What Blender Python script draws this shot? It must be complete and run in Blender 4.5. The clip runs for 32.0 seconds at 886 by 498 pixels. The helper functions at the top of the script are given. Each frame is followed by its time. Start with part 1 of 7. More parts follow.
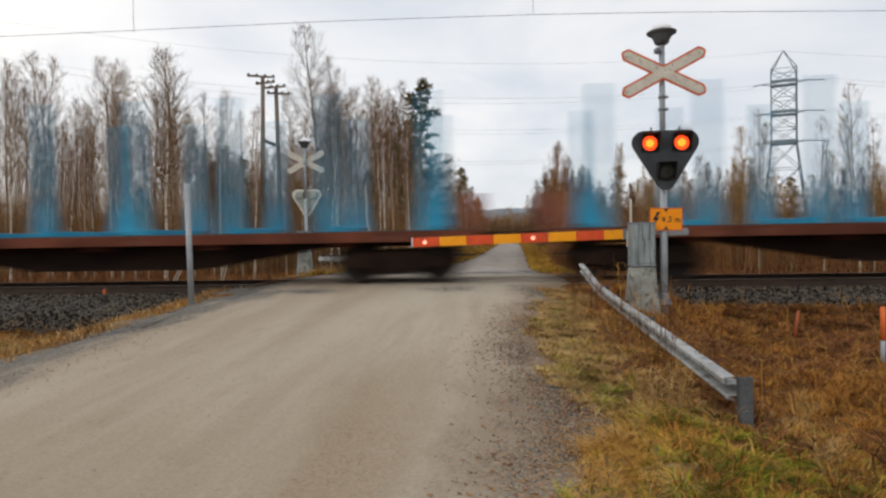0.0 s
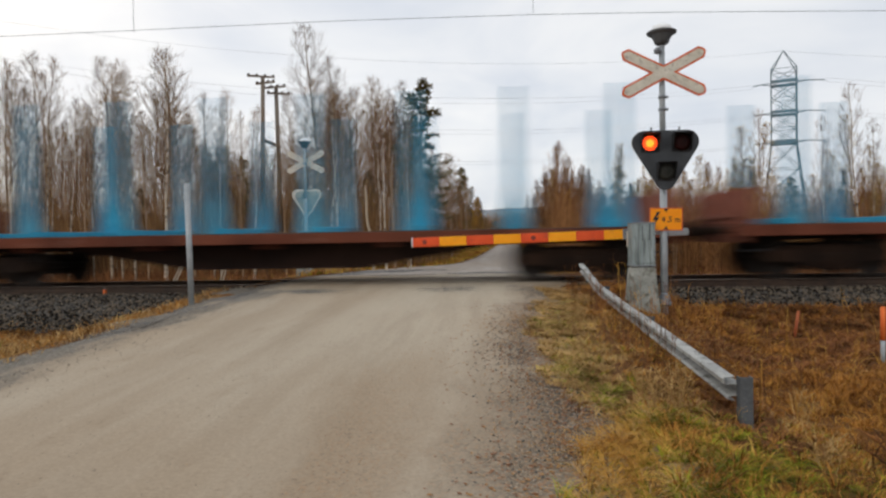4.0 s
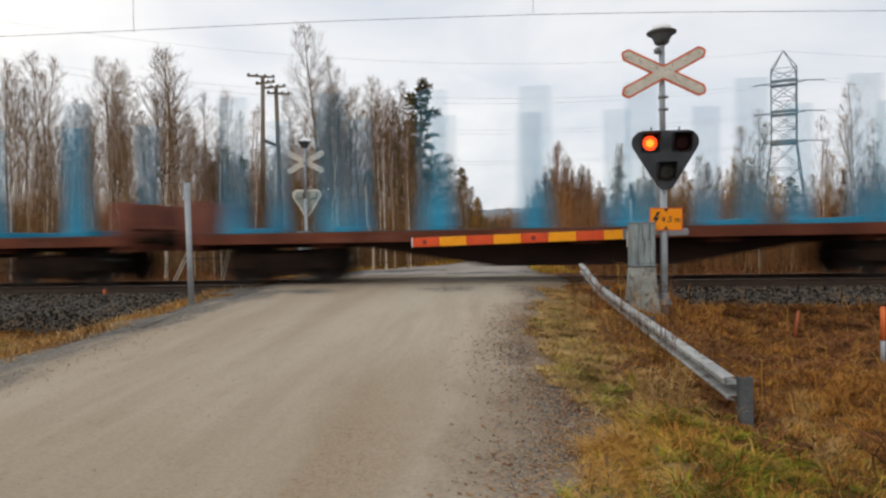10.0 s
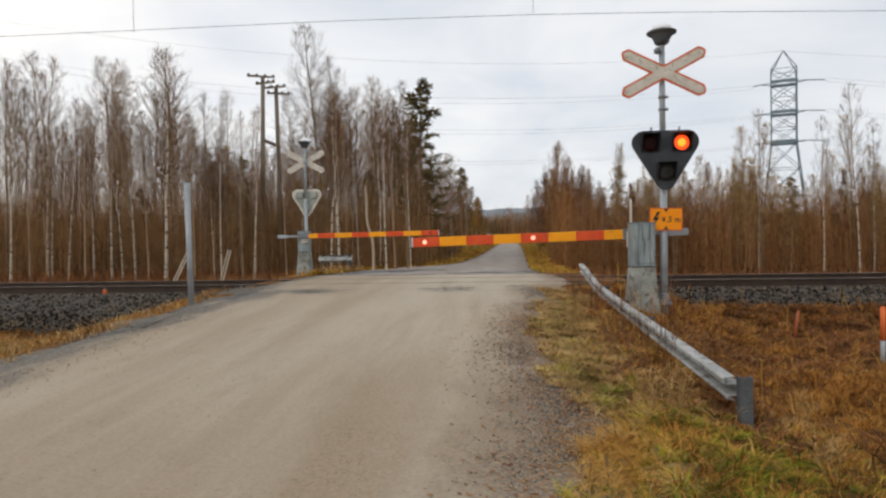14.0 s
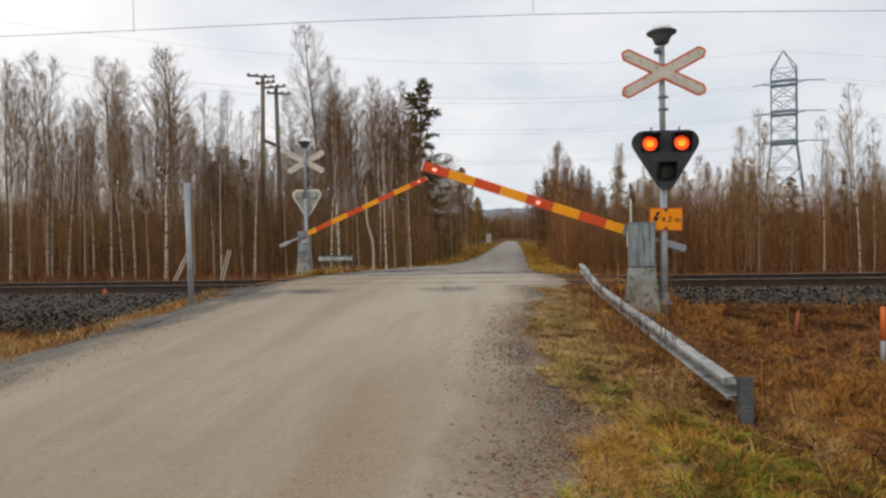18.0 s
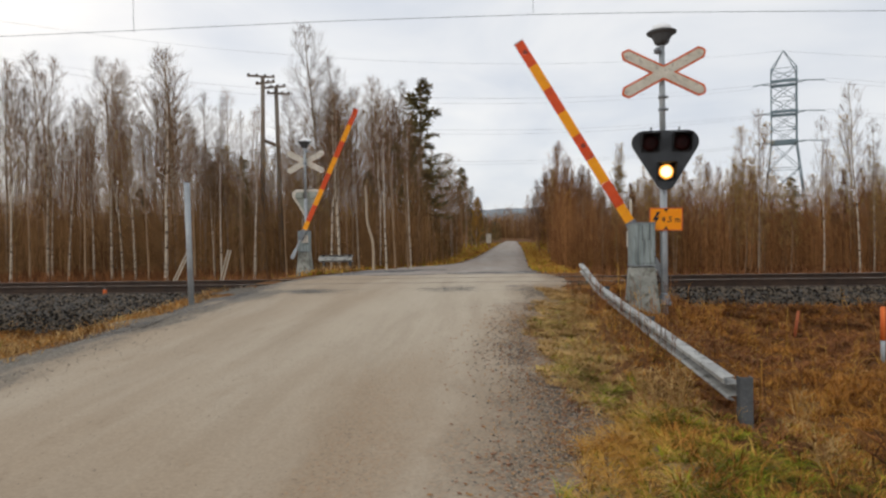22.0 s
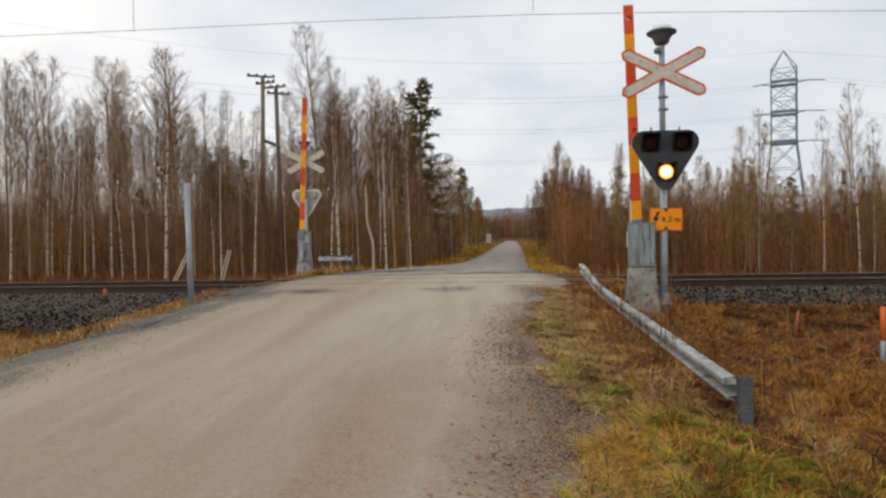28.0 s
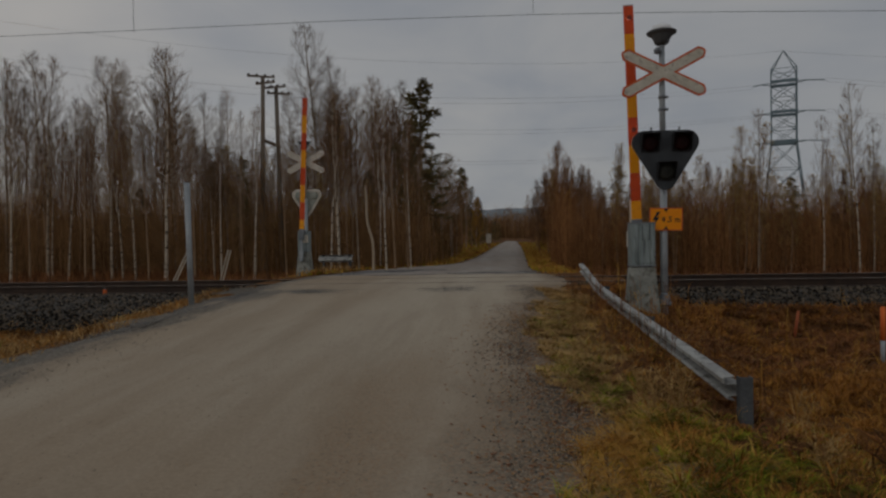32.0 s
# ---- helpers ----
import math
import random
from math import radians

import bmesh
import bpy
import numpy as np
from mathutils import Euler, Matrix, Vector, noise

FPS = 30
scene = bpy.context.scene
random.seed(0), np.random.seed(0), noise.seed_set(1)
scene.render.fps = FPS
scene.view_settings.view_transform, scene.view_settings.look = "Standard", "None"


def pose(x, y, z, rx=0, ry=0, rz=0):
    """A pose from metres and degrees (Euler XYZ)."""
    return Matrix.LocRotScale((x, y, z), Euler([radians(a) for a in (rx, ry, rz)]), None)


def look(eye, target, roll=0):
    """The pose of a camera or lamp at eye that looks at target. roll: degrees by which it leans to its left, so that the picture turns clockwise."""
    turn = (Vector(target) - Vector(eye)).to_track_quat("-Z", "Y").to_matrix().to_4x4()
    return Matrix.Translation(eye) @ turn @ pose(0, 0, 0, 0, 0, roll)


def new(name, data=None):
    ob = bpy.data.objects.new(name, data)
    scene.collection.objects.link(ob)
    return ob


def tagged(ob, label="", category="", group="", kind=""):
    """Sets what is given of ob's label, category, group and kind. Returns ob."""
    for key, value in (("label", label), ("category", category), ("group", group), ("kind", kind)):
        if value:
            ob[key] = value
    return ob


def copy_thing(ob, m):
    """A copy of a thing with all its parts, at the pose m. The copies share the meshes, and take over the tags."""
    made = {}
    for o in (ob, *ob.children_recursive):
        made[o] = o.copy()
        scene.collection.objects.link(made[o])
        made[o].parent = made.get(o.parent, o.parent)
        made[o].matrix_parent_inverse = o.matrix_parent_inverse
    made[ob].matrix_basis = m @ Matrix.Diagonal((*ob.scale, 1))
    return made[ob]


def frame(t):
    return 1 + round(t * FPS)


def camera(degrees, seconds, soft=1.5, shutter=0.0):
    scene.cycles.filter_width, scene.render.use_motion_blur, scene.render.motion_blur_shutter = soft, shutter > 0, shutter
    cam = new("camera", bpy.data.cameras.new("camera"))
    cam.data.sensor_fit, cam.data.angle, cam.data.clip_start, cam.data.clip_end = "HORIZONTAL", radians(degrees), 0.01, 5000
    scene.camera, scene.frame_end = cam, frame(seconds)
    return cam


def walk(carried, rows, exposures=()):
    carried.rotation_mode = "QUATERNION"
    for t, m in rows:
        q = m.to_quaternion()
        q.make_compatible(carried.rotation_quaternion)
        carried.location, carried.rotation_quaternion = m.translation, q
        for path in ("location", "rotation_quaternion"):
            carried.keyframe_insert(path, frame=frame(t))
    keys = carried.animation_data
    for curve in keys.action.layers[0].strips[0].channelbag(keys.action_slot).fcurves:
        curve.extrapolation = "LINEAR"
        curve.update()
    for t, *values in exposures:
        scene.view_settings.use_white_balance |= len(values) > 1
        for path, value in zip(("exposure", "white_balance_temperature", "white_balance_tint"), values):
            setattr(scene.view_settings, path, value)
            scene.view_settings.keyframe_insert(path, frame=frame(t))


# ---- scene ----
EYE = Vector((0.0, 0.0, 0.95))
cam = camera(70, 32.0, soft=2.4, shutter=1.0)
VIEW = look(EYE, EYE + Vector((-0.0889, 0.996, -0.0178)), -1.0)
walk(cam, [(0.0, VIEW), (32.0, VIEW)],
     exposures=[(0.0, 0.04), (14.0, 0.04), (17.0, 0.0), (29.9, 0.0), (30.5, -0.12), (31.0, -0.53), (31.5, -1.05), (32.0, -1.62)])

# ---------------------------------------------------------------- sky and sun
world = bpy.data.worlds.new("overcast_sky")
scene.world = world
world.use_nodes = True


def build_sky():
    nt = world.node_tree
    nd, ln = nt.nodes, nt.links
    nd.clear()
    out = nd.new("ShaderNodeOutputWorld")
    sky = nd.new("ShaderNodeTexSky")
    sky.sky_type = "NISHITA"
    sky.sun_disc = False
    sky.sun_elevation = radians(24)
    sky.sun_rotation = radians(-40)
    bg_sky = nd.new("ShaderNodeBackground")
    bg_sky.inputs["Strength"].default_value = 0.07
    ln.new(sky.outputs["Color"], bg_sky.inputs["Color"])
    tc = nd.new("ShaderNodeTexCoord")
    mp = nd.new("ShaderNodeMapping")
    mp.inputs["Scale"].default_value = (1.4, 1.4, 4.2)
    mp.inputs["Location"].default_value = (0.3, 0.15, 0.2)
    ln.new(tc.outputs["Generated"], mp.inputs["Vector"])
    no = nd.new("ShaderNodeTexNoise")
    no.inputs["Scale"].default_value = 1.7
    no.inputs["Detail"].default_value = 6.0
    no.inputs["Roughness"].default_value = 0.5
    no.inputs["Distortion"].default_value = 0.4
    ln.new(mp.outputs["Vector"], no.inputs["Vector"])
    ramp = nd.new("ShaderNodeValToRGB")
    ramp.color_ramp.elements[0].position = 0.30
    ramp.color_ramp.elements[0].color = (0.70, 0.75, 0.835, 1)
    ramp.color_ramp.elements[1].position = 0.64
    ramp.color_ramp.elements[1].color = (1.0, 1.0, 1.0, 1)
    ln.new(no.outputs["Fac"], ramp.inputs["Fac"])
    bg_cloud = nd.new("ShaderNodeBackground")
    bg_cloud.inputs["Strength"].default_value = 0.98
    ln.new(ramp.outputs["Color"], bg_cloud.inputs["Color"])
    mix = nd.new("ShaderNodeMixShader")
    mix.inputs["Fac"].default_value = 0.88
    ln.new(bg_sky.outputs[0], mix.inputs[1])
    ln.new(bg_cloud.outputs[0], mix.inputs[2])
    ln.new(mix.outputs[0], out.inputs["Surface"])


build_sky()
sun = new("sun", bpy.data.lights.new("sun", "SUN"))
sun.data.energy = 0.8
sun.data.angle = radians(25)
sun.data.color = (1.0, 0.96, 0.9)
sun.matrix_world = look((-30, -35, 25), (0, 0, 0))


# ---------------------------------------------------------------- materials
def rgb(c):
    return (*c, 1.0)


def surface(name, c1, c2, scale=4.0, rough=0.7, metal=0.0, bump=0.2, fine=40.0, c3=None, spot=0.62, per_object=0.0,
            stretch=(1, 1, 1), coat=0.0, islands=False, gloss=None):
    """Two-scale procedural surface: a broad mix of c1 and c2, fine grain, optional stains of c3."""
    m = bpy.data.materials.new(name)
    m.use_nodes = True
    nd, ln = m.node_tree.nodes, m.node_tree.links
    bs = nd["Principled BSDF"]
    bs.inputs["Metallic"].default_value = metal
    bs.inputs["Coat Weight"].default_value = coat
    bs.inputs["Specular IOR Level"].default_value = gloss if gloss is not None else (0.12 if rough >= 0.85 else 0.5)
    tc = nd.new("ShaderNodeTexCoord")
    mp = nd.new("ShaderNodeMapping")
    mp.inputs["Scale"].default_value = stretch
    ln.new(tc.outputs["Object"], mp.inputs["Vector"])
    n1 = nd.new("ShaderNodeTexNoise")
    n1.inputs["Scale"].default_value = scale
    n1.inputs["Detail"].default_value = 5
    n2 = nd.new("ShaderNodeTexNoise")
    n2.inputs["Scale"].default_value = fine
    n2.inputs["Detail"].default_value = 3
    for n in (n1, n2):
        ln.new(mp.outputs["Vector"], n.inputs["Vector"])
    r1 = nd.new("ShaderNodeValToRGB")
    r1.color_ramp.elements[0].position, r1.color_ramp.elements[1].position = 0.35, 0.65
    r1.color_ramp.elements[0].color, r1.color_ramp.elements[1].color = rgb(c1), rgb(c2)
    src = n1.outputs["Fac"]
    if per_object or islands:
        add = nd.new("ShaderNodeMath")
        add.operation = "MULTIPLY_ADD"
        if islands:
            rnd = nd.new("ShaderNodeNewGeometry").outputs["Random Per Island"]
        else:
            rnd = nd.new("ShaderNodeObjectInfo").outputs["Random"]
        ln.new(rnd, add.inputs[0])
        add.inputs[1].default_value = per_object
        sub = nd.new("ShaderNodeMath")
        sub.operation = "SUBTRACT"
        ln.new(src, sub.inputs[0])
        sub.inputs[1].default_value = per_object / 2
        ln.new(sub.outputs[0], add.inputs[2])
        src = add.outputs[0]
    ln.new(src, r1.inputs["Fac"])
    col = r1.outputs["Color"]
    if c3:
        n3 = nd.new("ShaderNodeTexNoise")
        n3.inputs["Scale"].default_value = scale * 2.3
        n3.inputs["Detail"].default_value = 7
        n3.inputs["Roughness"].default_value = 0.65
        ln.new(mp.outputs["Vector"], n3.inputs["Vector"])
        r3 = nd.new("ShaderNodeValToRGB")
        r3.color_ramp.elements[0].position, r3.color_ramp.elements[1].position = spot - 0.07, spot + 0.05
        ln.new(n3.outputs["Fac"], r3.inputs["Fac"])
        mx = nd.new("ShaderNodeMix")
        mx.data_type = "RGBA"
        ln.new(r3.outputs["Color"], mx.inputs["Factor"])
        ln.new(col, mx.inputs["A"])
        mx.inputs["B"].default_value = rgb(c3)
        col = mx.outputs["Result"]
    hv = nd.new("ShaderNodeMix")
    hv.data_type = "RGBA"
    hv.blend_type = "OVERLAY"
    hv.inputs["Factor"].default_value = 0.45
    ln.new(col, hv.inputs["A"])
    ln.new(n2.outputs["Fac"], hv.inputs["B"])
    ln.new(hv.outputs["Result"], bs.inputs["Base Color"])
    rr = nd.new("ShaderNodeMapRange")
    rr.inputs["To Min"].default_value = max(0.05, rough - 0.12)
    rr.inputs["To Max"].default_value = min(1.0, rough + 0.12)
    ln.new(n1.outputs["Fac"], rr.inputs["Value"])
    ln.new(rr.outputs["Result"], bs.inputs["Roughness"])
    if bump:
        bp = nd.new("ShaderNodeBump")
        bp.inputs["Strength"].default_value = bump
        bp.inputs["Distance"].default_value = 0.01
        ln.new(n2.outputs["Fac"], bp.inputs["Height"])
        ln.new(bp.outputs["Normal"], bs.inputs["Normal"])
    return m


def glow(name, colour, strength):
    m = bpy.data.materials.new(name)
    m.use_nodes = True
    bs = m.node_tree.nodes["Principled BSDF"]
    bs.inputs["Base Color"].default_value = rgb(colour)
    bs.inputs["Emission Color"].default_value = rgb(colour)
    bs.inputs["Emission Strength"].default_value = strength
    bs.inputs["Roughness"].default_value = 0.2
    return m


M_GALV = surface("galvanised_steel", (0.28, 0.305, 0.32), (0.40, 0.425, 0.44), 3, 0.55, 0.25, 0.1, 60, c3=(0.20, 0.205, 0.205), spot=0.66)
M_GALV_OLD = surface("aged_galvanised_beam", (0.30, 0.30, 0.285), (0.47, 0.47, 0.445), 4, 0.65, 0.1, 0.15, 50, c3=(0.10, 0.09, 0.07), spot=0.6)
M_GALV_DULL = surface("dull_galvanised_steel", (0.15, 0.16, 0.175), (0.24, 0.255, 0.27), 3, 0.6, 0.3, 0.1, 60, c3=(0.18, 0.18, 0.18))
# the guard posts' backlit shade is put into this dark steel tone
M_POST = surface("dark_steel", (0.055, 0.058, 0.062), (0.10, 0.105, 0.11), 4, 0.7, 0.1, 0.1, 50)
M_PLASTIC_BLACK = surface("black_plastic", (0.022, 0.025, 0.029), (0.036, 0.040, 0.045), 5, 0.6, 0, 0.05, 90)
M_BLACK = surface("matt_black", (0.008, 0.008, 0.009), (0.016, 0.016, 0.017), 6, 0.6, 0, 0.05, 90)
M_WHITE = surface("weathered_white_paint", (0.52, 0.47, 0.38), (0.64, 0.59, 0.50), 6, 0.6, 0, 0.05, 80, c3=(0.36, 0.31, 0.25), spot=0.6)
M_REDTRIM = surface("red_orange_trim", (0.55, 0.10, 0.035), (0.66, 0.15, 0.05), 6, 0.45, 0, 0.05, 80, gloss=0.15)
M_BAR_RED = surface("reflective_red_film", (0.62, 0.075, 0.022), (0.70, 0.10, 0.03), 3, 0.4, 0, 0.03, 120, c3=(0.5, 0.08, 0.04), gloss=0.15)
M_BAR_YELLOW = surface("reflective_yellow_film", (0.86, 0.32, 0.012), (0.93, 0.38, 0.02), 3, 0.4, 0, 0.03, 120, c3=(0.75, 0.28, 0.03), gloss=0.15)
M_SIGN_YELLOW = surface("orange_yellow_sign", (0.88, 0.28, 0.008), (0.93, 0.33, 0.015), 4, 0.4, 0, 0.03, 120, gloss=0.15)
M_CONCRETE = surface("weathered_concrete", (0.22, 0.225, 0.20), (0.36, 0.36, 0.32), 4, 0.85, 0, 0.35, 45, c3=(0.145, 0.14, 0.115), spot=0.56)
M_CABINET = surface("grey_painted_cabinet", (0.20, 0.24, 0.237), (0.30, 0.345, 0.337), 5, 0.55, 0.0, 0.08, 60, c3=(0.12, 0.14, 0.135), spot=0.56, stretch=(1.6, 1, 0.16))
M_RAIL = surface("rusty_rail_side", (0.030, 0.017, 0.010), (0.058, 0.033, 0.020), 6, 0.8, 0.1, 0.2, 60)
M_RAIL_TOP = surface("worn_rail_head", (0.24, 0.20, 0.17), (0.34, 0.29, 0.25), 6, 0.45, 0.4, 0.05, 60)
M_SLEEPER = surface("concrete_sleeper", (0.22, 0.21, 0.19), (0.32, 0.30, 0.27), 4, 0.9, 0, 0.3, 40)
M_BALLAST = surface("crushed_stone", (0.016, 0.013, 0.010), (0.165, 0.132, 0.098), 0.8, 0.9, 0, 0.3, 30, per_object=1.1, islands=True)
M_BALLAST_BED = surface("ballast_bed", (0.030, 0.027, 0.024), (0.11, 0.098, 0.085), 14, 0.95, 0, 0.9, 55)
M_FRAME_BROWN = surface("rusty_brown_wagon_paint", (0.070, 0.022, 0.013), (0.16, 0.050, 0.028), 1.2, 0.85, 0.0, 0.15, 40, c3=(0.22, 0.11, 0.075), spot=0.64, gloss=0.15)
M_FRAME_BLACK = surface("black_wagon_paint", (0.010, 0.010, 0.012), (0.026, 0.026, 0.029), 1.2, 0.6, 0.05, 0.15, 40, c3=(0.09, 0.09, 0.09), gloss=0.2)
# near-black tone puts the shade under the deck into the beam's colour
M_BELLY = surface("shaded_main_beam", (0.014, 0.009, 0.008), (0.042, 0.024, 0.018), 1.2, 0.85, 0.0, 0.15, 40)
M_DECK = surface("dark_deck_planks", (0.05, 0.04, 0.034), (0.10, 0.075, 0.06), 3, 0.9, 0, 0.3, 40)
M_BOGIE = surface("oily_bogie_steel", (0.009, 0.006, 0.0045), (0.036, 0.020, 0.013), 3, 0.8, 0.1, 0.2, 40, gloss=0.1)
M_WHEEL = surface("wheel_steel", (0.016, 0.013, 0.011), (0.04, 0.032, 0.028), 4, 0.65, 0.4, 0.1, 40, gloss=0.2)
M_STAKE_BLUE = surface("blue_stake_paint", (0.02, 0.235, 0.39), (0.045, 0.32, 0.49), 2, 0.5, 0, 0.1, 40, c3=(0.12, 0.16, 0.2), spot=0.68, gloss=0.15)
M_STAKE_GREY = surface("grey_stake_paint", (0.17, 0.18, 0.18), (0.25, 0.26, 0.26), 2, 0.5, 0, 0.1, 40)
M_WALL_BROWN = surface("brown_end_wall_paint", (0.17, 0.06, 0.04), (0.27, 0.10, 0.065), 1.5, 0.7, 0, 0.1, 40, c3=(0.12, 0.06, 0.05), gloss=0.15)
M_WALL_BLUE = surface("bright_blue_end_wall_paint", (0.015, 0.22, 0.36), (0.035, 0.29, 0.45), 1.5, 0.5, 0, 0.1, 40, c3=(0.06, 0.18, 0.28), spot=0.68, gloss=0.15)
M_WALL_GREEN = surface("green_end_wall_paint", (0.03, 0.16, 0.045), (0.05, 0.23, 0.07), 1.5, 0.55, 0, 0.1, 40, gloss=0.2)
M_WHITE_LINE = surface("white_sill_stripe", (0.60, 0.62, 0.64), (0.72, 0.74, 0.76), 2, 0.5, 0, 0.05, 40)
M_BARK = surface("grey_brown_bark", (0.175, 0.110, 0.062), (0.36, 0.245, 0.15), 3, 0.9, 0, 0.5, 30, stretch=(1, 1, 0.25), per_object=0.5)
M_BIRCH = surface("birch_bark", (0.30, 0.225, 0.15), (0.54, 0.45, 0.345), 1.5, 0.8, 0, 0.3, 30, c3=(0.09, 0.065, 0.045), spot=0.56, stretch=(1, 1, 1.6), per_object=0.5)
M_TWIG_GREY = surface("grey_brown_twigs", (0.135, 0.080, 0.044), (0.30, 0.192, 0.112), 0.6, 0.95, 0, 0.0, 20, per_object=0.6)
M_TWIG_BROWN = surface("reddish_brown_twigs", (0.125, 0.064, 0.031), (0.27, 0.15, 0.076), 0.6, 0.95, 0, 0.0, 20, per_object=0.5)
M_BRUSH = surface("brown_thicket", (0.145, 0.062, 0.024), (0.43, 0.208, 0.080), 0.3, 0.95, 0, 0.0, 20, per_object=0.8, islands=True)
M_BRUSH_DARK = surface("grey_brown_thicket", (0.120, 0.060, 0.025), (0.38, 0.212, 0.092), 0.3, 0.95, 0, 0.0, 20, per_object=0.8, islands=True)
M_NEEDLE = surface("dark_conifer_needles", (0.075, 0.062, 0.024), (0.22, 0.165, 0.066), 0.8, 0.9, 0, 0.0, 20, per_object=0.5, islands=True)
M_LEAF_YELLOW = surface("yellow_autumn_leaves", (0.42, 0.24, 0.05), (0.62, 0.46, 0.16), 0.8, 0.8, 0, 0.0, 20, per_object=0.7, islands=True, gloss=0.15)
M_LEAF_GOLD = surface("golden_autumn_leaves", (0.26, 0.12, 0.012), (0.46, 0.25, 0.035), 0.8, 0.8, 0, 0.0, 20, per_object=0.7, islands=True, gloss=0.15)
M_WOOD_POLE = surface("weathered_pole_wood", (0.14, 0.11, 0.085), (0.24, 0.20, 0.16), 3, 0.9, 0, 0.3, 40, stretch=(1, 1, 0.1))
M_LATH = surface("pale_wooden_lath", (0.40, 0.34, 0.26), (0.55, 0.48, 0.38), 3, 0.85, 0, 0.2, 40, stretch=(1, 1, 0.1))
M_STEEL_GREY = surface("blue_grey_tower_steel", (0.12, 0.175, 0.20), (0.19, 0.255, 0.285), 0.3, 0.6, 0.2, 0.0, 10)
M_WIRE = surface("dark_wire", (0.10, 0.10, 0.11), (0.16, 0.16, 0.17), 1, 0.5, 0.3, 0.0, 10)
M_POWER_WIRE = surface("pale_aluminium_wire", (0.30, 0.32, 0.34), (0.40, 0.42, 0.44), 1, 0.5, 0.2, 0.0, 10)
M_ORANGE_FADED = surface("faded_orange_paint", (0.36, 0.085, 0.03), (0.46, 0.12, 0.04), 5, 0.7, 0, 0.05, 60)
M_ORANGE = surface("orange_marker_paint", (0.62, 0.12, 0.03), (0.72, 0.17, 0.045), 5, 0.6, 0, 0.05, 60, gloss=0.15)
# colours of the added flaps that stand for unlit lenses
M_LENS_OFF = surface("unlit_red_lens_flap", (0.011, 0.004, 0.0035), (0.022, 0.005, 0.0045), 8, 0.55, 0, 0.0, 60)
M_FLAP = surface("dull_red_blanking_flap", (0.14, 0.022, 0.012), (0.22, 0.035, 0.018), 8, 0.6, 0, 0.0, 60)
M_LENS_WHITE_OFF = surface("unlit_clear_lens_flap", (0.02, 0.02, 0.017), (0.04, 0.04, 0.034), 8, 0.5, 0, 0.0, 60)
for m_off in (M_LENS_OFF, M_LENS_WHITE_OFF):
    m_off.node_tree.nodes["Principled BSDF"].inputs["Specular IOR Level"].default_value = 0.08
M_LAMP_RED = glow("glowing_red_lamp", (1.0, 0.075, 0.012), 1.5)
M_LAMP_CORE = glow("glowing_lamp_core", (1.0, 0.30, 0.02), 1.6)
M_LAMP_WARM_CORE = glow("glowing_warm_core", (1.0, 0.82, 0.48), 1.7)
M_LAMP_BOOM = glow("glowing_boom_lamp", (1.0, 0.42, 0.30), 1.2)
M_LAMP_WHITE = glow("glowing_warm_lamp", (1.0, 0.42, 0.045), 1.35)


# ---------------------------------------------------------------- mesh tools
def part(name, bm, material, parent=None, label=""):
    """Links a bmesh as one mesh object, under a thing or part where one is given."""
    me = bpy.data.meshes.new(name)
    bm.to_mesh(me)
    bm.free()
    me.materials.append(material)
    ob = new(name, me)
    if parent:
        ob.parent = parent
    if label:
        ob["label"] = label
    return ob


def thing(name, label, category, m=None, group="", kind=""):
    ob = new(name)
    ob.empty_display_size = 0.2
    if m is not None:
        ob.matrix_basis = m
    return tagged(ob, label, category, group, kind)


def place(ob, m):
    ob.matrix_basis = m
    return ob


def box(bm, c, s, rot=(0, 0, 0), bevel=0.0):
    g = bmesh.ops.create_cube(bm, size=1.0)
    m = Matrix.LocRotScale(c, Euler([radians(a) for a in rot]), s)
    bmesh.ops.transform(bm, matrix=m, verts=g["verts"])
    if bevel:
        es = list({e for v in g["verts"] for e in v.link_edges})
        bmesh.ops.bevel(bm, geom=es, offset=bevel, segments=2, profile=0.6, affect="EDGES")
    return bm


def tube(bm, p0, p1, r0, r1=None, n=12, cap=True):
    p0, p1 = Vector(p0), Vector(p1)
    r1 = r0 if r1 is None else r1
    q = (p1 - p0).to_track_quat("Z", "Y").to_matrix()
    rings = []
    for p, r in ((p0, r0), (p1, r1)):
        rings.append([bm.verts.new(p + q @ Vector((r * math.cos(k * math.tau / n), r * math.sin(k * math.tau / n), 0))) for k in range(n)])
    for k in range(n):
        f = bm.faces.new((rings[0][k], rings[0][(k + 1) % n], rings[1][(k + 1) % n], rings[1][k]))
        f.smooth = n > 6
    if cap:
        bm.faces.new(rings[0][::-1])
        bm.faces.new(rings[1])
    return bm


def lathe(bm, prof, n=24, m=Matrix()):
    """Turned form about z from (radius, height) pairs, closed at both ends."""
    rings = [[bm.verts.new(m @ Vector((r * math.cos(k * math.tau / n), r * math.sin(k * math.tau / n), h))) for k in range(n)] for r, h in prof]
    for a, b in zip(rings, rings[1:]):
        for k in range(n):
            f = bm.faces.new((a[k], a[(k + 1) % n], b[(k + 1) % n], b[k]))
            f.smooth = True
    bm.faces.new(rings[0][::-1])
    bm.faces.new(rings[-1])
    return bm


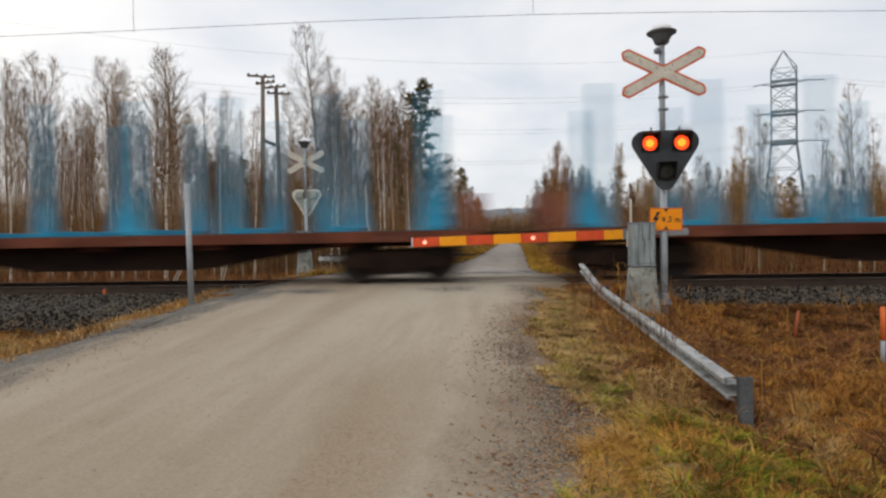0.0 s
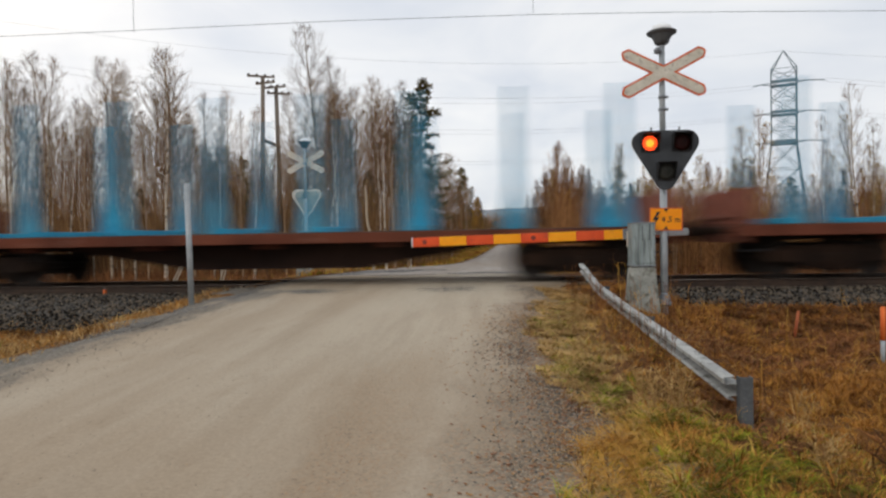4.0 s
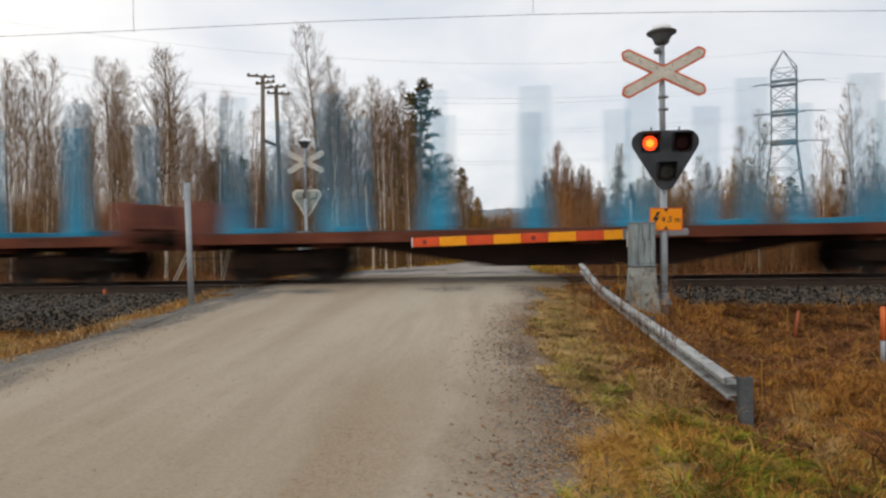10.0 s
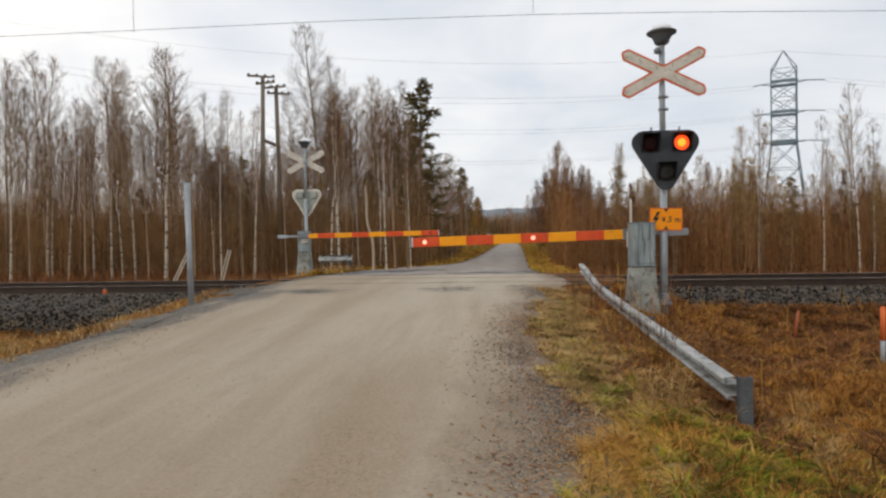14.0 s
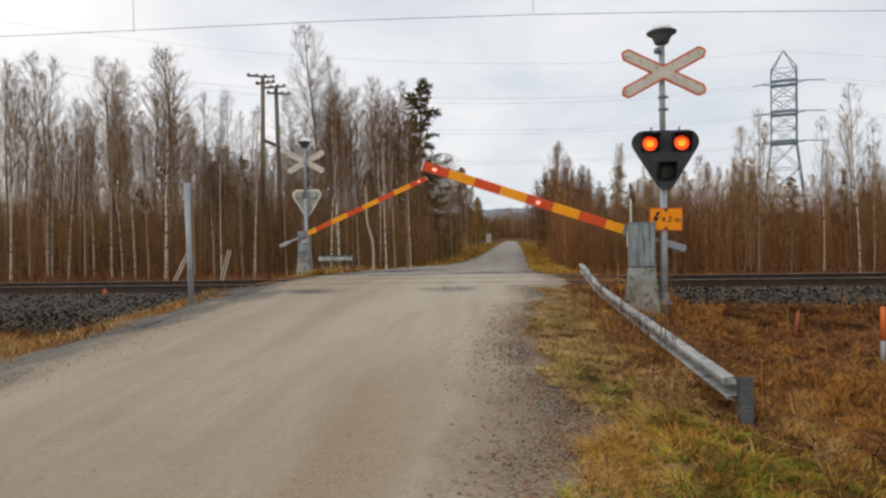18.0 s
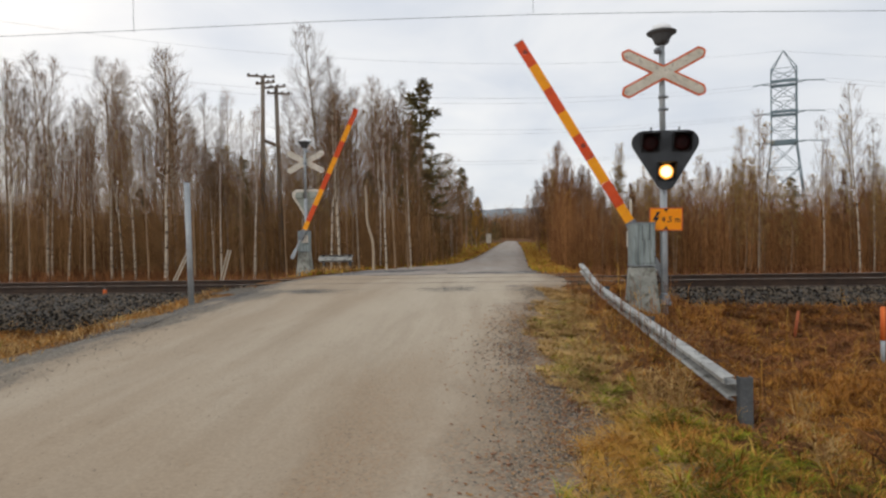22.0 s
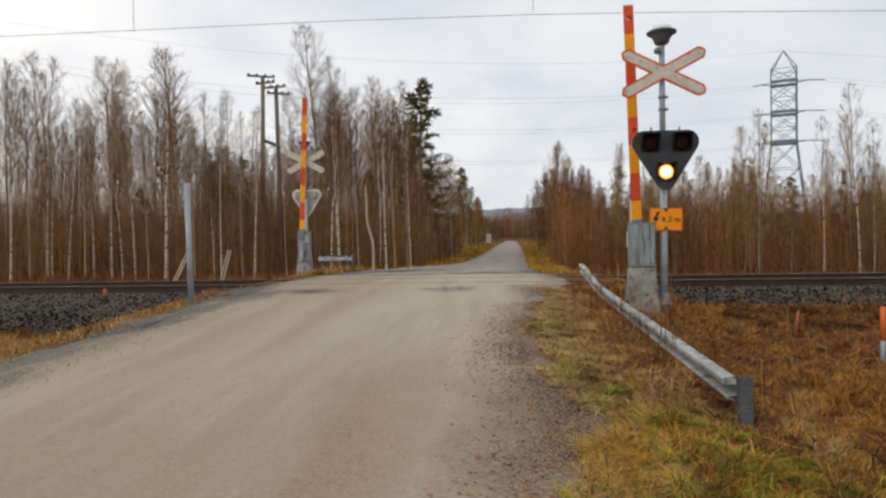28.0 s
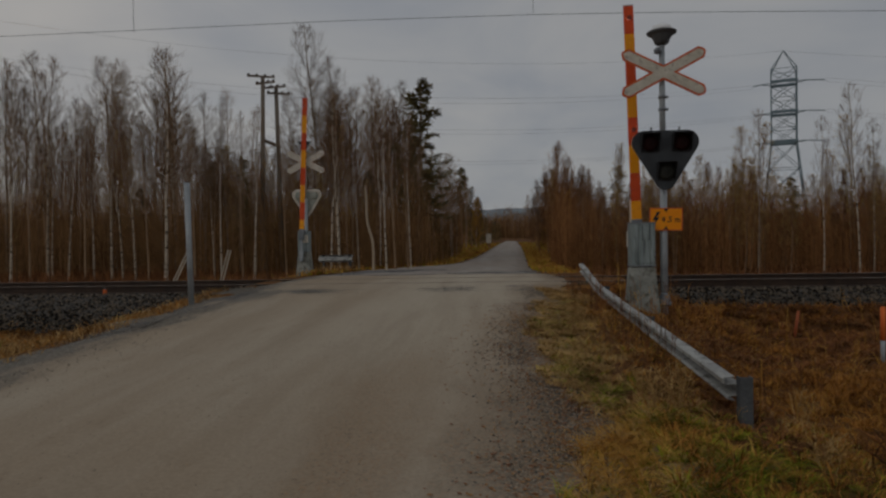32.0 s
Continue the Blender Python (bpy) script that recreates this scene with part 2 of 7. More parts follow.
def washer(bm, r0, r1, depth, m=Matrix(), n=28):
    """A flat-faced ring about z, from its inner to its outer radius."""
    loops = [[bm.verts.new(m @ Vector((r * math.cos(k * math.tau / n), r * math.sin(k * math.tau / n), h))) for k in range(n)] for r, h in ((r0, 0), (r1, 0), (r1, depth), (r0, depth))]
    for a, b in zip(loops, loops[1:] + loops[:1]):
        for k in range(n):
            bm.faces.new((a[k], a[(k + 1) % n], b[(k + 1) % n], b[k]))
    bmesh.ops.recalc_face_normals(bm, faces=bm.faces[:])
    return bm


def plate(bm, outline, y0, y1, bevel=0.0):
    """An outline in x and z, made solid from y0 to y1."""
    a = [bm.verts.new((x, y0, z)) for x, z in outline]
    b = [bm.verts.new((x, y1, z)) for x, z in outline]
    n = len(a)
    bm.faces.new(a)
    bm.faces.new(b[::-1])
    for k in range(n):
        bm.faces.new((a[k], b[k], b[(k + 1) % n], a[(k + 1) % n]))
    bmesh.ops.recalc_face_normals(bm, faces=bm.faces[:])
    if bevel:
        bmesh.ops.bevel(bm, geom=bm.edges[:], offset=bevel, segments=1, affect="EDGES")
    return bm


def sweep(bm, section, path, closed=True):
    """A section in (side, up) carried along a path of points, capped at the ends."""
    rings = []
    for i, p in enumerate(path):
        a, b = Vector(path[max(0, i - 1)]), Vector(path[min(len(path) - 1, i + 1)])
        d = (b - a).normalized()
        side = d.cross(Vector((0, 0, 1))).normalized()
        up = side.cross(d)
        rings.append([bm.verts.new(Vector(p) + side * s + up * u) for s, u in section])
    n = len(section)
    for a, b in zip(rings, rings[1:]):
        for k in range(n if closed else n - 1):
            bm.faces.new((a[k], a[(k + 1) % n], b[(k + 1) % n], b[k]))
    if closed:
        bm.faces.new(rings[0][::-1])
        bm.faces.new(rings[-1])
    bmesh.ops.recalc_face_normals(bm, faces=bm.faces[:])
    return bm


def mesh_of(name, verts, faces, material, smooth=False):
    """A mesh from numpy arrays of points and of triangles or quads."""
    me = bpy.data.meshes.new(name)
    k = faces.shape[1]
    me.vertices.add(len(verts))
    me.vertices.foreach_set("co", verts.astype(np.float32).ravel())
    me.loops.add(faces.size)
    me.loops.foreach_set("vertex_index", faces.astype(np.int32).ravel())
    me.polygons.add(len(faces))
    me.polygons.foreach_set("loop_start", np.arange(0, faces.size, k, dtype=np.int32))
    if smooth:
        me.polygons.foreach_set("use_smooth", np.ones(len(faces), dtype=bool))
    me.materials.append(material)
    me.update(calc_edges=True)
    me.validate()
    return me


def sticks(p0, p1, r0, r1):
    """Three-sided tapered sticks between the points p0 and p1."""
    n = len(p0)
    d = p1 - p0
    d = d / np.maximum(np.linalg.norm(d, axis=1, keepdims=True), 1e-6)
    ref = np.where(np.abs(d[:, 2:3]) > 0.8, [[1.0, 0, 0]], [[0, 0, 1.0]])
    a = np.cross(d, ref)
    a /= np.maximum(np.linalg.norm(a, axis=1, keepdims=True), 1e-6)
    b = np.cross(d, a)
    rows = []
    for p, r in ((p0, r0), (p1, r1)):
        for k in range(3):
            w = k * math.tau / 3
            rows.append(p + (a * math.cos(w) + b * math.sin(w)) * np.asarray(r).reshape(-1, 1))
    v = np.stack(rows, axis=1).reshape(-1, 3)
    base = np.arange(n)[:, None] * 6
    f = np.concatenate([base + np.array([[k, (k + 1) % 3, 3 + (k + 1) % 3, 3 + k]]) for k in range(3)])
    return v, f


def joined(pieces):
    vs, fs, o = [], [], 0
    for v, f in pieces:
        vs.append(v)
        fs.append(f + o)
        o += len(v)
    return np.concatenate(vs), np.concatenate(fs)


rng = np.random.default_rng(11)

# ---------------------------------------------------------------- the ground
ROAD_Z = ((-60, -0.55), (0, -0.42), (4, -0.29), (8, -0.13), (11, -0.03), (12.4, 0.0), (16.2, 0.0), (19, -0.10), (25, -0.28), (45, -0.42), (120, -0.45), (205, -0.48), (240, -1.0), (300, -2.6), (900, -5))
ROAD_L = ((-60, -6.2), (2, -4.7), (6, -4.75), (12, -4.95), (16, -5.1), (20, -5.25), (24.5, -5.3), (27, -4.5), (29, -2.8), (32.3, -1.95), (42, -1.5), (64, -1.0), (108, -0.2), (205, 1.9), (240, 2.7), (262, 14), (290, 38), (900, 256))
ROAD_R = ((-60, -1.6), (2, -0.2), (6, 0.15), (12, 0.75), (13.2, 1.25), (15.5, 1.3), (18, 0.90), (25, 0.95), (31, 1.15), (47, 1.65), (85, 2.75), (195, 5.15), (240, 6.2), (262, 20), (290, 44), (900, 262))


# how far beyond the packed road the grass begins on the right
VERGE = ((0, 0.62), (3.2, 0.62), (4.3, 0.72), (5.2, 0.48), (6.7, 0.20), (8, 0.16), (10, 0.16), (12, 0.2), (40, 0.15))


def along(table, y):
    return np.interp(y, [a for a, b in table], [b for a, b in table])


def height(x, y):
    """The lie of the land: road bank, railway bank, ditches, rising woods far off."""
    x, y = np.asarray(x, float), np.asarray(y, float)
    zr = along(ROAD_Z, y)
    l, r = along(ROAD_L, y), along(ROAD_R, y)
    near = np.clip(1 - np.abs(y - 12) / 9, 0, 1)
    out = np.maximum(np.maximum(l - x - 0.5, x - r - 0.9 - 0.75 * near - 0.35 * np.clip((6.5 - y) / 1.5, 0, 1)), 0)
    road = zr - 0.02 - np.where(x > r, 0.36, 0.34) * out
    track = -0.46 - 0.42 * np.maximum(np.abs(y - 14.2) - 2.15, 0)
    wild = -0.80 + 0.10 * np.sin(x * 0.31 + 1) * np.sin(y * 0.27) + 0.05 * np.sin(x * 1.3) * np.cos(y * 1.1 + x * 0.4)
    wild = wild + 0.0035 * np.maximum(y - 60, 0) + 0.16 * np.clip((y - 18) / 10, 0, 1)
    h = np.maximum(np.maximum(road, track), wild)
    rough = np.clip((x - r - 0.5) / 1.2, 0, 1) + np.clip((l - 0.6 - x) / 1.2, 0, 1)
    h = h + rough * (np.abs(y - 14.2) > 2.0) * (y < 60) * (0.035 * np.sin(x * 5.1 + 2 * np.sin(y * 3.3)) * np.sin(y * 4.7 + 1.5 * np.sin(x * 2.9)) + 0.02 * np.sin(x * 11 + y * 7) * np.sin(y * 9.5 - x * 4))
    h = np.where((x >= r + 0.2) & (x < np.where(y < 2.5, r + 1.6, r + 0.95)) & (y < 12.6), np.minimum(h, zr - np.where(y < 2.5, 0.18, 0.10)), h)
    h = np.where((x <= l - 0.2) & (x > l - 0.85) & (y < 11.4), np.minimum(h, zr - 0.13), h)
    return np.where((x > l - 0.2) & (x < r + 0.2), np.minimum(h, zr - 0.09), h)


def spread(near, far, a, b, n):
    """Coordinates close together between a and b and ever wider outside."""
    mid = np.linspace(a, b, n)
    out = np.geomspace(1, 60, 34)
    return np.concatenate([a - (far - abs(a)) * (out[::-1] - 1) / 59 - 0.3, mid, b + (far - b) * (out - 1) / 59 + 0.3])


def grid_mesh(name, xs, ys, zf, material):
    gx, gy = np.meshgrid(xs, ys)
    v = np.stack([gx, gy, zf(gx, gy)], -1).reshape(-1, 3)
    nx, ny = len(xs), len(ys)
    i = (np.arange(ny - 1)[:, None] * nx + np.arange(nx - 1)[None]).ravel()
    return mesh_of(name, v, np.stack([i, i + 1, i + nx + 1, i + nx], 1), material, True)


def ground_material():
    m = bpy.data.materials.new("autumn_verge_soil")
    m.use_nodes = True
    nd, ln = m.node_tree.nodes, m.node_tree.links
    bs = nd["Principled BSDF"]
    bs.inputs["Roughness"].default_value = 0.95
    bs.inputs["Specular IOR Level"].default_value = 0.1
    tc = nd.new("ShaderNodeTexCoord")
    cols = []
    for sc, stops in ((1.6, ((0.34, (0.060, 0.025, 0.011)), (0.5, (0.165, 0.074, 0.025)), (0.66, (0.29, 0.155, 0.048)))),
                      (9.0, ((0.3, (0.03, 0.014, 0.008)), (0.5, (0.105, 0.045, 0.016)), (0.7, (0.20, 0.095, 0.03))))):
        n = nd.new("ShaderNodeTexNoise")
        n.inputs["Scale"].default_value = sc
        n.inputs["Detail"].default_value = 8
        n.inputs["Roughness"].default_value = 0.65
        ln.new(tc.outputs["Object"], n.inputs["Vector"])
        r = nd.new("ShaderNodeValToRGB")
        for k, (p, c) in enumerate(stops):
            e = r.color_ramp.elements[k] if k < 2 else r.color_ramp.elements.new(p)
            e.position, e.color = p, rgb(c)
        ln.new(n.outputs["Fac"], r.inputs["Fac"])
        cols.append((r.outputs["Color"], n.outputs["Fac"]))
    mx = nd.new("ShaderNodeMix")
    mx.data_type = "RGBA"
    mx.inputs["Factor"].default_value = 0.5
    ln.new(cols[0][0], mx.inputs["A"])
    ln.new(cols[1][0], mx.inputs["B"])
    ln.new(mx.outputs["Result"], bs.inputs["Base Color"])
    bp = nd.new("ShaderNodeBump")
    bp.inputs["Strength"].default_value = 0.8
    bp.inputs["Distance"].default_value = 0.04
    ln.new(cols[1][1], bp.inputs["Height"])
    ln.new(bp.outputs["Normal"], bs.inputs["Normal"])
    return m


def road_material(name, tint):
    """Packed pale gravel: long wheel streaks, loose grit, brown damp patches, darker gravelly edges."""
    m = bpy.data.materials.new(name)
    m.use_nodes = True
    nd, ln = m.node_tree.nodes, m.node_tree.links
    bs = nd["Principled BSDF"]
    tc = nd.new("ShaderNodeTexCoord")

    def noise_of(scale, stretch, detail=5, rough=0.55):
        mp = nd.new("ShaderNodeMapping")
        mp.inputs["Scale"].default_value = stretch
        ln.new(tc.outputs["Object"], mp.inputs["Vector"])
        n = nd.new("ShaderNodeTexNoise")
        n.inputs["Scale"].default_value = scale
        n.inputs["Detail"].default_value = detail
        n.inputs["Roughness"].default_value = rough
        ln.new(mp.outputs["Vector"], n.inputs["Vector"])
        return n.outputs["Fac"]

    def ramp_of(fac, *stops):
        r = nd.new("ShaderNodeValToRGB")
        for k, (p, c) in enumerate(stops):
            e = r.color_ramp.elements[k] if k < 2 else r.color_ramp.elements.new(p)
            e.position, e.color = p, rgb(c)
        ln.new(fac, r.inputs["Fac"])
        return r.outputs["Color"]

    def mix_of(fac, a, b, mode="MIX"):
        x = nd.new("ShaderNodeMix")
        x.data_type, x.blend_type = "RGBA", mode
        for key, val in (("Factor", fac), ("A", a), ("B", b)):
            if isinstance(val, float):
                x.inputs[key].default_value = val
            elif isinstance(val, tuple):
                x.inputs[key].default_value = rgb(val)
            else:
                ln.new(val, x.inputs[key])
        return x.outputs["Result"]

    streak = noise_of(1.6, (1.0, 0.10, 1.0), 6, 0.6)
    broad = noise_of(0.45, (1, 0.5, 1), 4)
    grit = noise_of(38, (1, 1, 1), 6, 0.7)
    fleck = noise_of(16, (1, 1, 1), 4, 0.75)
    blot = noise_of(2.2, (1, 0.45, 1), 8, 0.7)
    col = ramp_of(streak, (0.34, (0.300, 0.247, 0.192)), (0.52, (0.350, 0.292, 0.232)), (0.68, (0.395, 0.340, 0.278)))
    col = mix_of(ramp_of(broad, (0.4, (0, 0, 0)), (0.65, (0.55, 0.55, 0.55))), col, (0.325, 0.25, 0.18))
    col = mix_of(ramp_of(blot, (0.56, (0, 0, 0)), (0.74, (0.5, 0.5, 0.5))), col, (0.25, 0.19, 0.135))
    col = mix_of(ramp_of(fleck, (0.64, (0, 0, 0)), (0.72, (0.8, 0.8, 0.8))), col, (0.13, 0.105, 0.085))
    def stone_of(scale, *stops):
        """Small stones of mixed colours, each cell its own."""
        v = nd.new("ShaderNodeTexVoronoi")
        v.inputs["Scale"].default_value = scale
        v.inputs["Randomness"].default_value = 1.0
        ln.new(tc.outputs["Object"], v.inputs["Vector"])
        sep = nd.new("ShaderNodeSeparateColor")
        ln.new(v.outputs["Color"], sep.inputs["Color"])
        return ramp_of(sep.outputs[0], *stops)

    def patch_of(name, gain, lo, hi, top):
        """Where a named field of the sheet, roughened by the blotches, passes a threshold."""
        at = nd.new("ShaderNodeAttribute")
        at.attribute_name = name
        ma = nd.new("ShaderNodeMath")
        ma.operation = "MULTIPLY_ADD"
        ln.new(blot, ma.inputs[0])
        ma.inputs[1].default_value = gain
        ln.new(at.outputs["Fac"], ma.inputs[2])
        mr = nd.new("ShaderNodeMapRange")
        mr.interpolation_type = "SMOOTHSTEP"
        for key, val in (("From Min", lo), ("From Max", hi), ("To Min", 0.0), ("To Max", top)):
            mr.inputs[key].default_value = val
        ln.new(ma.outputs[0], mr.inputs["Value"])
        return mr.outputs["Result"]

    # brown scuffed earth with leaf crumbs between the wheel tracks
    scuff = mix_of(0.5, stone_of(75, (0.0, (0.10, 0.08, 0.065)), (0.2, (0.28, 0.215, 0.155)), (0.8, (0.36, 0.29, 0.22)), (0.95, (0.32, 0.18, 0.10))), (0.285, 0.215, 0.15))
    col = mix_of(patch_of("scuffed", 1.6, 0.95, 1.75, 0.75), col, scuff)
    # loose, browner gravel where the traffic does not pack it
    gravelly = stone_of(60, (0.0, (0.035, 0.036, 0.037)), (0.3, (0.15, 0.137, 0.118)), (0.6, (0.235, 0.19, 0.14)), (0.80, (0.38, 0.325, 0.255)), (0.91, (0.32, 0.13, 0.045)))
    gravelly = mix_of(0.4, gravelly, ramp_of(fleck, (0.35, (0.095, 0.088, 0.082)), (0.5, (0.20, 0.15, 0.108)), (0.65, (0.29, 0.215, 0.145))))
    col = mix_of(patch_of("loose_gravel", 1.7, 0.95, 1.85, 0.92), col, gravelly)
    # blue-grey crushed stone along the track side
    grey = mix_of(0.5, stone_of(40, (0.0, (0.03, 0.03, 0.03)), (0.4, (0.11, 0.106, 0.10)), (0.75, (0.20, 0.187, 0.168)), (0.92, (0.33, 0.305, 0.27))), (0.125, 0.118, 0.108))
    col = mix_of(patch_of("grey_stone", 1.6, 1.10, 1.75, 0.88), col, grey)
    # a paler soft patch along the middle of the road before the rails
    pf = nd.new("ShaderNodeAttribute")
    pf.attribute_name = "pale_middle"
    pm = nd.new("ShaderNodeMath")
    pm.operation = "MULTIPLY"
    ln.new(pf.outputs["Fac"], pm.inputs[0])
    ln.new(ramp_of(streak, (0.3, (0.35, 0.35, 0.35)), (0.6, (1, 1, 1))), pm.inputs[1])
    col = mix_of(pm.outputs[0], col, (0.44, 0.39, 0.325))
    col = mix_of(0.35, col, grit, "OVERLAY")
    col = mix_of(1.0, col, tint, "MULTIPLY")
    ln.new(col, bs.inputs["Base Color"])
    bs.inputs["Roughness"].default_value = 0.88
    bs.inputs["Specular IOR Level"].default_value = 0.2
    bp = nd.new("ShaderNodeBump")
    bp.inputs["Strength"].default_value = 0.5
    bp.inputs["Distance"].default_value = 0.012
    ln.new(grit, bp.inputs["Height"])
    ln.new(bp.outputs["Normal"], bs.inputs["Normal"])
    return m


M_GROUND = ground_material()
M_ROAD = road_material("packed_gravel_road", (1.08, 1.04, 0.955))
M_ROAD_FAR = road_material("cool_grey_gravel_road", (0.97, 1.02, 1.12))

XS = spread(0, 1500, -14.0, 14.0, 140)
YS = np.concatenate([-60 - (1500 - 60) * (np.geomspace(1, 60, 16)[::-1] - 1) / 59, np.linspace(-55, -2, 24), np.linspace(-1, 30, 156), np.linspace(31, 120, 60), 124 + (2500 - 124) * (np.geomspace(1, 60, 34) - 1) / 59])
ground = new("ground", grid_mesh("ground", XS, YS, height, M_GROUND))
tagged(ground, "autumn verge ground with brown and green grass", "ground", kind="structure")


def road_sheet(ys, material):
    ss = np.linspace(0, 1, 41)
    l, r = along(ROAD_L, ys) - 0.35, along(ROAD_R, ys) + 0.45
    wig = 0.10 * np.sin(ys * 1.7) + 0.06 * np.sin(ys * 4.1)
    l, r = l + wig, r - 0.8 * wig
    X = l[:, None] + (r - l)[:, None] * ss[None]
    Y = np.repeat(ys[:, None], len(ss), 1)
    edge = np.minimum(ss, 1 - ss)[None] * (r - l)[:, None]
    crown = -0.085 * np.clip(1 - edge / 0.6, 0, 1) ** 1.5
    rut = -0.018 * (np.exp(-((ss - 0.32) / 0.05) ** 2) + np.exp(-((ss - 0.66) / 0.05) ** 2))[None]
    flat = np.clip(1 - np.abs(ys - 14.2) / 1.9, 0, 1)[:, None]
    Z = along(ROAD_Z, ys)[:, None] + crown + (rut + 0.004 * np.sin(X * 3 + Y * 0.7) - 0.009) * (1 - np.clip(2 * flat, 0, 1)) - 0.003
    v = np.stack([X, Y, Z], -1).reshape(-1, 3)
    nx = len(ss)
    i = (np.arange(len(ys) - 1)[:, None] * nx + np.arange(nx - 1)[None]).ravel()
    me = mesh_of("road", v, np.stack([i, i + 1, i + nx + 1, i + nx], 1), material, True)
    # how loose the gravel lies: packed in the middle, loose towards both edges
    right = np.clip(1 - (r[:, None] - X) / np.interp(ys, (3, 9), (1.0, 1.25))[:, None], 0, 1)
    left = np.clip(1 - (X - l[:, None]) / 0.9, 0, 1)
    att = me.attributes.new("loose_gravel", "FLOAT", "POINT")
    att.data.foreach_set("value", np.maximum(right, left).astype(np.float32).ravel())
    grey = me.attributes.new("grey_stone", "FLOAT", "POINT")
    corner = np.exp(-((X + 4.6) / 0.75) ** 2 - ((Y - 11.2) / 1.3) ** 2)
    spots = ((-3.4, 22.5, 1.9, 3.2, 0.75), (-3.7, 11.75, 0.75, 0.5, 1.0), (-0.9, 11.95, 0.65, 0.42, 1.05), (0.2, 11.7, 0.6, 0.25, 0.8), (0.7, 17.2, 1.0, 1.3, 1.0), (-2.6, 17.0, 1.3, 0.5, 0.7), (-0.3, 19.8, 0.8, 1.5, 0.7), (-4.8, 20.5, 0.8, 2.5, 0.8))
    worn = sum(k * np.exp(-((X - cx) / rx) ** 2 - ((Y - cy) / ry) ** 2) for cx, cy, rx, ry, k in spots)
    edge_stone = np.clip(1.35 - (X - l[:, None]) / 0.95, 0, 1) * (Y < 18)
    grey.data.foreach_set("value", np.maximum(np.maximum(edge_stone, corner), worn).astype(np.float32).ravel())
    scuffed = me.attributes.new("scuffed", "FLOAT", "POINT")
    middle = np.interp(ys, (1, 3, 5, 7.5), (-0.80, -0.84, -0.92, -0.72))[:, None]
    scuffed.data.foreach_set("value", (np.exp(-((X - middle) / 0.42) ** 2) * np.clip((7.6 - Y) / 2.2, 0, 1)).astype(np.float32).ravel())
    pale_mid = me.attributes.new("pale_middle", "FLOAT", "POINT")
    pale_mid.data.foreach_set("value", (1.0 * np.exp(-((X + 0.6) / 1.8) ** 2) * np.clip((Y - 4) / 4, 0, 1) * (Y < 17) * (1 - np.clip(1.6 * np.maximum(right, left), 0, 1))).astype(np.float32).ravel())
    return me



def shoulder(side, w):
    """Loose gravelly strip between the packed road and the grass."""
    ys = np.concatenate([np.linspace(-20, 0, 12), np.linspace(0.3, 13, 110)])
    ss = np.linspace(0, 1, 18)
    edge = along(ROAD_R, ys) - 0.1 if side > 0 else along(ROAD_L, ys) + 0.1
    ww = (np.maximum(along(VERGE, ys) + 0.42, 0.32) if side > 0 else w) * (1 + 0.25 * np.sin(ys * 2.3) + 0.15 * np.sin(ys * 5.7 + 1) + 0.1 * np.sin(ys * 13))
    X = edge[:, None] + side * ww[:, None] * ss[None]
    Y = np.repeat(ys[:, None], len(ss), 1)
    base = np.maximum(height(X, Y), along(ROAD_Z, ys)[:, None] - 0.045 - 0.10 * ss[None] * w)
    Z = base + 0.014 * (1 - ss[None] ** 3) - 0.03 * ss[None] ** 6 + 0.006 * np.sin(X * 17 + Y * 5) * np.sin(Y * 14)
    v = np.stack([X, Y, Z], -1).reshape(-1, 3)
    nx = len(ss)
    i = (np.arange(len(ys) - 1)[:, None] * nx + np.arange(nx - 1)[None]).ravel()
    q = np.stack([i, i + 1, i + nx + 1, i + nx], 1)
    me = mesh_of("road_shoulder", v, q if side > 0 else q[:, ::-1], M_ROAD, True)
    att = me.attributes.new("loose_gravel", "FLOAT", "POINT")
    att.data.foreach_set("value", (0.75 + 0.45 * np.repeat(ss[None], len(ys), 0)).astype(np.float32).ravel())
    if side < 0:
        grey = me.attributes.new("grey_stone", "FLOAT", "POINT")
        grey.data.foreach_set("value", np.ones(X.size, np.float32))
    return me


tagged(new("road_shoulder", shoulder(1, 1.15)), "loose brown-grey gravel shoulder with fallen leaves", "road shoulder", kind="structure")
tagged(new("road_shoulder", shoulder(-1, 0.75)), "loose grey gravel shoulder beside the track bank", "road shoulder", kind="structure")
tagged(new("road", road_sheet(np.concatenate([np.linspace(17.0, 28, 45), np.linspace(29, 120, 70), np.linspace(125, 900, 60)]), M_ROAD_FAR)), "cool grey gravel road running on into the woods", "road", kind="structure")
tagged(new("road", road_sheet(np.concatenate([np.linspace(-60, -2, 30), np.linspace(-1.5, 17.0, 75)]), M_ROAD)), "pale grey-brown packed gravel road over the tracks", "road", kind="structure")

# ---------------------------------------------------------------- the railway
TRACK_Y = 14.18
RAIL_SECTION = ((-0.075, -0.17), (0.075, -0.17), (0.075, -0.158), (0.012, -0.135), (0.010, -0.045), (0.036, -0.032), (0.036, -0.006), (0.028, 0.0), (-0.028, 0.0), (-0.036, -0.006), (-0.036, -0.032), (-0.010, -0.045), (-0.012, -0.135), (-0.075, -0.158))


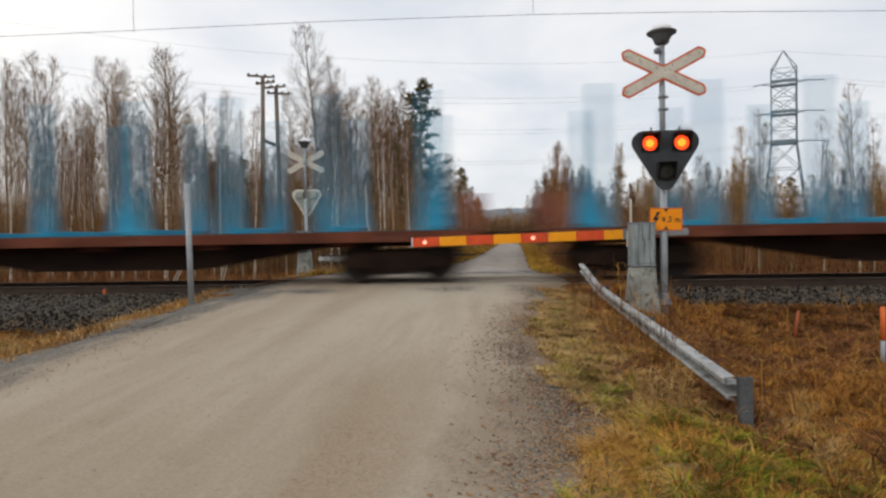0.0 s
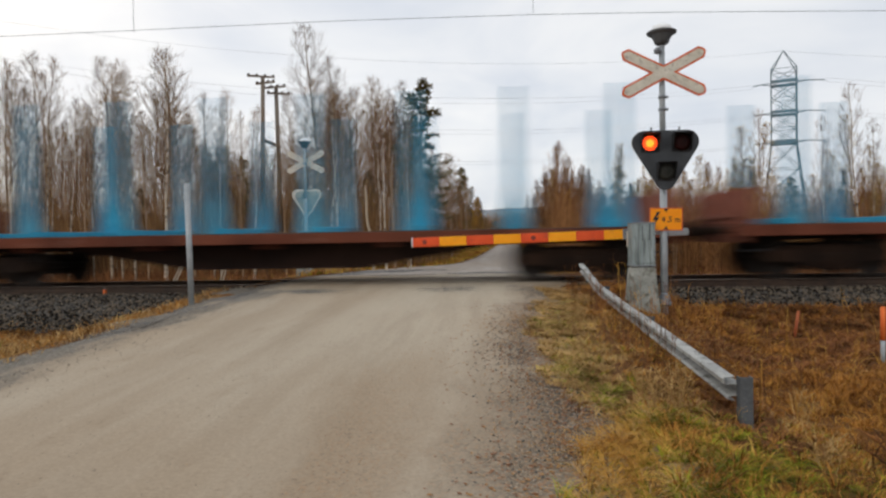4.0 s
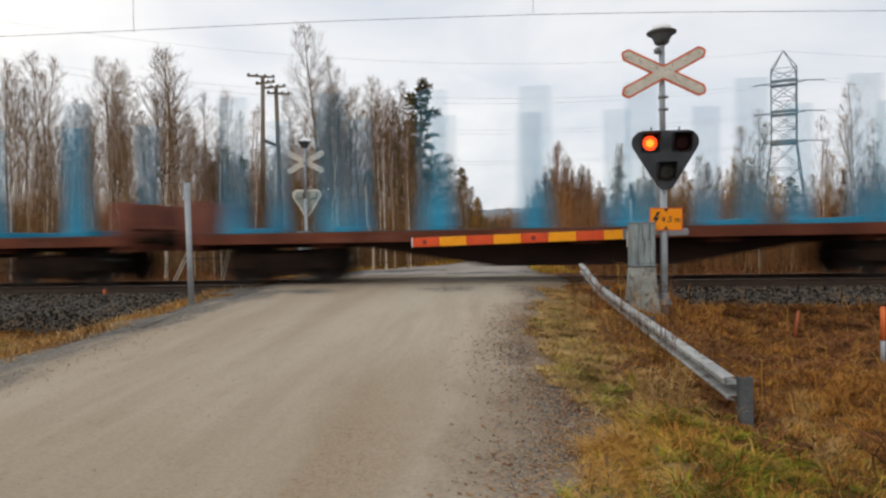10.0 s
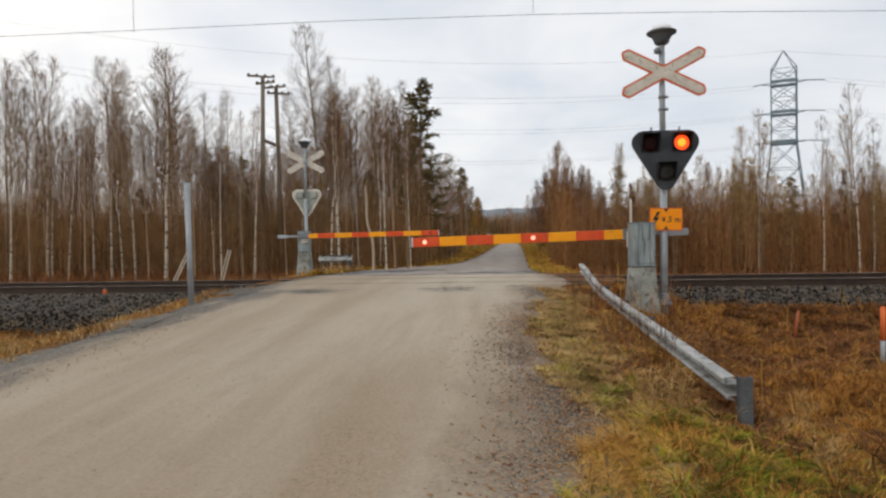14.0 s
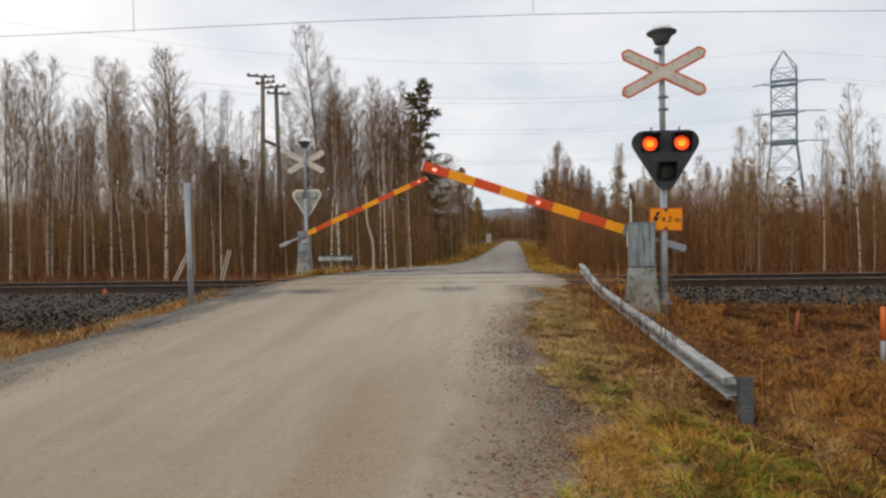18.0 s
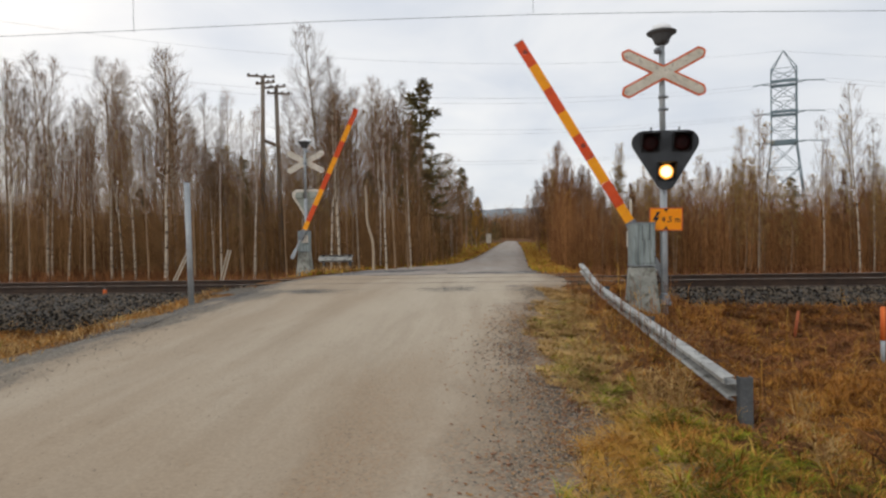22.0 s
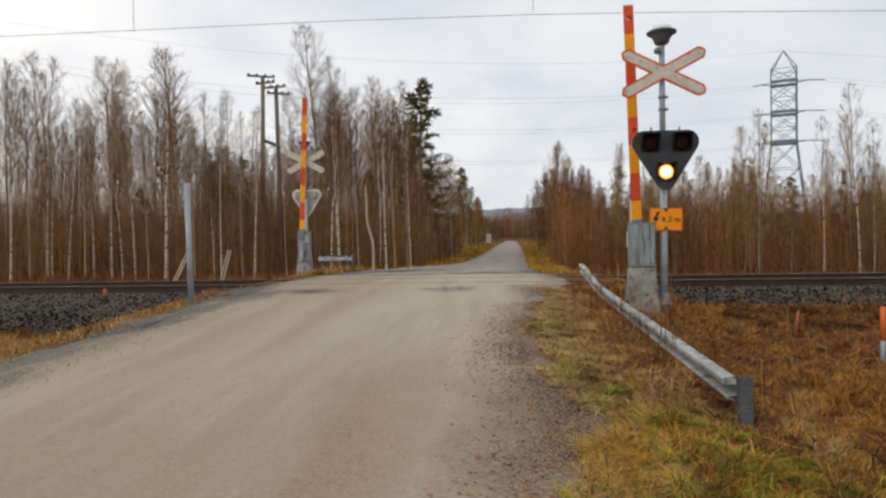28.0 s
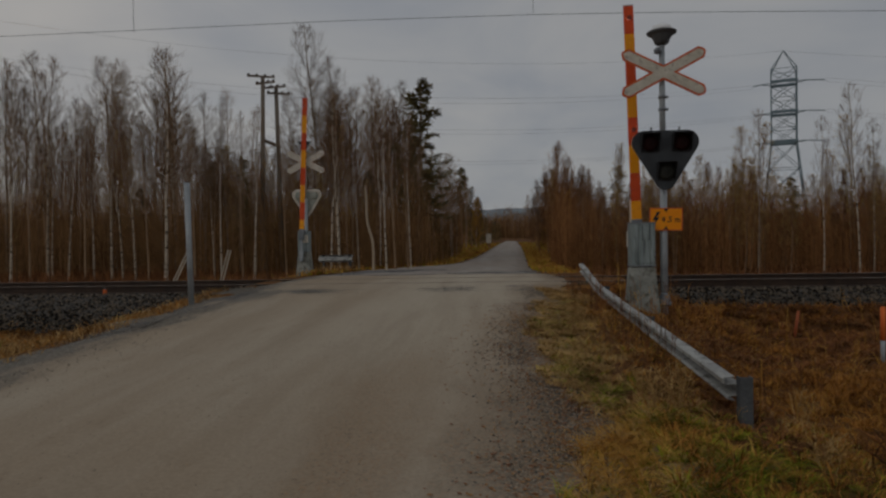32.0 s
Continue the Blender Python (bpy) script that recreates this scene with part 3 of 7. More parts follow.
def railway():
    line = tagged(new("railway_track"), "single railway track on dark crushed stone", "railway track", kind="structure")
    for y in (TRACK_Y - 0.78, TRACK_Y + 0.78):
        bm = bmesh.new()
        sweep(bm, RAIL_SECTION, [(x, y, 0.0) for x in (-300, -40, -20, 0, 20, 40, 300)])
        rail = part("rail", bm, M_RAIL, line, "rusty steel rail")
        bm = bmesh.new()
        box(bm, (0, y, 0.0005), (600, 0.040, 0.004))
        part("rail_head", bm, M_RAIL_TOP, rail, "polished running surface")
    bm = bmesh.new()
    box(bm, (0, 0, 0), (0.24, 2.6, 0.2), bevel=0.02)
    first = part("sleeper", bm, M_SLEEPER, line)
    place(first, pose(-24.0, TRACK_Y, -0.27))
    for k in range(1, 80):
        ob = new("sleeper", first.data)
        ob.parent = line
        place(ob, pose(-24.0 + 0.6 * k, TRACK_Y, -0.27))
    # the bed of stones, flat between the rails and falling to both sides
    ys = np.array([-3.3, -2.35, -1.9, -1.5, -1.3, -0.6, 0, 0.6, 1.3, 1.5, 1.9, 2.35, 3.3]) + TRACK_Y
    zs = np.array([-1.15, -0.44, -0.28, -0.175, -0.165, -0.165, -0.165, -0.165, -0.165, -0.175, -0.28, -0.44, -1.15])
    xs = np.concatenate([np.linspace(-300, -26, 30), np.linspace(-25, 25, 251), np.linspace(26, 300, 30)])
    jit = rng.normal(0, 0.012, (len(ys), len(xs)))
    bed = grid_mesh("ballast_bed", xs, ys, lambda gx, gy: np.repeat(zs[:, None], len(xs), 1) + jit - 0.7 * ((gx > 0.5) & (gy < TRACK_Y - 2.0)) - 0.19 * ((gx > 0.5) & (np.abs(gy - TRACK_Y + 1.9) < 0.05)), M_BALLAST_BED)
    ob = new("ballast_bed", bed)
    ob.parent = line


railway()


def stones(n, pts, size, squash=0.7, fine=False):
    """Rough little stones at given points; fine ones have eight faces."""
    phi = (1 + 5 ** 0.5) / 2
    base = np.array([(-1, phi, 0), (1, phi, 0), (-1, -phi, 0), (1, -phi, 0), (0, -1, phi), (0, 1, phi), (0, -1, -phi), (0, 1, -phi), (phi, 0, -1), (phi, 0, 1), (-phi, 0, -1), (-phi, 0, 1)]) / 1.9
    tri = np.array([(0, 11, 5), (0, 5, 1), (0, 1, 7), (0, 7, 10), (0, 10, 11), (1, 5, 9), (5, 11, 4), (11, 10, 2), (10, 7, 6), (7, 1, 8), (3, 9, 4), (3, 4, 2), (3, 2, 6), (3, 6, 8), (3, 8, 9), (4, 9, 5), (2, 4, 11), (6, 2, 10), (8, 6, 7), (9, 8, 1)])
    if fine:
        base = np.array([(1, 0, 0), (0, 1, 0), (-1, 0, 0), (0, -1, 0), (0, 0, 1), (0, 0, -1)], float)
        tri = np.array([(0, 1, 4), (1, 2, 4), (2, 3, 4), (3, 0, 4), (1, 0, 5), (2, 1, 5), (3, 2, 5), (0, 3, 5)])
    m = len(base)
    v = base[None] * (1 + rng.uniform(-0.35, 0.35, (n, m, 1))) * rng.uniform(0.6, 1.3, (n, 1, 3)) * size.reshape(-1, 1, 1) / 2
    v[:, :, 2] *= squash
    w = rng.uniform(0, math.tau, n)
    c, s = np.cos(w)[:, None], np.sin(w)[:, None]
    x, y = v[:, :, 0] * c - v[:, :, 1] * s, v[:, :, 0] * s + v[:, :, 1] * c
    v = np.stack([x, y, v[:, :, 2]], -1) + pts[:, None]
    return v.reshape(-1, 3), (tri[None] + np.arange(n)[:, None, None] * m).reshape(-1, 3)


def ballast_stones():
    n = 17000
    x = rng.uniform(-17, 13, n)
    s = rng.uniform(0, 1, n) ** 0.8
    y = TRACK_Y - 1.0 - np.where(x > 0, 0.85, 1.95) * s
    z = np.interp(TRACK_Y - y, [1.0, 1.3, 1.5, 1.9, 2.35, 3.3], [-0.16, -0.165, -0.175, -0.28, -0.44, -0.78])
    z = np.where(x > 0, np.interp(TRACK_Y - y, [1.0, 1.3, 1.5, 1.9], [-0.16, -0.165, -0.175, -0.46]), z)
    z = np.maximum(z, height(x, y)) + rng.uniform(-0.01, 0.02, n)
    keep = ((x < along(ROAD_L, y) - 0.35) | (x > along(ROAD_R, y) + 0.5))
    pts = np.stack([x, y, z], -1)[keep]
    v, f = stones(len(pts), pts, rng.uniform(0.025, 0.062, len(pts)), 0.95)
    tagged(new("ballast_stones", mesh_of("ballast_stones", v, f, M_BALLAST)), "dark grey crushed ballast stones along the track", "ballast", kind="stuff")


ballast_stones()

# ---------------------------------------------------------------- the level crossing
def cross_outline(L, w, point, angle):
    """The outline of two crossed boards with cut corners, as one closed line in x and z."""
    c, q = math.cos(radians(angle)), math.sin(radians(angle))
    notch_side = w / q
    notch_top = w / c
    pts = []
    for sx, sz, order in ((1, 1, 1), (1, -1, -1), (-1, -1, 1), (-1, 1, -1)):
        d, n = (sx * c, sz * q), (-sx * q, sz * c)
        arm = [(d[0] * (L - point) + n[0] * w, d[1] * (L - point) + n[1] * w), (d[0] * L + n[0] * w * 0.25, d[1] * L + n[1] * w * 0.25),
               (d[0] * L - n[0] * w * 0.25, d[1] * L - n[1] * w * 0.25), (d[0] * (L - point) - n[0] * w, d[1] * (L - point) - n[1] * w)]
        pts.append((0.0, sz * notch_top) if order > 0 else (sx * notch_side, 0.0))
        pts += arm if order > 0 else arm[::-1]
    return pts


def crossbuck(parent):
    """One cross-shaped plate, white with a red edge on the front, pale grey behind."""
    board = part("cross_board", plate(bmesh.new(), cross_outline(0.665, 0.092, 0.06, 27.5), -0.10, -0.085), M_REDTRIM, parent, "red-edged crossed warning boards")
    inner = cross_outline(0.634, 0.064, 0.05, 27.5)
    part("board_face", plate(bmesh.new(), inner, -0.104, -0.0995), M_WHITE, board, "weathered white face")
    part("board_back", plate(bmesh.new(), cross_outline(0.663, 0.090, 0.06, 27.5), -0.0855, -0.080), M_WHITE, board, "weathered pale back")


def rounded_triangle(half, top, bottom, rad, n=8):
    """The outline of the signal's board, wide at the top."""
    pts = []
    for cx, cz, r, a0, a1 in ((half - rad, top - rad, rad, 90, -32), (0, bottom + rad * 0.85, rad * 0.85, -32, -148), (-(half - rad), top - rad, rad, -148 + 360, 90)):
        for k in range(n + 1):
            w = radians(a0 + (a1 - a0) * k / n)
            pts.append((cx + r * math.cos(w), cz + r * math.sin(w)))
    return pts


def signal_head(parent, z, shutters):
    """Black three-lamp board with square hoods; each lamp glows behind an added turning shutter."""
    head = part("signal_board", plate(bmesh.new(), rounded_triangle(0.475, 0.0, -0.86, 0.17), -0.02, 0.02, 0.004), M_PLASTIC_BLACK, parent, "black rounded triangular signal board")
    place(head, pose(0, -0.14, z))
    rim = rounded_triangle(0.475, 0.0, -0.86, 0.17)
    inner = [(x * 0.80, -0.36 + (zz + 0.36) * 0.78) for x, zz in rim]
    bm = bmesh.new()
    n = len(rim)
    for y in (0.0205, 0.030):
        ring = [[bm.verts.new((x, y, zz)) for x, zz in o] for o in (rim, inner)]
        for k in range(n):
            f = (ring[0][k], ring[0][(k + 1) % n], ring[1][(k + 1) % n], ring[1][k])
            bm.faces.new(f if y > 0.021 else f[::-1])
    part("back_rim", bm, M_WHITE, head, "pale grey edge of the back")
    part("back_cover", plate(bmesh.new(), inner, 0.0205, 0.0265), M_BACK, head, "grey-green painted back")
    for x in (-0.20, 0.20):
        part("lifting_stud", tube(bmesh.new(), (x, 0, -0.01), (x, 0, 0.05), 0.012, n=8), M_POST, head, "small steel stud")
    for kind, x, zz in (("red", -0.225, -0.185), ("red", 0.222, -0.185), ("white", 0.0, -0.60)):
        r = 0.105
        hood = bmesh.new()
        box(hood, (x, -0.100, zz + 0.130), (0.255, 0.15, 0.010), (-3, 0, 0))
        for sx in (-0.125, 0.125):
            plate_at = plate(bmesh.new(), [(0, 0.128), (-0.15, 0.124), (-0.05, -0.10), (0, -0.125)], x + sx - 0.004, x + sx + 0.004)
            place_mesh(plate_at, Matrix(((0, 1, 0, 0), (1, 0, 0, -0.02), (0, 0, 1, zz), (0, 0, 0, 1))))
            side = bpy.data.meshes.new("side")
            plate_at.to_mesh(side)
            plate_at.free()
            hood.from_mesh(side)
            bpy.data.meshes.remove(side)
        box(hood, (x, -0.024, zz), (0.26, 0.008, 0.262), bevel=0.003)
        part("lamp_hood", hood, M_BLACK, head, "black lamp hood")
        case = bmesh.new()
        box(case, (x, 0.06, zz), (0.22, 0.07, 0.20), bevel=0.02)
        part("lamp_case", case, M_BACK, head, "grey lamp casing")
        lens = bmesh.new()
        lathe(lens, [(r, 0), (r, 0.006), (r * 0.7, 0.014), (0.01, 0.018)], 28, pose(x, -0.028, zz, 90, 0, 0))
        lamp = part("lamp_lens", lens, M_LAMP_RED if kind == "red" else M_LAMP_WHITE, head, "glowing %s lens" % ("red" if kind == "red" else "amber-white"))
        core = bmesh.new()
        wide = 0.55 if kind == "red" else 0.78
        lathe(core, [(r * wide, 0), (r * wide * 0.9, 0.003), (r * 0.2, 0.006)], 20, pose(x, -0.045, zz, 90, 0, 0))
        part("lamp_core", core, M_LAMP_CORE if kind == "red" else M_LAMP_WARM_CORE, lamp, "bright orange core" if kind == "red" else "bright pale core")
        # ring added so the covered lens does not glow past the shutter
        part("lens_bezel", washer(bmesh.new(), r * 1.03, r * 1.13, 0.034, pose(x, -0.024, zz, 90, 0, 0)), M_BLACK, head, "black bezel added to hold in the glow")
        # added shutter darkens the lamp: hinged above the lens, folds up under the hood
        vane = bmesh.new()
        lathe(vane, [(r * 1.14, -0.003), (r * 1.14, 0.003), (r * 0.6, 0.008), (0.01, 0.010)], 28, pose(0, 0, -0.130, 90, 0, 0))
        sh = part("shutter", vane, M_LENS_OFF if kind == "red" else M_LENS_WHITE_OFF, head, "dark round flap added to blank out the lamp")
        place(sh, pose(x, -0.062, zz + 0.130))
        shutters.append((sh, kind, x, zz))
    return head


M_BACK = surface("grey_green_back_paint", (0.27, 0.29, 0.25), (0.37, 0.39, 0.34), 4, 0.6, 0, 0.05, 60, gloss=0.2)
M_DOME = surface("clean_white_enamel", (0.80, 0.80, 0.79), (0.86, 0.86, 0.85), 5, 0.3, 0, 0.02, 60)


def bell(parent, z):
    lathe_bm = lathe(bmesh.new(), [(0.05, -0.22), (0.085, -0.205), (0.105, -0.18), (0.118, -0.13), (0.135, -0.115), (0.145, -0.085), (0.15, -0.07), (0.208, -0.052), (0.214, -0.03), (0.20, -0.022), (0.10, -0.018)], 28)
    part("bell_housing", place_mesh(lathe_bm, pose(0, 0, z)), M_POST, parent, "black warning bell housing")
    dome = lathe(bmesh.new(), [(0.15, -0.022), (0.148, 0.02), (0.125, 0.06), (0.075, 0.085), (0.008, 0.095)], 28)
    part("bell_dome", place_mesh(dome, pose(0, 0, z)), M_DOME, parent, "pale domed bell cap")
    b = bmesh.new()
    lathe(b, [(0.02, -0.09), (0.05, -0.075), (0.055, -0.03), (0.03, 0.0)], 14, pose(-0.075, -0.06, z - 0.27))
    tube(b, (-0.075, -0.06, z - 0.28), (0, 0, z - 0.28), 0.012, n=8)
    part("small_horn", b, M_GALV_DULL, parent, "small grey horn")


def place_mesh(bm, m):
    bmesh.ops.transform(bm, matrix=m, verts=bm.verts[:])
    return bm


def signal_mast(m, with_sign, base_h):
    mast = thing("level_crossing_signal", "steel mast with bell, crossed boards and three-lamp signal", "crossing signal", m, group="level crossing signals")
    shutters = []
    bm = bmesh.new()
    tube(bm, (0, 0, -0.5), (0, 0, 2.2), 0.052, n=18)
    tube(bm, (0, 0, 2.2), (0, 0, 3.92), 0.042, n=18)
    part("mast", bm, M_GALV, mast, "galvanised steel pole")
    for z in (2.84, 3.02, 3.30):
        b = bmesh.new()
        tube(b, (0, 0, z - 0.02), (0, 0, z + 0.02), 0.056, n=18)
        box(b, (0.055, -0.01, z), (0.05, 0.03, 0.035))
        part("clamp", b, M_GALV_DULL, mast, "steel pipe clamp")
    b = bmesh.new()
    lathe(b, [(0.10, -0.05), (0.10, 0.0), (0.08, 0.03), (0.062, 0.14)], 20)
    for k in range(4):
        w = k * math.pi / 2 + 0.7
        tube(b, (0.085 * math.cos(w), 0.085 * math.sin(w), 0), (0.085 * math.cos(w), 0.085 * math.sin(w), 0.05), 0.016, n=6)
    part("mast_foot", b, M_GALV_DULL, mast, "bolted steel foot")
    bell(mast, 4.0)
    cross = part("crossbuck_hub", tube(bmesh.new(), (0, -0.10, 0), (0, 0.0, 0), 0.02, n=10), M_GALV_DULL, mast)
    place(cross, pose(0, 0, 3.36))
    crossbuck(cross)
    signal_head(mast, 2.51, shutters)
    if with_sign:
        sign = part("height_sign", box(bmesh.new(), (0, 0, 0), (0.47, 0.012, 0.335), bevel=0.004), M_SIGN_YELLOW, mast, "orange-yellow sign with lightning bolt and height limit")
        place(sign, pose(0.015, -0.075, 1.225, 0, 1.0, 0))
        edge = bmesh.new()
        for x, z, sx, sz in ((0, 0.158, 0.47, 0.014), (0, -0.158, 0.47, 0.014), (-0.228, 0, 0.014, 0.302), (0.228, 0, 0.014, 0.302)):
            box(edge, (x, -0.007, z), (sx, 0.005, sz))
        part("sign_border", edge, M_REDTRIM, sign, "red border")
        bolt = plate(bmesh.new(), [(-0.125, 0.11), (-0.195, -0.02), (-0.15, -0.012), (-0.20, -0.12), (-0.088, 0.03), (-0.135, 0.026), (-0.075, 0.11)], -0.009, -0.005)
        part("lightning_bolt", bolt, M_BLACK, sign, "black lightning bolt")
        for s in (1, -1):
            tri = plate(bmesh.new(), [(-0.04, s * 0.152), (0.04, s * 0.152), (0.0, s * 0.105)], -0.009, -0.005)
            part("gauge_mark", tri, M_BLACK, sign, "black triangle")
        for char, dx in (("4", 0.0), (",", 0.064), ("5", 0.098), ("m", 0.205)):
            cu = bpy.data.curves.new("sign_text", "FONT")
            cu.body, cu.size, cu.extrude, cu.align_x, cu.align_y = char, 0.118, 0.003, "CENTER", "BOTTOM_BASELINE"
            txt = new("height_text", cu)
            me = bpy.data.meshes.new_from_object(txt)
            bpy.data.objects.remove(txt)
            me.materials.append(M_BLACK)
            t = new("height_figure", me)
            t.parent = sign
            place(t, pose(-0.040 + dx, -0.010, -0.042, 90, 0, 0))
    return mast, shutters


def barrier(m, arm_len, bands, label, lit_side, lamp_bands):
    """Concrete foot, steel drive cabinet, striped boom and counterweight bar. The boom points to -x and lies behind the cabinet."""
    bar = thing("level_crossing_barrier", label, "crossing barrier", m, group="level crossing barriers")
    foot = bmesh.new()
    g = bmesh.ops.create_cube(foot, size=1.0)
    for v in g["verts"]:
        top = v.co.z > 0
        v.co = Vector((v.co.x * (0.34 if top else 0.52), v.co.y * (0.32 if top else 0.50), 0.58 if top else -0.50))
    bmesh.ops.bevel(foot, geom=foot.edges[:], offset=0.025, segments=2, affect="EDGES")
    part("concrete_foot", foot, M_CONCRETE, bar, "tapered concrete foot")
    cab = part("drive_cabinet", box(bmesh.new(), (0, 0, 0.895), (0.335, 0.32, 0.62), bevel=0.015), M_CABINET, bar, "grey steel drive cabinet")
    part("cabinet_lid", box(bmesh.new(), (0, 0, 1.215), (0.35, 0.335, 0.022), bevel=0.008), M_GALV_DULL, cab, "overhanging lid")
    part("cabinet_door", box(bmesh.new(), (0.0, -0.164, 0.90), (0.295, 0.012, 0.54), bevel=0.004), M_CABINET, cab)
    part("cabinet_band", box(bmesh.new(), (0, 0, 0.590), (0.347, 0.332, 0.018), bevel=0.004), M_GALV_DULL, cab)
    for k in range(5):
        for s in (-0.02, 0.075):
            part("vent_slot", box(bmesh.new(), (s, -0.171, 0.98 + 0.045 * k), (0.014, 0.006, 0.022)), M_BLACK, cab)
    part("hinge", tube(bmesh.new(), (0.152, -0.165, 0.70), (0.152, -0.165, 0.80), 0.012, n=8), M_GALV_DULL, cab)
    part("lock_box", box(bmesh.new(), (-0.07, 0.195, 0.98), (0.20, 0.07, 0.24), bevel=0.01), M_WHITE, cab, "pale service box")
    part("axle", tube(bmesh.new(), (0, 0.15, 1.06), (0, 0.34, 1.06), 0.05, n=14), M_GALV_DULL, bar, "steel boom axle")
    flaps = []
    arm = new("boom")
    arm.parent = bar
    arm["label"] = "red and yellow striped boom"
    place(arm, pose(0, 0.27, 1.06))
    x = 0.20
    sizes = [0.30] + [(arm_len - 0.5) / (bands - 1)] * (bands - 1)
    hub = bmesh.new()
    box(hub, (-0.05, 0, 0), (0.34, 0.06, 0.16), bevel=0.01)
    part("boom_hub", hub, M_GALV_DULL, arm, "steel boom clamp")
    for k, w in enumerate(sizes):
        bm = box(bmesh.new(), (-(x + w / 2), 0, 0), (w - 0.002, 0.045, 0.146), bevel=0.006)
        part("stripe", bm, M_BAR_YELLOW if k % 2 == 0 else M_BAR_RED, arm, "yellow stripe" if k % 2 == 0 else "red stripe")
        if k in lamp_bands:
            lx = -(x + w * 0.55)
            led = tube(bmesh.new(), (lx, lit_side * 0.045, 0), (lx, lit_side * 0.02, 0), 0.034, n=14)
            lamp = part("boom_lamp", led, M_LAMP_BOOM, arm, "small red boom lamp")
            # added flap that covers the glowing boom lamp while it should be dark
            flap = tube(bmesh.new(), (0, -0.003, -0.044), (0, 0.003, -0.044), 0.038, n=14)
            flap = part("lamp_flap", flap, M_FLAP, arm, "dark round flap added to blank out the boom lamp")
            place(flap, pose(lx, lit_side * 0.052, 0.044))
            flaps.append((flap, lx))
        x += w
    part("boom_tip", box(bmesh.new(), (-(x + 0.01), 0, 0), (0.018, 0.05, 0.152), bevel=0.004), M_WHITE_LINE, arm, "pale end cap")
    cw = bmesh.new()
    box(cw, (0.43, 0, 0), (0.66, 0.035, 0.055), bevel=0.006)
    part("counterweight_bar", cw, M_GALV, arm, "grey counterweight bar")
    part("counterweight", box(bmesh.new(), (0.60, 0, 0), (0.30, 0.06, 0.11), bevel=0.012), M_GALV, arm, "grey counterweight")
    return bar, arm, flaps


near_barrier, near_arm, near_flaps = barrier(pose(2.095, 9.60, -0.10), 3.45, 8, "lifting barrier with red and yellow boom on concrete foot", -1, (3, 7))
far_barrier, far_arm, far_flaps = barrier(pose(-5.98, 19.05, 0.01, 0, 0, 180), 4.18, 8, "lifting barrier across the tracks seen from behind", 1, (7,))
near_mast, near_lamps = signal_mast(pose(2.42, 9.60, -0.06), True, 0)
far_mast, far_lamps = signal_mast(pose(-6.01, 19.35, 0.04, 0, 0, 180), False, 0)


def guard_rail(name, path, posts, label, big=1.0):
    """Open-section steel beam on posts."""
    g = thing(name, label, "guard rail", group="guard rails")
    t = 0.006
    face = [(0.0, 0.0), (-0.065, -0.003), (-0.078, -0.012), (-0.074, -0.046), (0.050, -0.056), (0.058, -0.126), (-0.032, -0.138), (-0.048, -0.150), (-0.038, -0.163), (0.0, -0.166)]
    face = [(q * big, u * big) for q, u in face]
    back = [(q + t * 1.6, u) for q, u in face[::-1]]
    beam = sweep(bmesh.new(), face + back, path)
    part("beam", beam, M_GALV_OLD, g, "galvanised steel beam")
    for x, y, z, h in posts:
        bm = bmesh.new()
        box(bm, (x + 0.060, y, z - h / 2), (0.088, 0.012, h), bevel=0.003)
        box(bm, (x + 0.018, y + 0.03, z - h / 2), (0.010, 0.06, h))
        box(bm, (x + 0.100, y + 0.03, z - h / 2), (0.010, 0.06, h))
        part("post", bm, M_POST, g, "steel channel post, backlit shade in its dark colour")
    return g


guard_rail("guard_rail", [(1.63, 4.60, -0.065), (1.64, 6.5, -0.01), (1.645, 8.5, 0.05), (1.65, 10.2, 0.11), (1.655, 11.0, 0.15), (1.62, 11.45, 0.26), (1.53, 11.85, 0.43)],
           [(1.64, 4.56, -0.06, 0.62), (1.65, 7.4, 0.01, 0.55), (1.66, 10.4, 0.12, 0.50)], "galvanised steel guard rail beside the gravel road")
guard_rail("guard_rail", [(-6.98, 24.0, 0.36), (-6.4, 24.05, 0.36), (-5.68, 24.1, 0.36)], [(-6.88, 24.06, 0.36, 0.9), (-5.85, 24.12, 0.36, 0.9)], "short galvanised guard rail beyond the tracks", 1.7)


# ---------------------------------------------------------------- the timber train
def wheelset():
    bm = bmesh.new()
    for s in (-0.78, 0.78):
        lathe(bm, [(0.46, -0.065), (0.46, 0.06), (0.40, 0.062), (0.39, 0.02), (0.16, 0.03), (0.15, 0.09)], 24, pose(0, s, 0, 90 if s < 0 else -90, 0, 0))
    tube(bm, (0, -1.0, 0), (0, 1.0, 0), 0.075, n=10)
    return bm


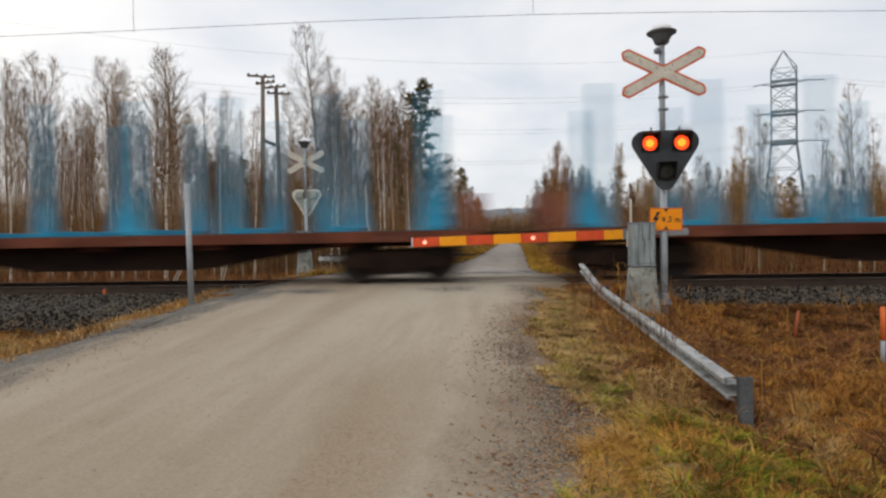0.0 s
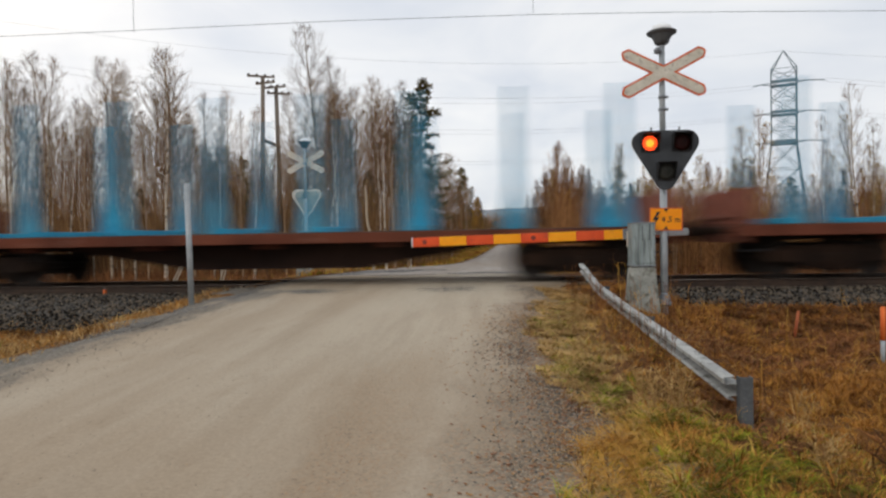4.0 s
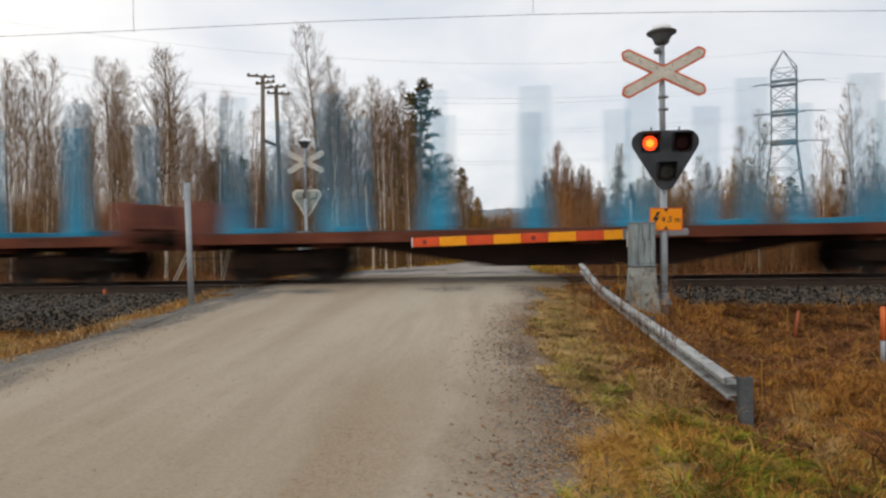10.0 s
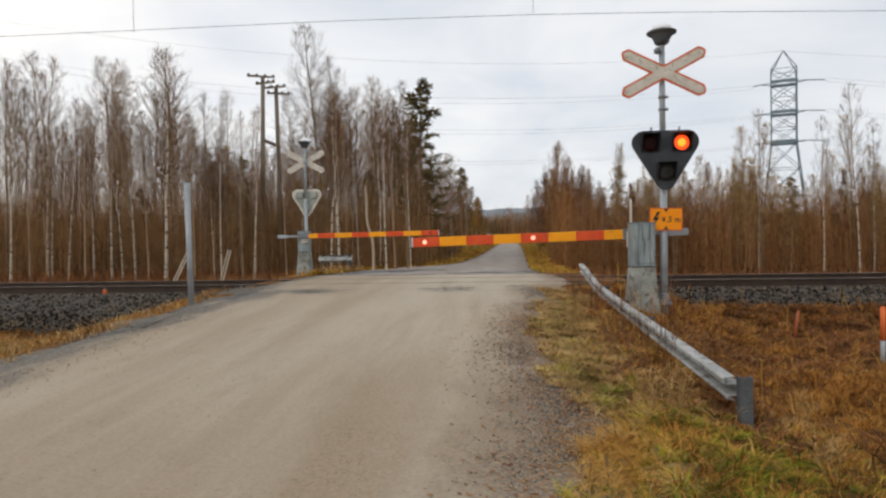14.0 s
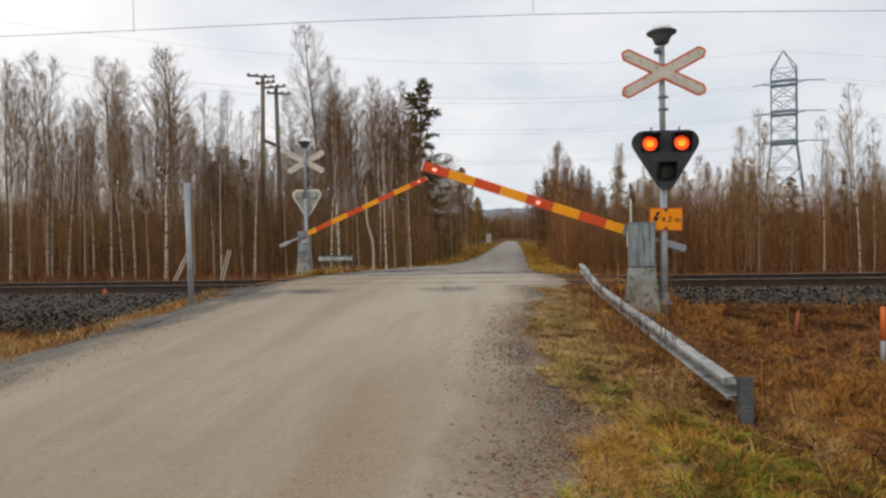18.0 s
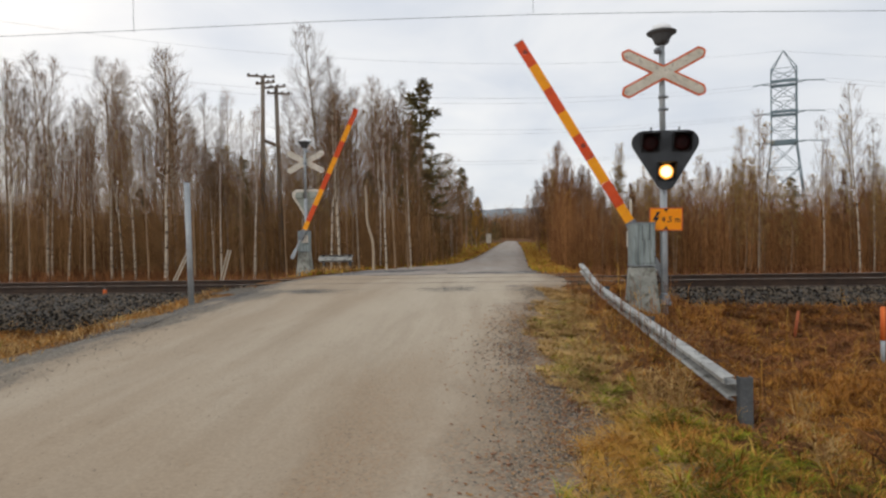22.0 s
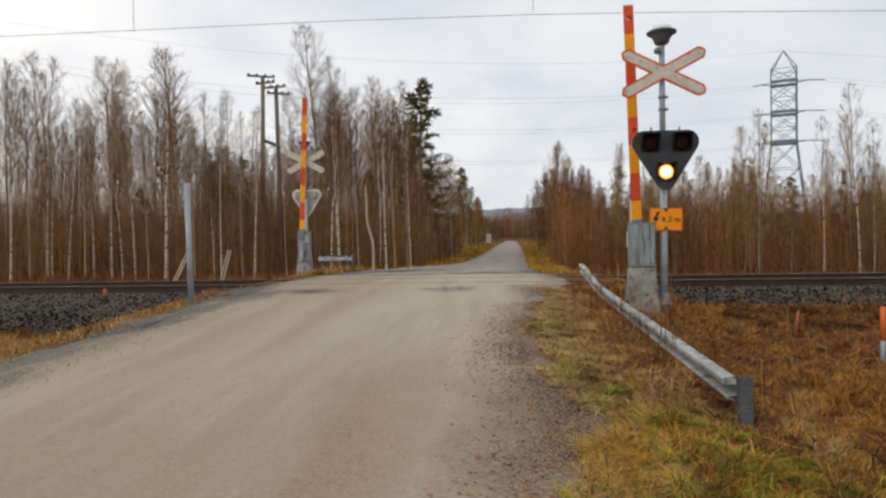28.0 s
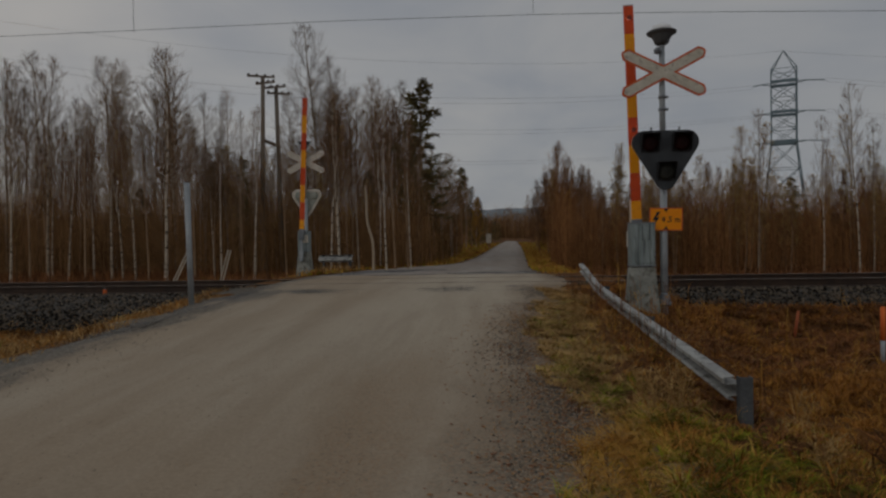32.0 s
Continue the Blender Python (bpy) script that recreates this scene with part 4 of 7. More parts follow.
def bogie(parent, x):
    b = new("bogie")
    b.parent = parent
    b["label"] = "dark oily two-axle bogie"
    place(b, pose(x, 0, 0))
    for wx in (-0.9, 0.9):
        place(part("wheelset", wheelset(), M_WHEEL, b, "steel wheelset"), pose(wx, 0, 0.46))
    for s in (-1.02, 1.02):
        out = [(-1.25, 0.55), (-1.15, 0.36), (-0.65, 0.36), (-0.45, 0.20), (0.45, 0.20), (0.65, 0.36), (1.15, 0.36), (1.25, 0.55), (0.8, 0.68), (-0.8, 0.68)]
        bm = plate(bmesh.new(), out, s - 0.06, s + 0.06, 0.01)
        for wx in (-0.9, 0.9):
            box(bm, (wx, s * 1.07, 0.47), (0.26, 0.10, 0.26), bevel=0.03)
        for k in (-0.16, 0, 0.16):
            tube(bm, (k, s * 1.06, 0.24), (k, s * 1.06, 0.52), 0.06, n=8)
        part("side_frame", bm, M_BOGIE, b, "cast bogie side frame")
    part("bolster", box(bmesh.new(), (0, 0, 0.62), (0.42, 2.1, 0.20), bevel=0.03), M_BOGIE, b)


def timber_wagon(style):
    """Flat timber wagon: fish-bellied frame, end walls, bunks with upright stakes. Its middle is the origin, rail top is zero."""
    brown = style == "brown"
    green = style == "green"
    frame_m = M_FRAME_BROWN if brown else M_FRAME_BLACK
    stake_m = M_STAKE_GREY if green else M_STAKE_BLUE
    label = {"brown": "rusty brown flat timber wagon with blue stakes", "blue": "black flat timber wagon with tall blue end walls",
             "green": "black flat timber wagon with green end walls"}[style]
    L = 16.7 if brown else 17.3
    w = thing("timber_wagon", label, "railway wagon", group="wagons of the timber train")
    part("deck", box(bmesh.new(), (0, 0, 1.085), (L, 2.84, 0.05), bevel=0.008), M_DECK, w, "dark plank deck")
    for s in (-1.4, 1.4):
        bm = box(bmesh.new(), (0, s, 0.985), (L, 0.09, 0.21), bevel=0.012)
        sill = part("side_sill", bm, frame_m, w, "channel-section side sill")
        for k in range(9):
            part("sill_bracket", box(bmesh.new(), (-L / 2 + 0.9 + k * (L - 1.8) / 8, s * 1.036, 0.985), (0.09, 0.05, 0.20)), frame_m, sill)
        if style == "blue":
            part("sill_stripe", box(bmesh.new(), (0, s * 1.034, 1.07), (L - 0.1, 0.008, 0.05)), M_WHITE_LINE, sill, "white stripe")
    for s in (-0.55, 0.55):
        out = [(-L / 2 + 0.2, 1.05), (-L / 2 + 0.2, 0.80), (-L / 2 + 3.6, 0.78), (-L / 2 + 6.2, 0.36), (L / 2 - 6.2, 0.36), (L / 2 - 3.6, 0.78), (L / 2 - 0.2, 0.80), (L / 2 - 0.2, 1.05)]
        bm = plate(bmesh.new(), out, s - 0.02, s + 0.02)
        box(bm, (0, s, 0.345), (L - 12.4, 0.26, 0.03))
        part("fish_belly_beam", bm, M_BELLY, w, "deep fish-bellied main beam")
    for x in (-5.4, -2.6, 0, 2.6, 5.4):
        part("cross_beam", box(bmesh.new(), (x, 0, 0.90), (0.12, 2.7, 0.26), bevel=0.01), frame_m, w)
    for e in (-1, 1):
        part("headstock", box(bmesh.new(), (e * (L / 2 - 0.04), 0, 0.95), (0.10, 2.84, 0.40), bevel=0.01), frame_m, w)
        for s in (-0.87, 0.87):
            bm = bmesh.new()
            tube(bm, (e * L / 2, s, 1.0), (e * (L / 2 + 0.45), s, 1.0), 0.075, n=10)
            tube(bm, (e * (L / 2 + 0.45), s, 1.0), (e * (L / 2 + 0.52), s, 1.0), 0.21, n=16)
            part("buffer", bm, M_BOGIE, w, "round buffer")
        bm = box(bmesh.new(), (e * (L / 2 + 0.28), 0, 0.95), (0.70, 0.14, 0.12), bevel=0.02)
        part("coupling", bm, M_BOGIE, w)
        part("end_step", box(bmesh.new(), (e * (L / 2 - 0.25), -1.33, 0.60), (0.34, 0.20, 0.03)), M_FRAME_BLACK if brown else M_BAR_YELLOW, w, "small step")
        wall_h = {"brown": 0.72, "blue": 2.95, "green": 0.85}[style]
        wall_m = {"brown": M_WALL_BROWN, "blue": M_WALL_BLUE, "green": M_WALL_GREEN}[style]
        bm = box(bmesh.new(), (e * (L / 2 - 0.10), 0, 1.11 + wall_h / 2), (0.07, 2.70, wall_h), bevel=0.008)
        wall = part("end_wall", bm, wall_m, w, "ribbed %s end wall" % style)
        for k in range(-3, 4):
            part("wall_stiffener", box(bmesh.new(), (e * (L / 2 - 0.045), k * 0.44, 1.11 + wall_h / 2), (0.05, 0.07, wall_h - 0.04)), wall_m, wall)
        for s in (-1.39, 1.39):
            part("wall_flange", box(bmesh.new(), (e * (L / 2 - 0.16), s, 1.11 + wall_h / 2), (0.30, 0.08, wall_h)), wall_m, wall)
        for q in range(int(wall_h / 0.7)):
            part("wall_rib", box(bmesh.new(), (e * (L / 2 - 0.03), 0, 1.3 + 0.7 * q), (0.06, 2.66, 0.08)), wall_m, wall)
        bogie(w, e * (L / 2 - 1.85))
    for k in range(8):
        x = -L / 2 + 1.05 + k * (L - 2.1) / 7
        bm = box(bmesh.new(), (x, 0, 1.17), (0.30, 2.86, 0.12), bevel=0.012)
        for s in (-1.33, 1.33):
            box(bm, (x, s, 1.25), (0.40, 0.14, 0.10), bevel=0.01)
        bunk = part("bunk", bm, stake_m, w, "cross bunk for logs")
        for s in (-1.36, 1.36):
            # broad gusseted foot, slender top
            out = [(-0.22, 1.1), (0.22, 1.1), (0.13, 1.75), (0.08, 2.05), (0.055, 3.95), (-0.055, 3.95), (-0.08, 2.05), (-0.13, 1.75)]
            sb = plate(bmesh.new(), [(x + q, z) for q, z in out], s - 0.05, s + 0.05, 0.01)
            part("stake", sb, stake_m, bunk, "upright stake")
    return w


SPEED = 19.09
# middles of the wagons at 0 s, from the head of the train to its tail
JOINTS = (18.3, 0.3, -17.7, -35.7, -54.4, -72.3, -90.2, -107.9, -125.9, -143.9, -161.9, -180.2, -198.0, -216.3)
STYLES = ("brown", "brown", "brown", "blue", "brown", "brown", "green", "brown", "brown", "brown", "brown", "brown", "brown")


def build_train():
    first, train = {}, []
    for k, style in enumerate(STYLES):
        mid = (JOINTS[k] + JOINTS[k + 1]) / 2
        if style not in first:
            first[style] = timber_wagon(style)
            ob = first[style]
        else:
            ob = copy_thing(first[style], Matrix())
        train.append((ob, mid))
    return train


TRAIN = build_train()


# ---------------------------------------------------------------- woods
def unit(v):
    return v / np.maximum(np.linalg.norm(v, axis=-1, keepdims=True), 1e-9)


def trunk_line(r, H, lean, n=9):
    z = np.linspace(0, H, n)
    w = np.cumsum(r.normal(0, lean, (n, 2)), axis=0) * (z / H)[:, None]
    return np.stack([w[:, 0], w[:, 1], z], 1)


def trunk_mesh(name, line, r0, r1, material):
    bm = bmesh.new()
    n = len(line)
    for i in range(n - 1):
        a, b = r0 + (r1 - r0) * (i / (n - 1)) ** 0.8, r0 + (r1 - r0) * ((i + 1) / (n - 1)) ** 0.8
        tube(bm, line[i], line[i + 1], a, b, 7, cap=False)
    me = bpy.data.meshes.new(name)
    bm.to_mesh(me)
    bm.free()
    me.materials.append(material)
    return me


def bare_crown(r, line, H, start, spread, limbs, rise, subs, tw, droop=0.0, cone=0.7):
    """Leafless crown: rising limbs that bend upwards, side branches and a haze of fine twigs, thinning to a pointed top."""
    P0, P1, R0, R1 = [], [], [], []

    def add(a, b, ra, rb):
        P0.append(a), P1.append(b), R0.append(ra), R1.append(rb)

    def twigs_on(a, b, n, size):
        d = unit(b - a)
        for _ in range(n):
            c = a + (b - a) * r.uniform(0.1, 1.0)
            e = c + unit(d + r.normal(0, 0.48, 3) + np.array([0, 0, 0.12 - droop])) * size * r.uniform(0.5, 1.3)
            add(c, e, tw * 0.8, tw * 0.4)

    for k in range(limbs):
        s = (k + r.uniform(0, 1)) / limbs
        h = start + (0.985 - start) * s
        base = np.array([np.interp(h * H, line[:, 2], line[:, i]) for i in range(3)])
        w = k * 2.4 + r.normal(0, 0.5)
        reach = spread * H * (1.02 - s) ** cone * min(1.0, 0.5 + 2.0 * s) * r.uniform(0.65, 1.25) + 0.05
        up = min(reach * rise * r.uniform(0.8, 1.25), (1.005 - h) * H)
        side = np.array([math.cos(w), math.sin(w), 0.0])
        pts = [base]
        for q in (0.28, 0.55, 0.8, 1.0):
            p = base + side * reach * (q ** 0.9) + np.array([0, 0, up * q ** 1.12]) + r.normal(0, 0.02, 3) * reach
            add(pts[-1], p, (0.003 + 0.0075 * reach) * (1.2 - q) + tw * 0.7, (0.003 + 0.0075 * reach) * (1.0 - 0.95 * q) + tw * 0.5)
            pts.append(p)
        length = math.hypot(reach, up)
        for q in range(subs):
            g = r.uniform(0.15, 1.0) * 4
            i = min(int(g), 3)
            a = pts[i] + (pts[i + 1] - pts[i]) * (g - i)
            d = unit(unit(pts[i + 1] - pts[i]) + r.normal(0, 0.46, 3) + np.array([0, 0, 0.15 - droop]))
            l2 = length * r.uniform(0.18, 0.40) * (1.15 - 0.15 * g) + 0.10
            b = a + d * l2
            add(a, b, tw * 1.2, tw * 0.7)
            twigs_on(a, b, 4, 0.14 + 0.40 * l2)
        twigs_on(pts[3], pts[4], 3, 0.10 + 0.10 * length)
    twigs_on(line[-2], line[-1], 10, 0.22)
    return sticks(np.array(P0), np.array(P1), np.array(R0), np.array(R1))


def make_tree(kind, seed):
    """One leafless or evergreen tree 10 m high; copies are scaled."""
    r = np.random.default_rng(seed)
    H = 10.0
    names = {"birch": ("birch_tree", "leafless birch with pale bark and fine twigs", "tree"),
             "aspen": ("bare_tree", "leafless grey-brown tree with upswept twigs", "tree"),
             "brown": ("bare_tree", "dense reddish-brown leafless young tree", "tree"),
             "dense": ("bare_tree", "broad cone-shaped leafless tree thick with red-brown twigs", "tree"),
             "slim": ("birch_tree", "slender pale-barked birch with sparse upright twigs", "tree"),
             "pine": ("conifer_tree", "tall conifer with a dark narrow upper crown", "tree"),
             "spruce": ("spruce_tree", "dark green conifer with ragged outline", "tree"),
             "golden": ("yellow_shrub", "young tree with golden autumn leaves", "shrub"),
             "sapling": ("birch_tree", "slender young birch with a few yellow leaves", "tree")}
    name, label, cat = names[kind]
    t = thing(name, label, cat, group="trees of the wood")
    line = trunk_line(r, H, 0.06 if kind != "sapling" else 0.13)
    if kind in ("spruce", "pine"):
        tm = trunk_mesh("trunk", line, 0.16, 0.02, M_BARK)
        P0, P1, R0, R1 = [], [], [], []
        count, low_h, needles = (120, 0.08, 19) if kind == "spruce" else (150, 0.26, 34)
        for k in range(count):
            h = low_h + (0.985 - low_h) * (k + r.uniform(0, 1)) / count
            base = np.array([np.interp(h * H, line[:, 2], line[:, i]) for i in range(3)])
            w = r.uniform(0, math.tau)
            L = (0.28 + 1.75 * (1 - h) ** 0.75) * r.uniform(0.45, 1.2) if kind == "spruce" else (0.30 + 1.55 * (1 - h) ** 0.55) * r.uniform(0.35, 1.25)
            d = unit(np.array([math.cos(w), math.sin(w), 0.10 - 0.35 * (1 - h) if kind == "spruce" else r.uniform(-0.15, 0.35)]))
            tip = base + d * L
            P0.append(base), P1.append(tip), R0.append(0.022), R1.append(0.008)
            for q in range(needles):
                g = r.uniform(0.2, 1.0) if kind == "spruce" else 1.0 - 0.75 * r.uniform(0, 1) ** 1.5
                a = base + (tip - base) * g
                e = a + unit(d * 0.7 + r.normal(0, 0.55, 3) + np.array([0, 0, -0.35 if kind == "spruce" else 0.15])) * r.uniform(0.14, 0.36)
                P0.append(a), P1.append(e), R0.append(0.026), R1.append(0.010)
        v, f = sticks(np.array(P0), np.array(P1), np.array(R0), np.array(R1))
        crown = mesh_of("crown", v, f, M_NEEDLE)
    else:
        spec = {"birch": (0.34, 0.135, 56, 1.55, 8, 0.0030, 0.06, 0.75), "slim": (0.45, 0.075, 24, 2.4, 6, 0.0034, 0.0, 0.7), "aspen": (0.40, 0.088, 46, 1.8, 7, 0.0030, 0.04, 0.8),
                "brown": (0.04, 0.150, 66, 1.9, 8, 0.0058, 0.0, 0.95), "dense": (0.03, 0.20, 110, 1.7, 9, 0.0062, 0.0, 0.95), "golden": (0.06, 0.20, 50, 1.6, 7, 0.008, 0.0, 0.8), "sapling": (0.28, 0.085, 34, 2.4, 6, 0.0044, 0.0, 0.7)}[kind]
        st, sp, lim, rise, tw, twr, dr, cone = spec
        birchy = kind in ("birch", "slim")
        tm = trunk_mesh("trunk", line, {"birch": 0.078, "slim": 0.050, "aspen": 0.070, "brown": 0.05, "dense": 0.06, "golden": 0.05, "sapling": 0.052}[kind], 0.012, M_BIRCH if birchy else M_BARK)
        v, f = bare_crown(r, line, H, st, sp, lim, rise, tw, twr, dr, cone)
        crown = mesh_of("crown", v, f, M_BRUSH if kind == "dense" else M_TWIG_BROWN if kind in ("brown", "golden", "sapling", "slim") else M_TWIG_GREY)
    low = 10.0 / max(p.co.z for p in crown.vertices)
    for me in (tm, crown):
        me.transform(Matrix.Diagonal((1, 1, low, 1)))
    for nm, me in (("trunk", tm), ("crown", crown)):
        ob = new(nm, me)
        ob.parent = t
    if kind in ("sapling", "golden"):
        ends = v.reshape(-1, 6, 3)[:, 3]
        pick = r.choice(len(ends), 650 if kind == "sapling" else 1800, replace=False)
        c = ends[pick] * np.array([1, 1, low])
        big = 1.0 if kind == "sapling" else 2.6
        d = unit(r.normal(0, 1, c.shape)) * 0.05 * big
        lv, lf = sticks(c, c + d, np.full(len(c), 0.026 * big), np.full(len(c), 0.012 * big))
        ob = new("leaves", mesh_of("leaves", lv, lf, M_LEAF_GOLD if kind == "golden" else M_LEAF_YELLOW))
        ob.parent = t
        ob["label"] = "last yellow leaves"
    return t


STOCK = {k: [make_tree(k, s) for s in seeds] for k, seeds in
         (("birch", (3, 4, 5, 6)), ("aspen", (13, 14, 15)), ("brown", (23, 24)), ("dense", (25,)), ("spruce", (33, 34)), ("pine", (35, 36)), ("slim", (63, 64)), ("sapling", (43, 44, 45)), ("golden", (53,)))}
USED = set()


def plant(kind, x, y, top, r, wide=1.0):
    """Sets a tree with its foot on the ground at x, y and its crown's top at that height."""
    pick = STOCK[kind][int(r.integers(len(STOCK[kind])))]
    z = float(height(x, y)) - 0.05
    s = (top - z) / 10.0
    tilt = np.random.default_rng(int(abs(x) * 1000 + y * 77)).normal(0, 1.3, 2)
    m = pose(x, y, z, float(tilt[0]), float(tilt[1]), float(r.uniform(0, 360))) @ Matrix.Diagonal((s * wide, s * wide, s, 1))
    if pick.name in USED:
        return copy_thing(pick, m @ Matrix.Diagonal((1 / pick.scale.x, 1 / pick.scale.y, 1 / pick.scale.z, 1)))
    USED.add(pick.name)
    return place(pick, m)


def woods():
    r = np.random.default_rng(77)
    # trees that stand out: kind, x, y, height of the top, width
    for kind, x, y, top, w in TREES:
        plant(kind, x, y, top, r, w)
    # the wood left of the road beyond the track: a fan of trees, taller at its edge
    for k in range(74):
        y = 27 + 44 * r.uniform(0, 1) ** 1.15
        u = r.uniform(-0.98, -0.13)
        x = u * y + r.normal(0, 0.4)
        if x > along(ROAD_L, y) - 3.0:
            continue
        kind = "birch" if r.uniform() < 0.35 else "aspen"
        plant(kind, x, y, y * along(SKYLINE, u) * r.uniform(0.45, 0.86) + 0.95, r, r.uniform(0.8, 1.2))
    for k in range(28):
        y = r.uniform(24.5, 31.0)
        u = r.uniform(-0.92, -0.17)
        kind = ("aspen", "birch", "sapling")[int(r.integers(3))]
        plant(kind, u * y, y, y * along(SKYLINE, u) * r.uniform(0.35, 0.8) + 0.95, r, r.uniform(0.6, 0.95))
    for k in range(26):
        y = r.uniform(22.5, 26.0)
        x = r.uniform(0.16, 0.62) * y
        plant("sapling", x, y, y * along(SKYLINE, x / y) * r.uniform(0.5, 1.25) + 0.95, r, r.uniform(0.6, 0.95))
    for k in range(24):
        y = r.uniform(40, 66)
        u = r.uniform(-0.86, -0.15)
        plant("aspen" if k % 3 else "birch", u * y, y, y * along(SKYLINE, u) * r.uniform(0.5, 0.78) + 0.95, r, r.uniform(0.9, 1.3))
    for k in range(14):
        y = r.uniform(34, 58)
        u = r.uniform(-0.56, -0.33)
        plant("aspen" if k % 2 else "birch", u * y, y, y * along(SKYLINE, u) * r.uniform(0.5, 0.75) + 0.95, r, r.uniform(0.9, 1.3))
    for k in range(4):
        y = 30 + 30 * r.uniform()
        plant("spruce", r.uniform(-0.9, -0.2) * y, y, y * r.uniform(0.07, 0.13) + 0.95, r, 1.1)
    # young wood right of the road
    for k in range(74):
        y = 23.5 + 30 * r.uniform(0, 1) ** 1.2
        x = max(r.uniform(0.10, 0.72) * y, along(ROAD_R, y) + 3.0)
        kind = "brown" if r.uniform() < 0.62 else "sapling"
        plant(kind, x, y, y * along(SKYLINE, x / y) * r.uniform(0.6, 1.05) + 0.95, r, r.uniform(0.8, 1.15))
    # both sides of the far road
    for k in range(46):
        y = 46 + 120 * r.uniform(0, 1) ** 1.3
        side = r.uniform() < 0.5
        x = along(ROAD_L, y) - r.uniform(2.6, 13) if side else along(ROAD_R, y) + r.uniform(2.6, 13)
        kind = ("spruce" if x / y > -0.09 else "aspen", "birch", "brown", "aspen")[int(r.integers(4))] if side else "brown"
        plant(kind, x, y, y * max(0.036, along(SKYLINE, x / y)) * r.uniform(0.75, 1.0) + 0.95, r, 1.0)
    for ob in [o for group in STOCK.values() for o in group if o.name not in USED]:
        plant_at = pose(-70 - 5 * len(USED), 60, float(height(-70, 60)))
        USED.add(ob.name)
        place(ob, plant_at)


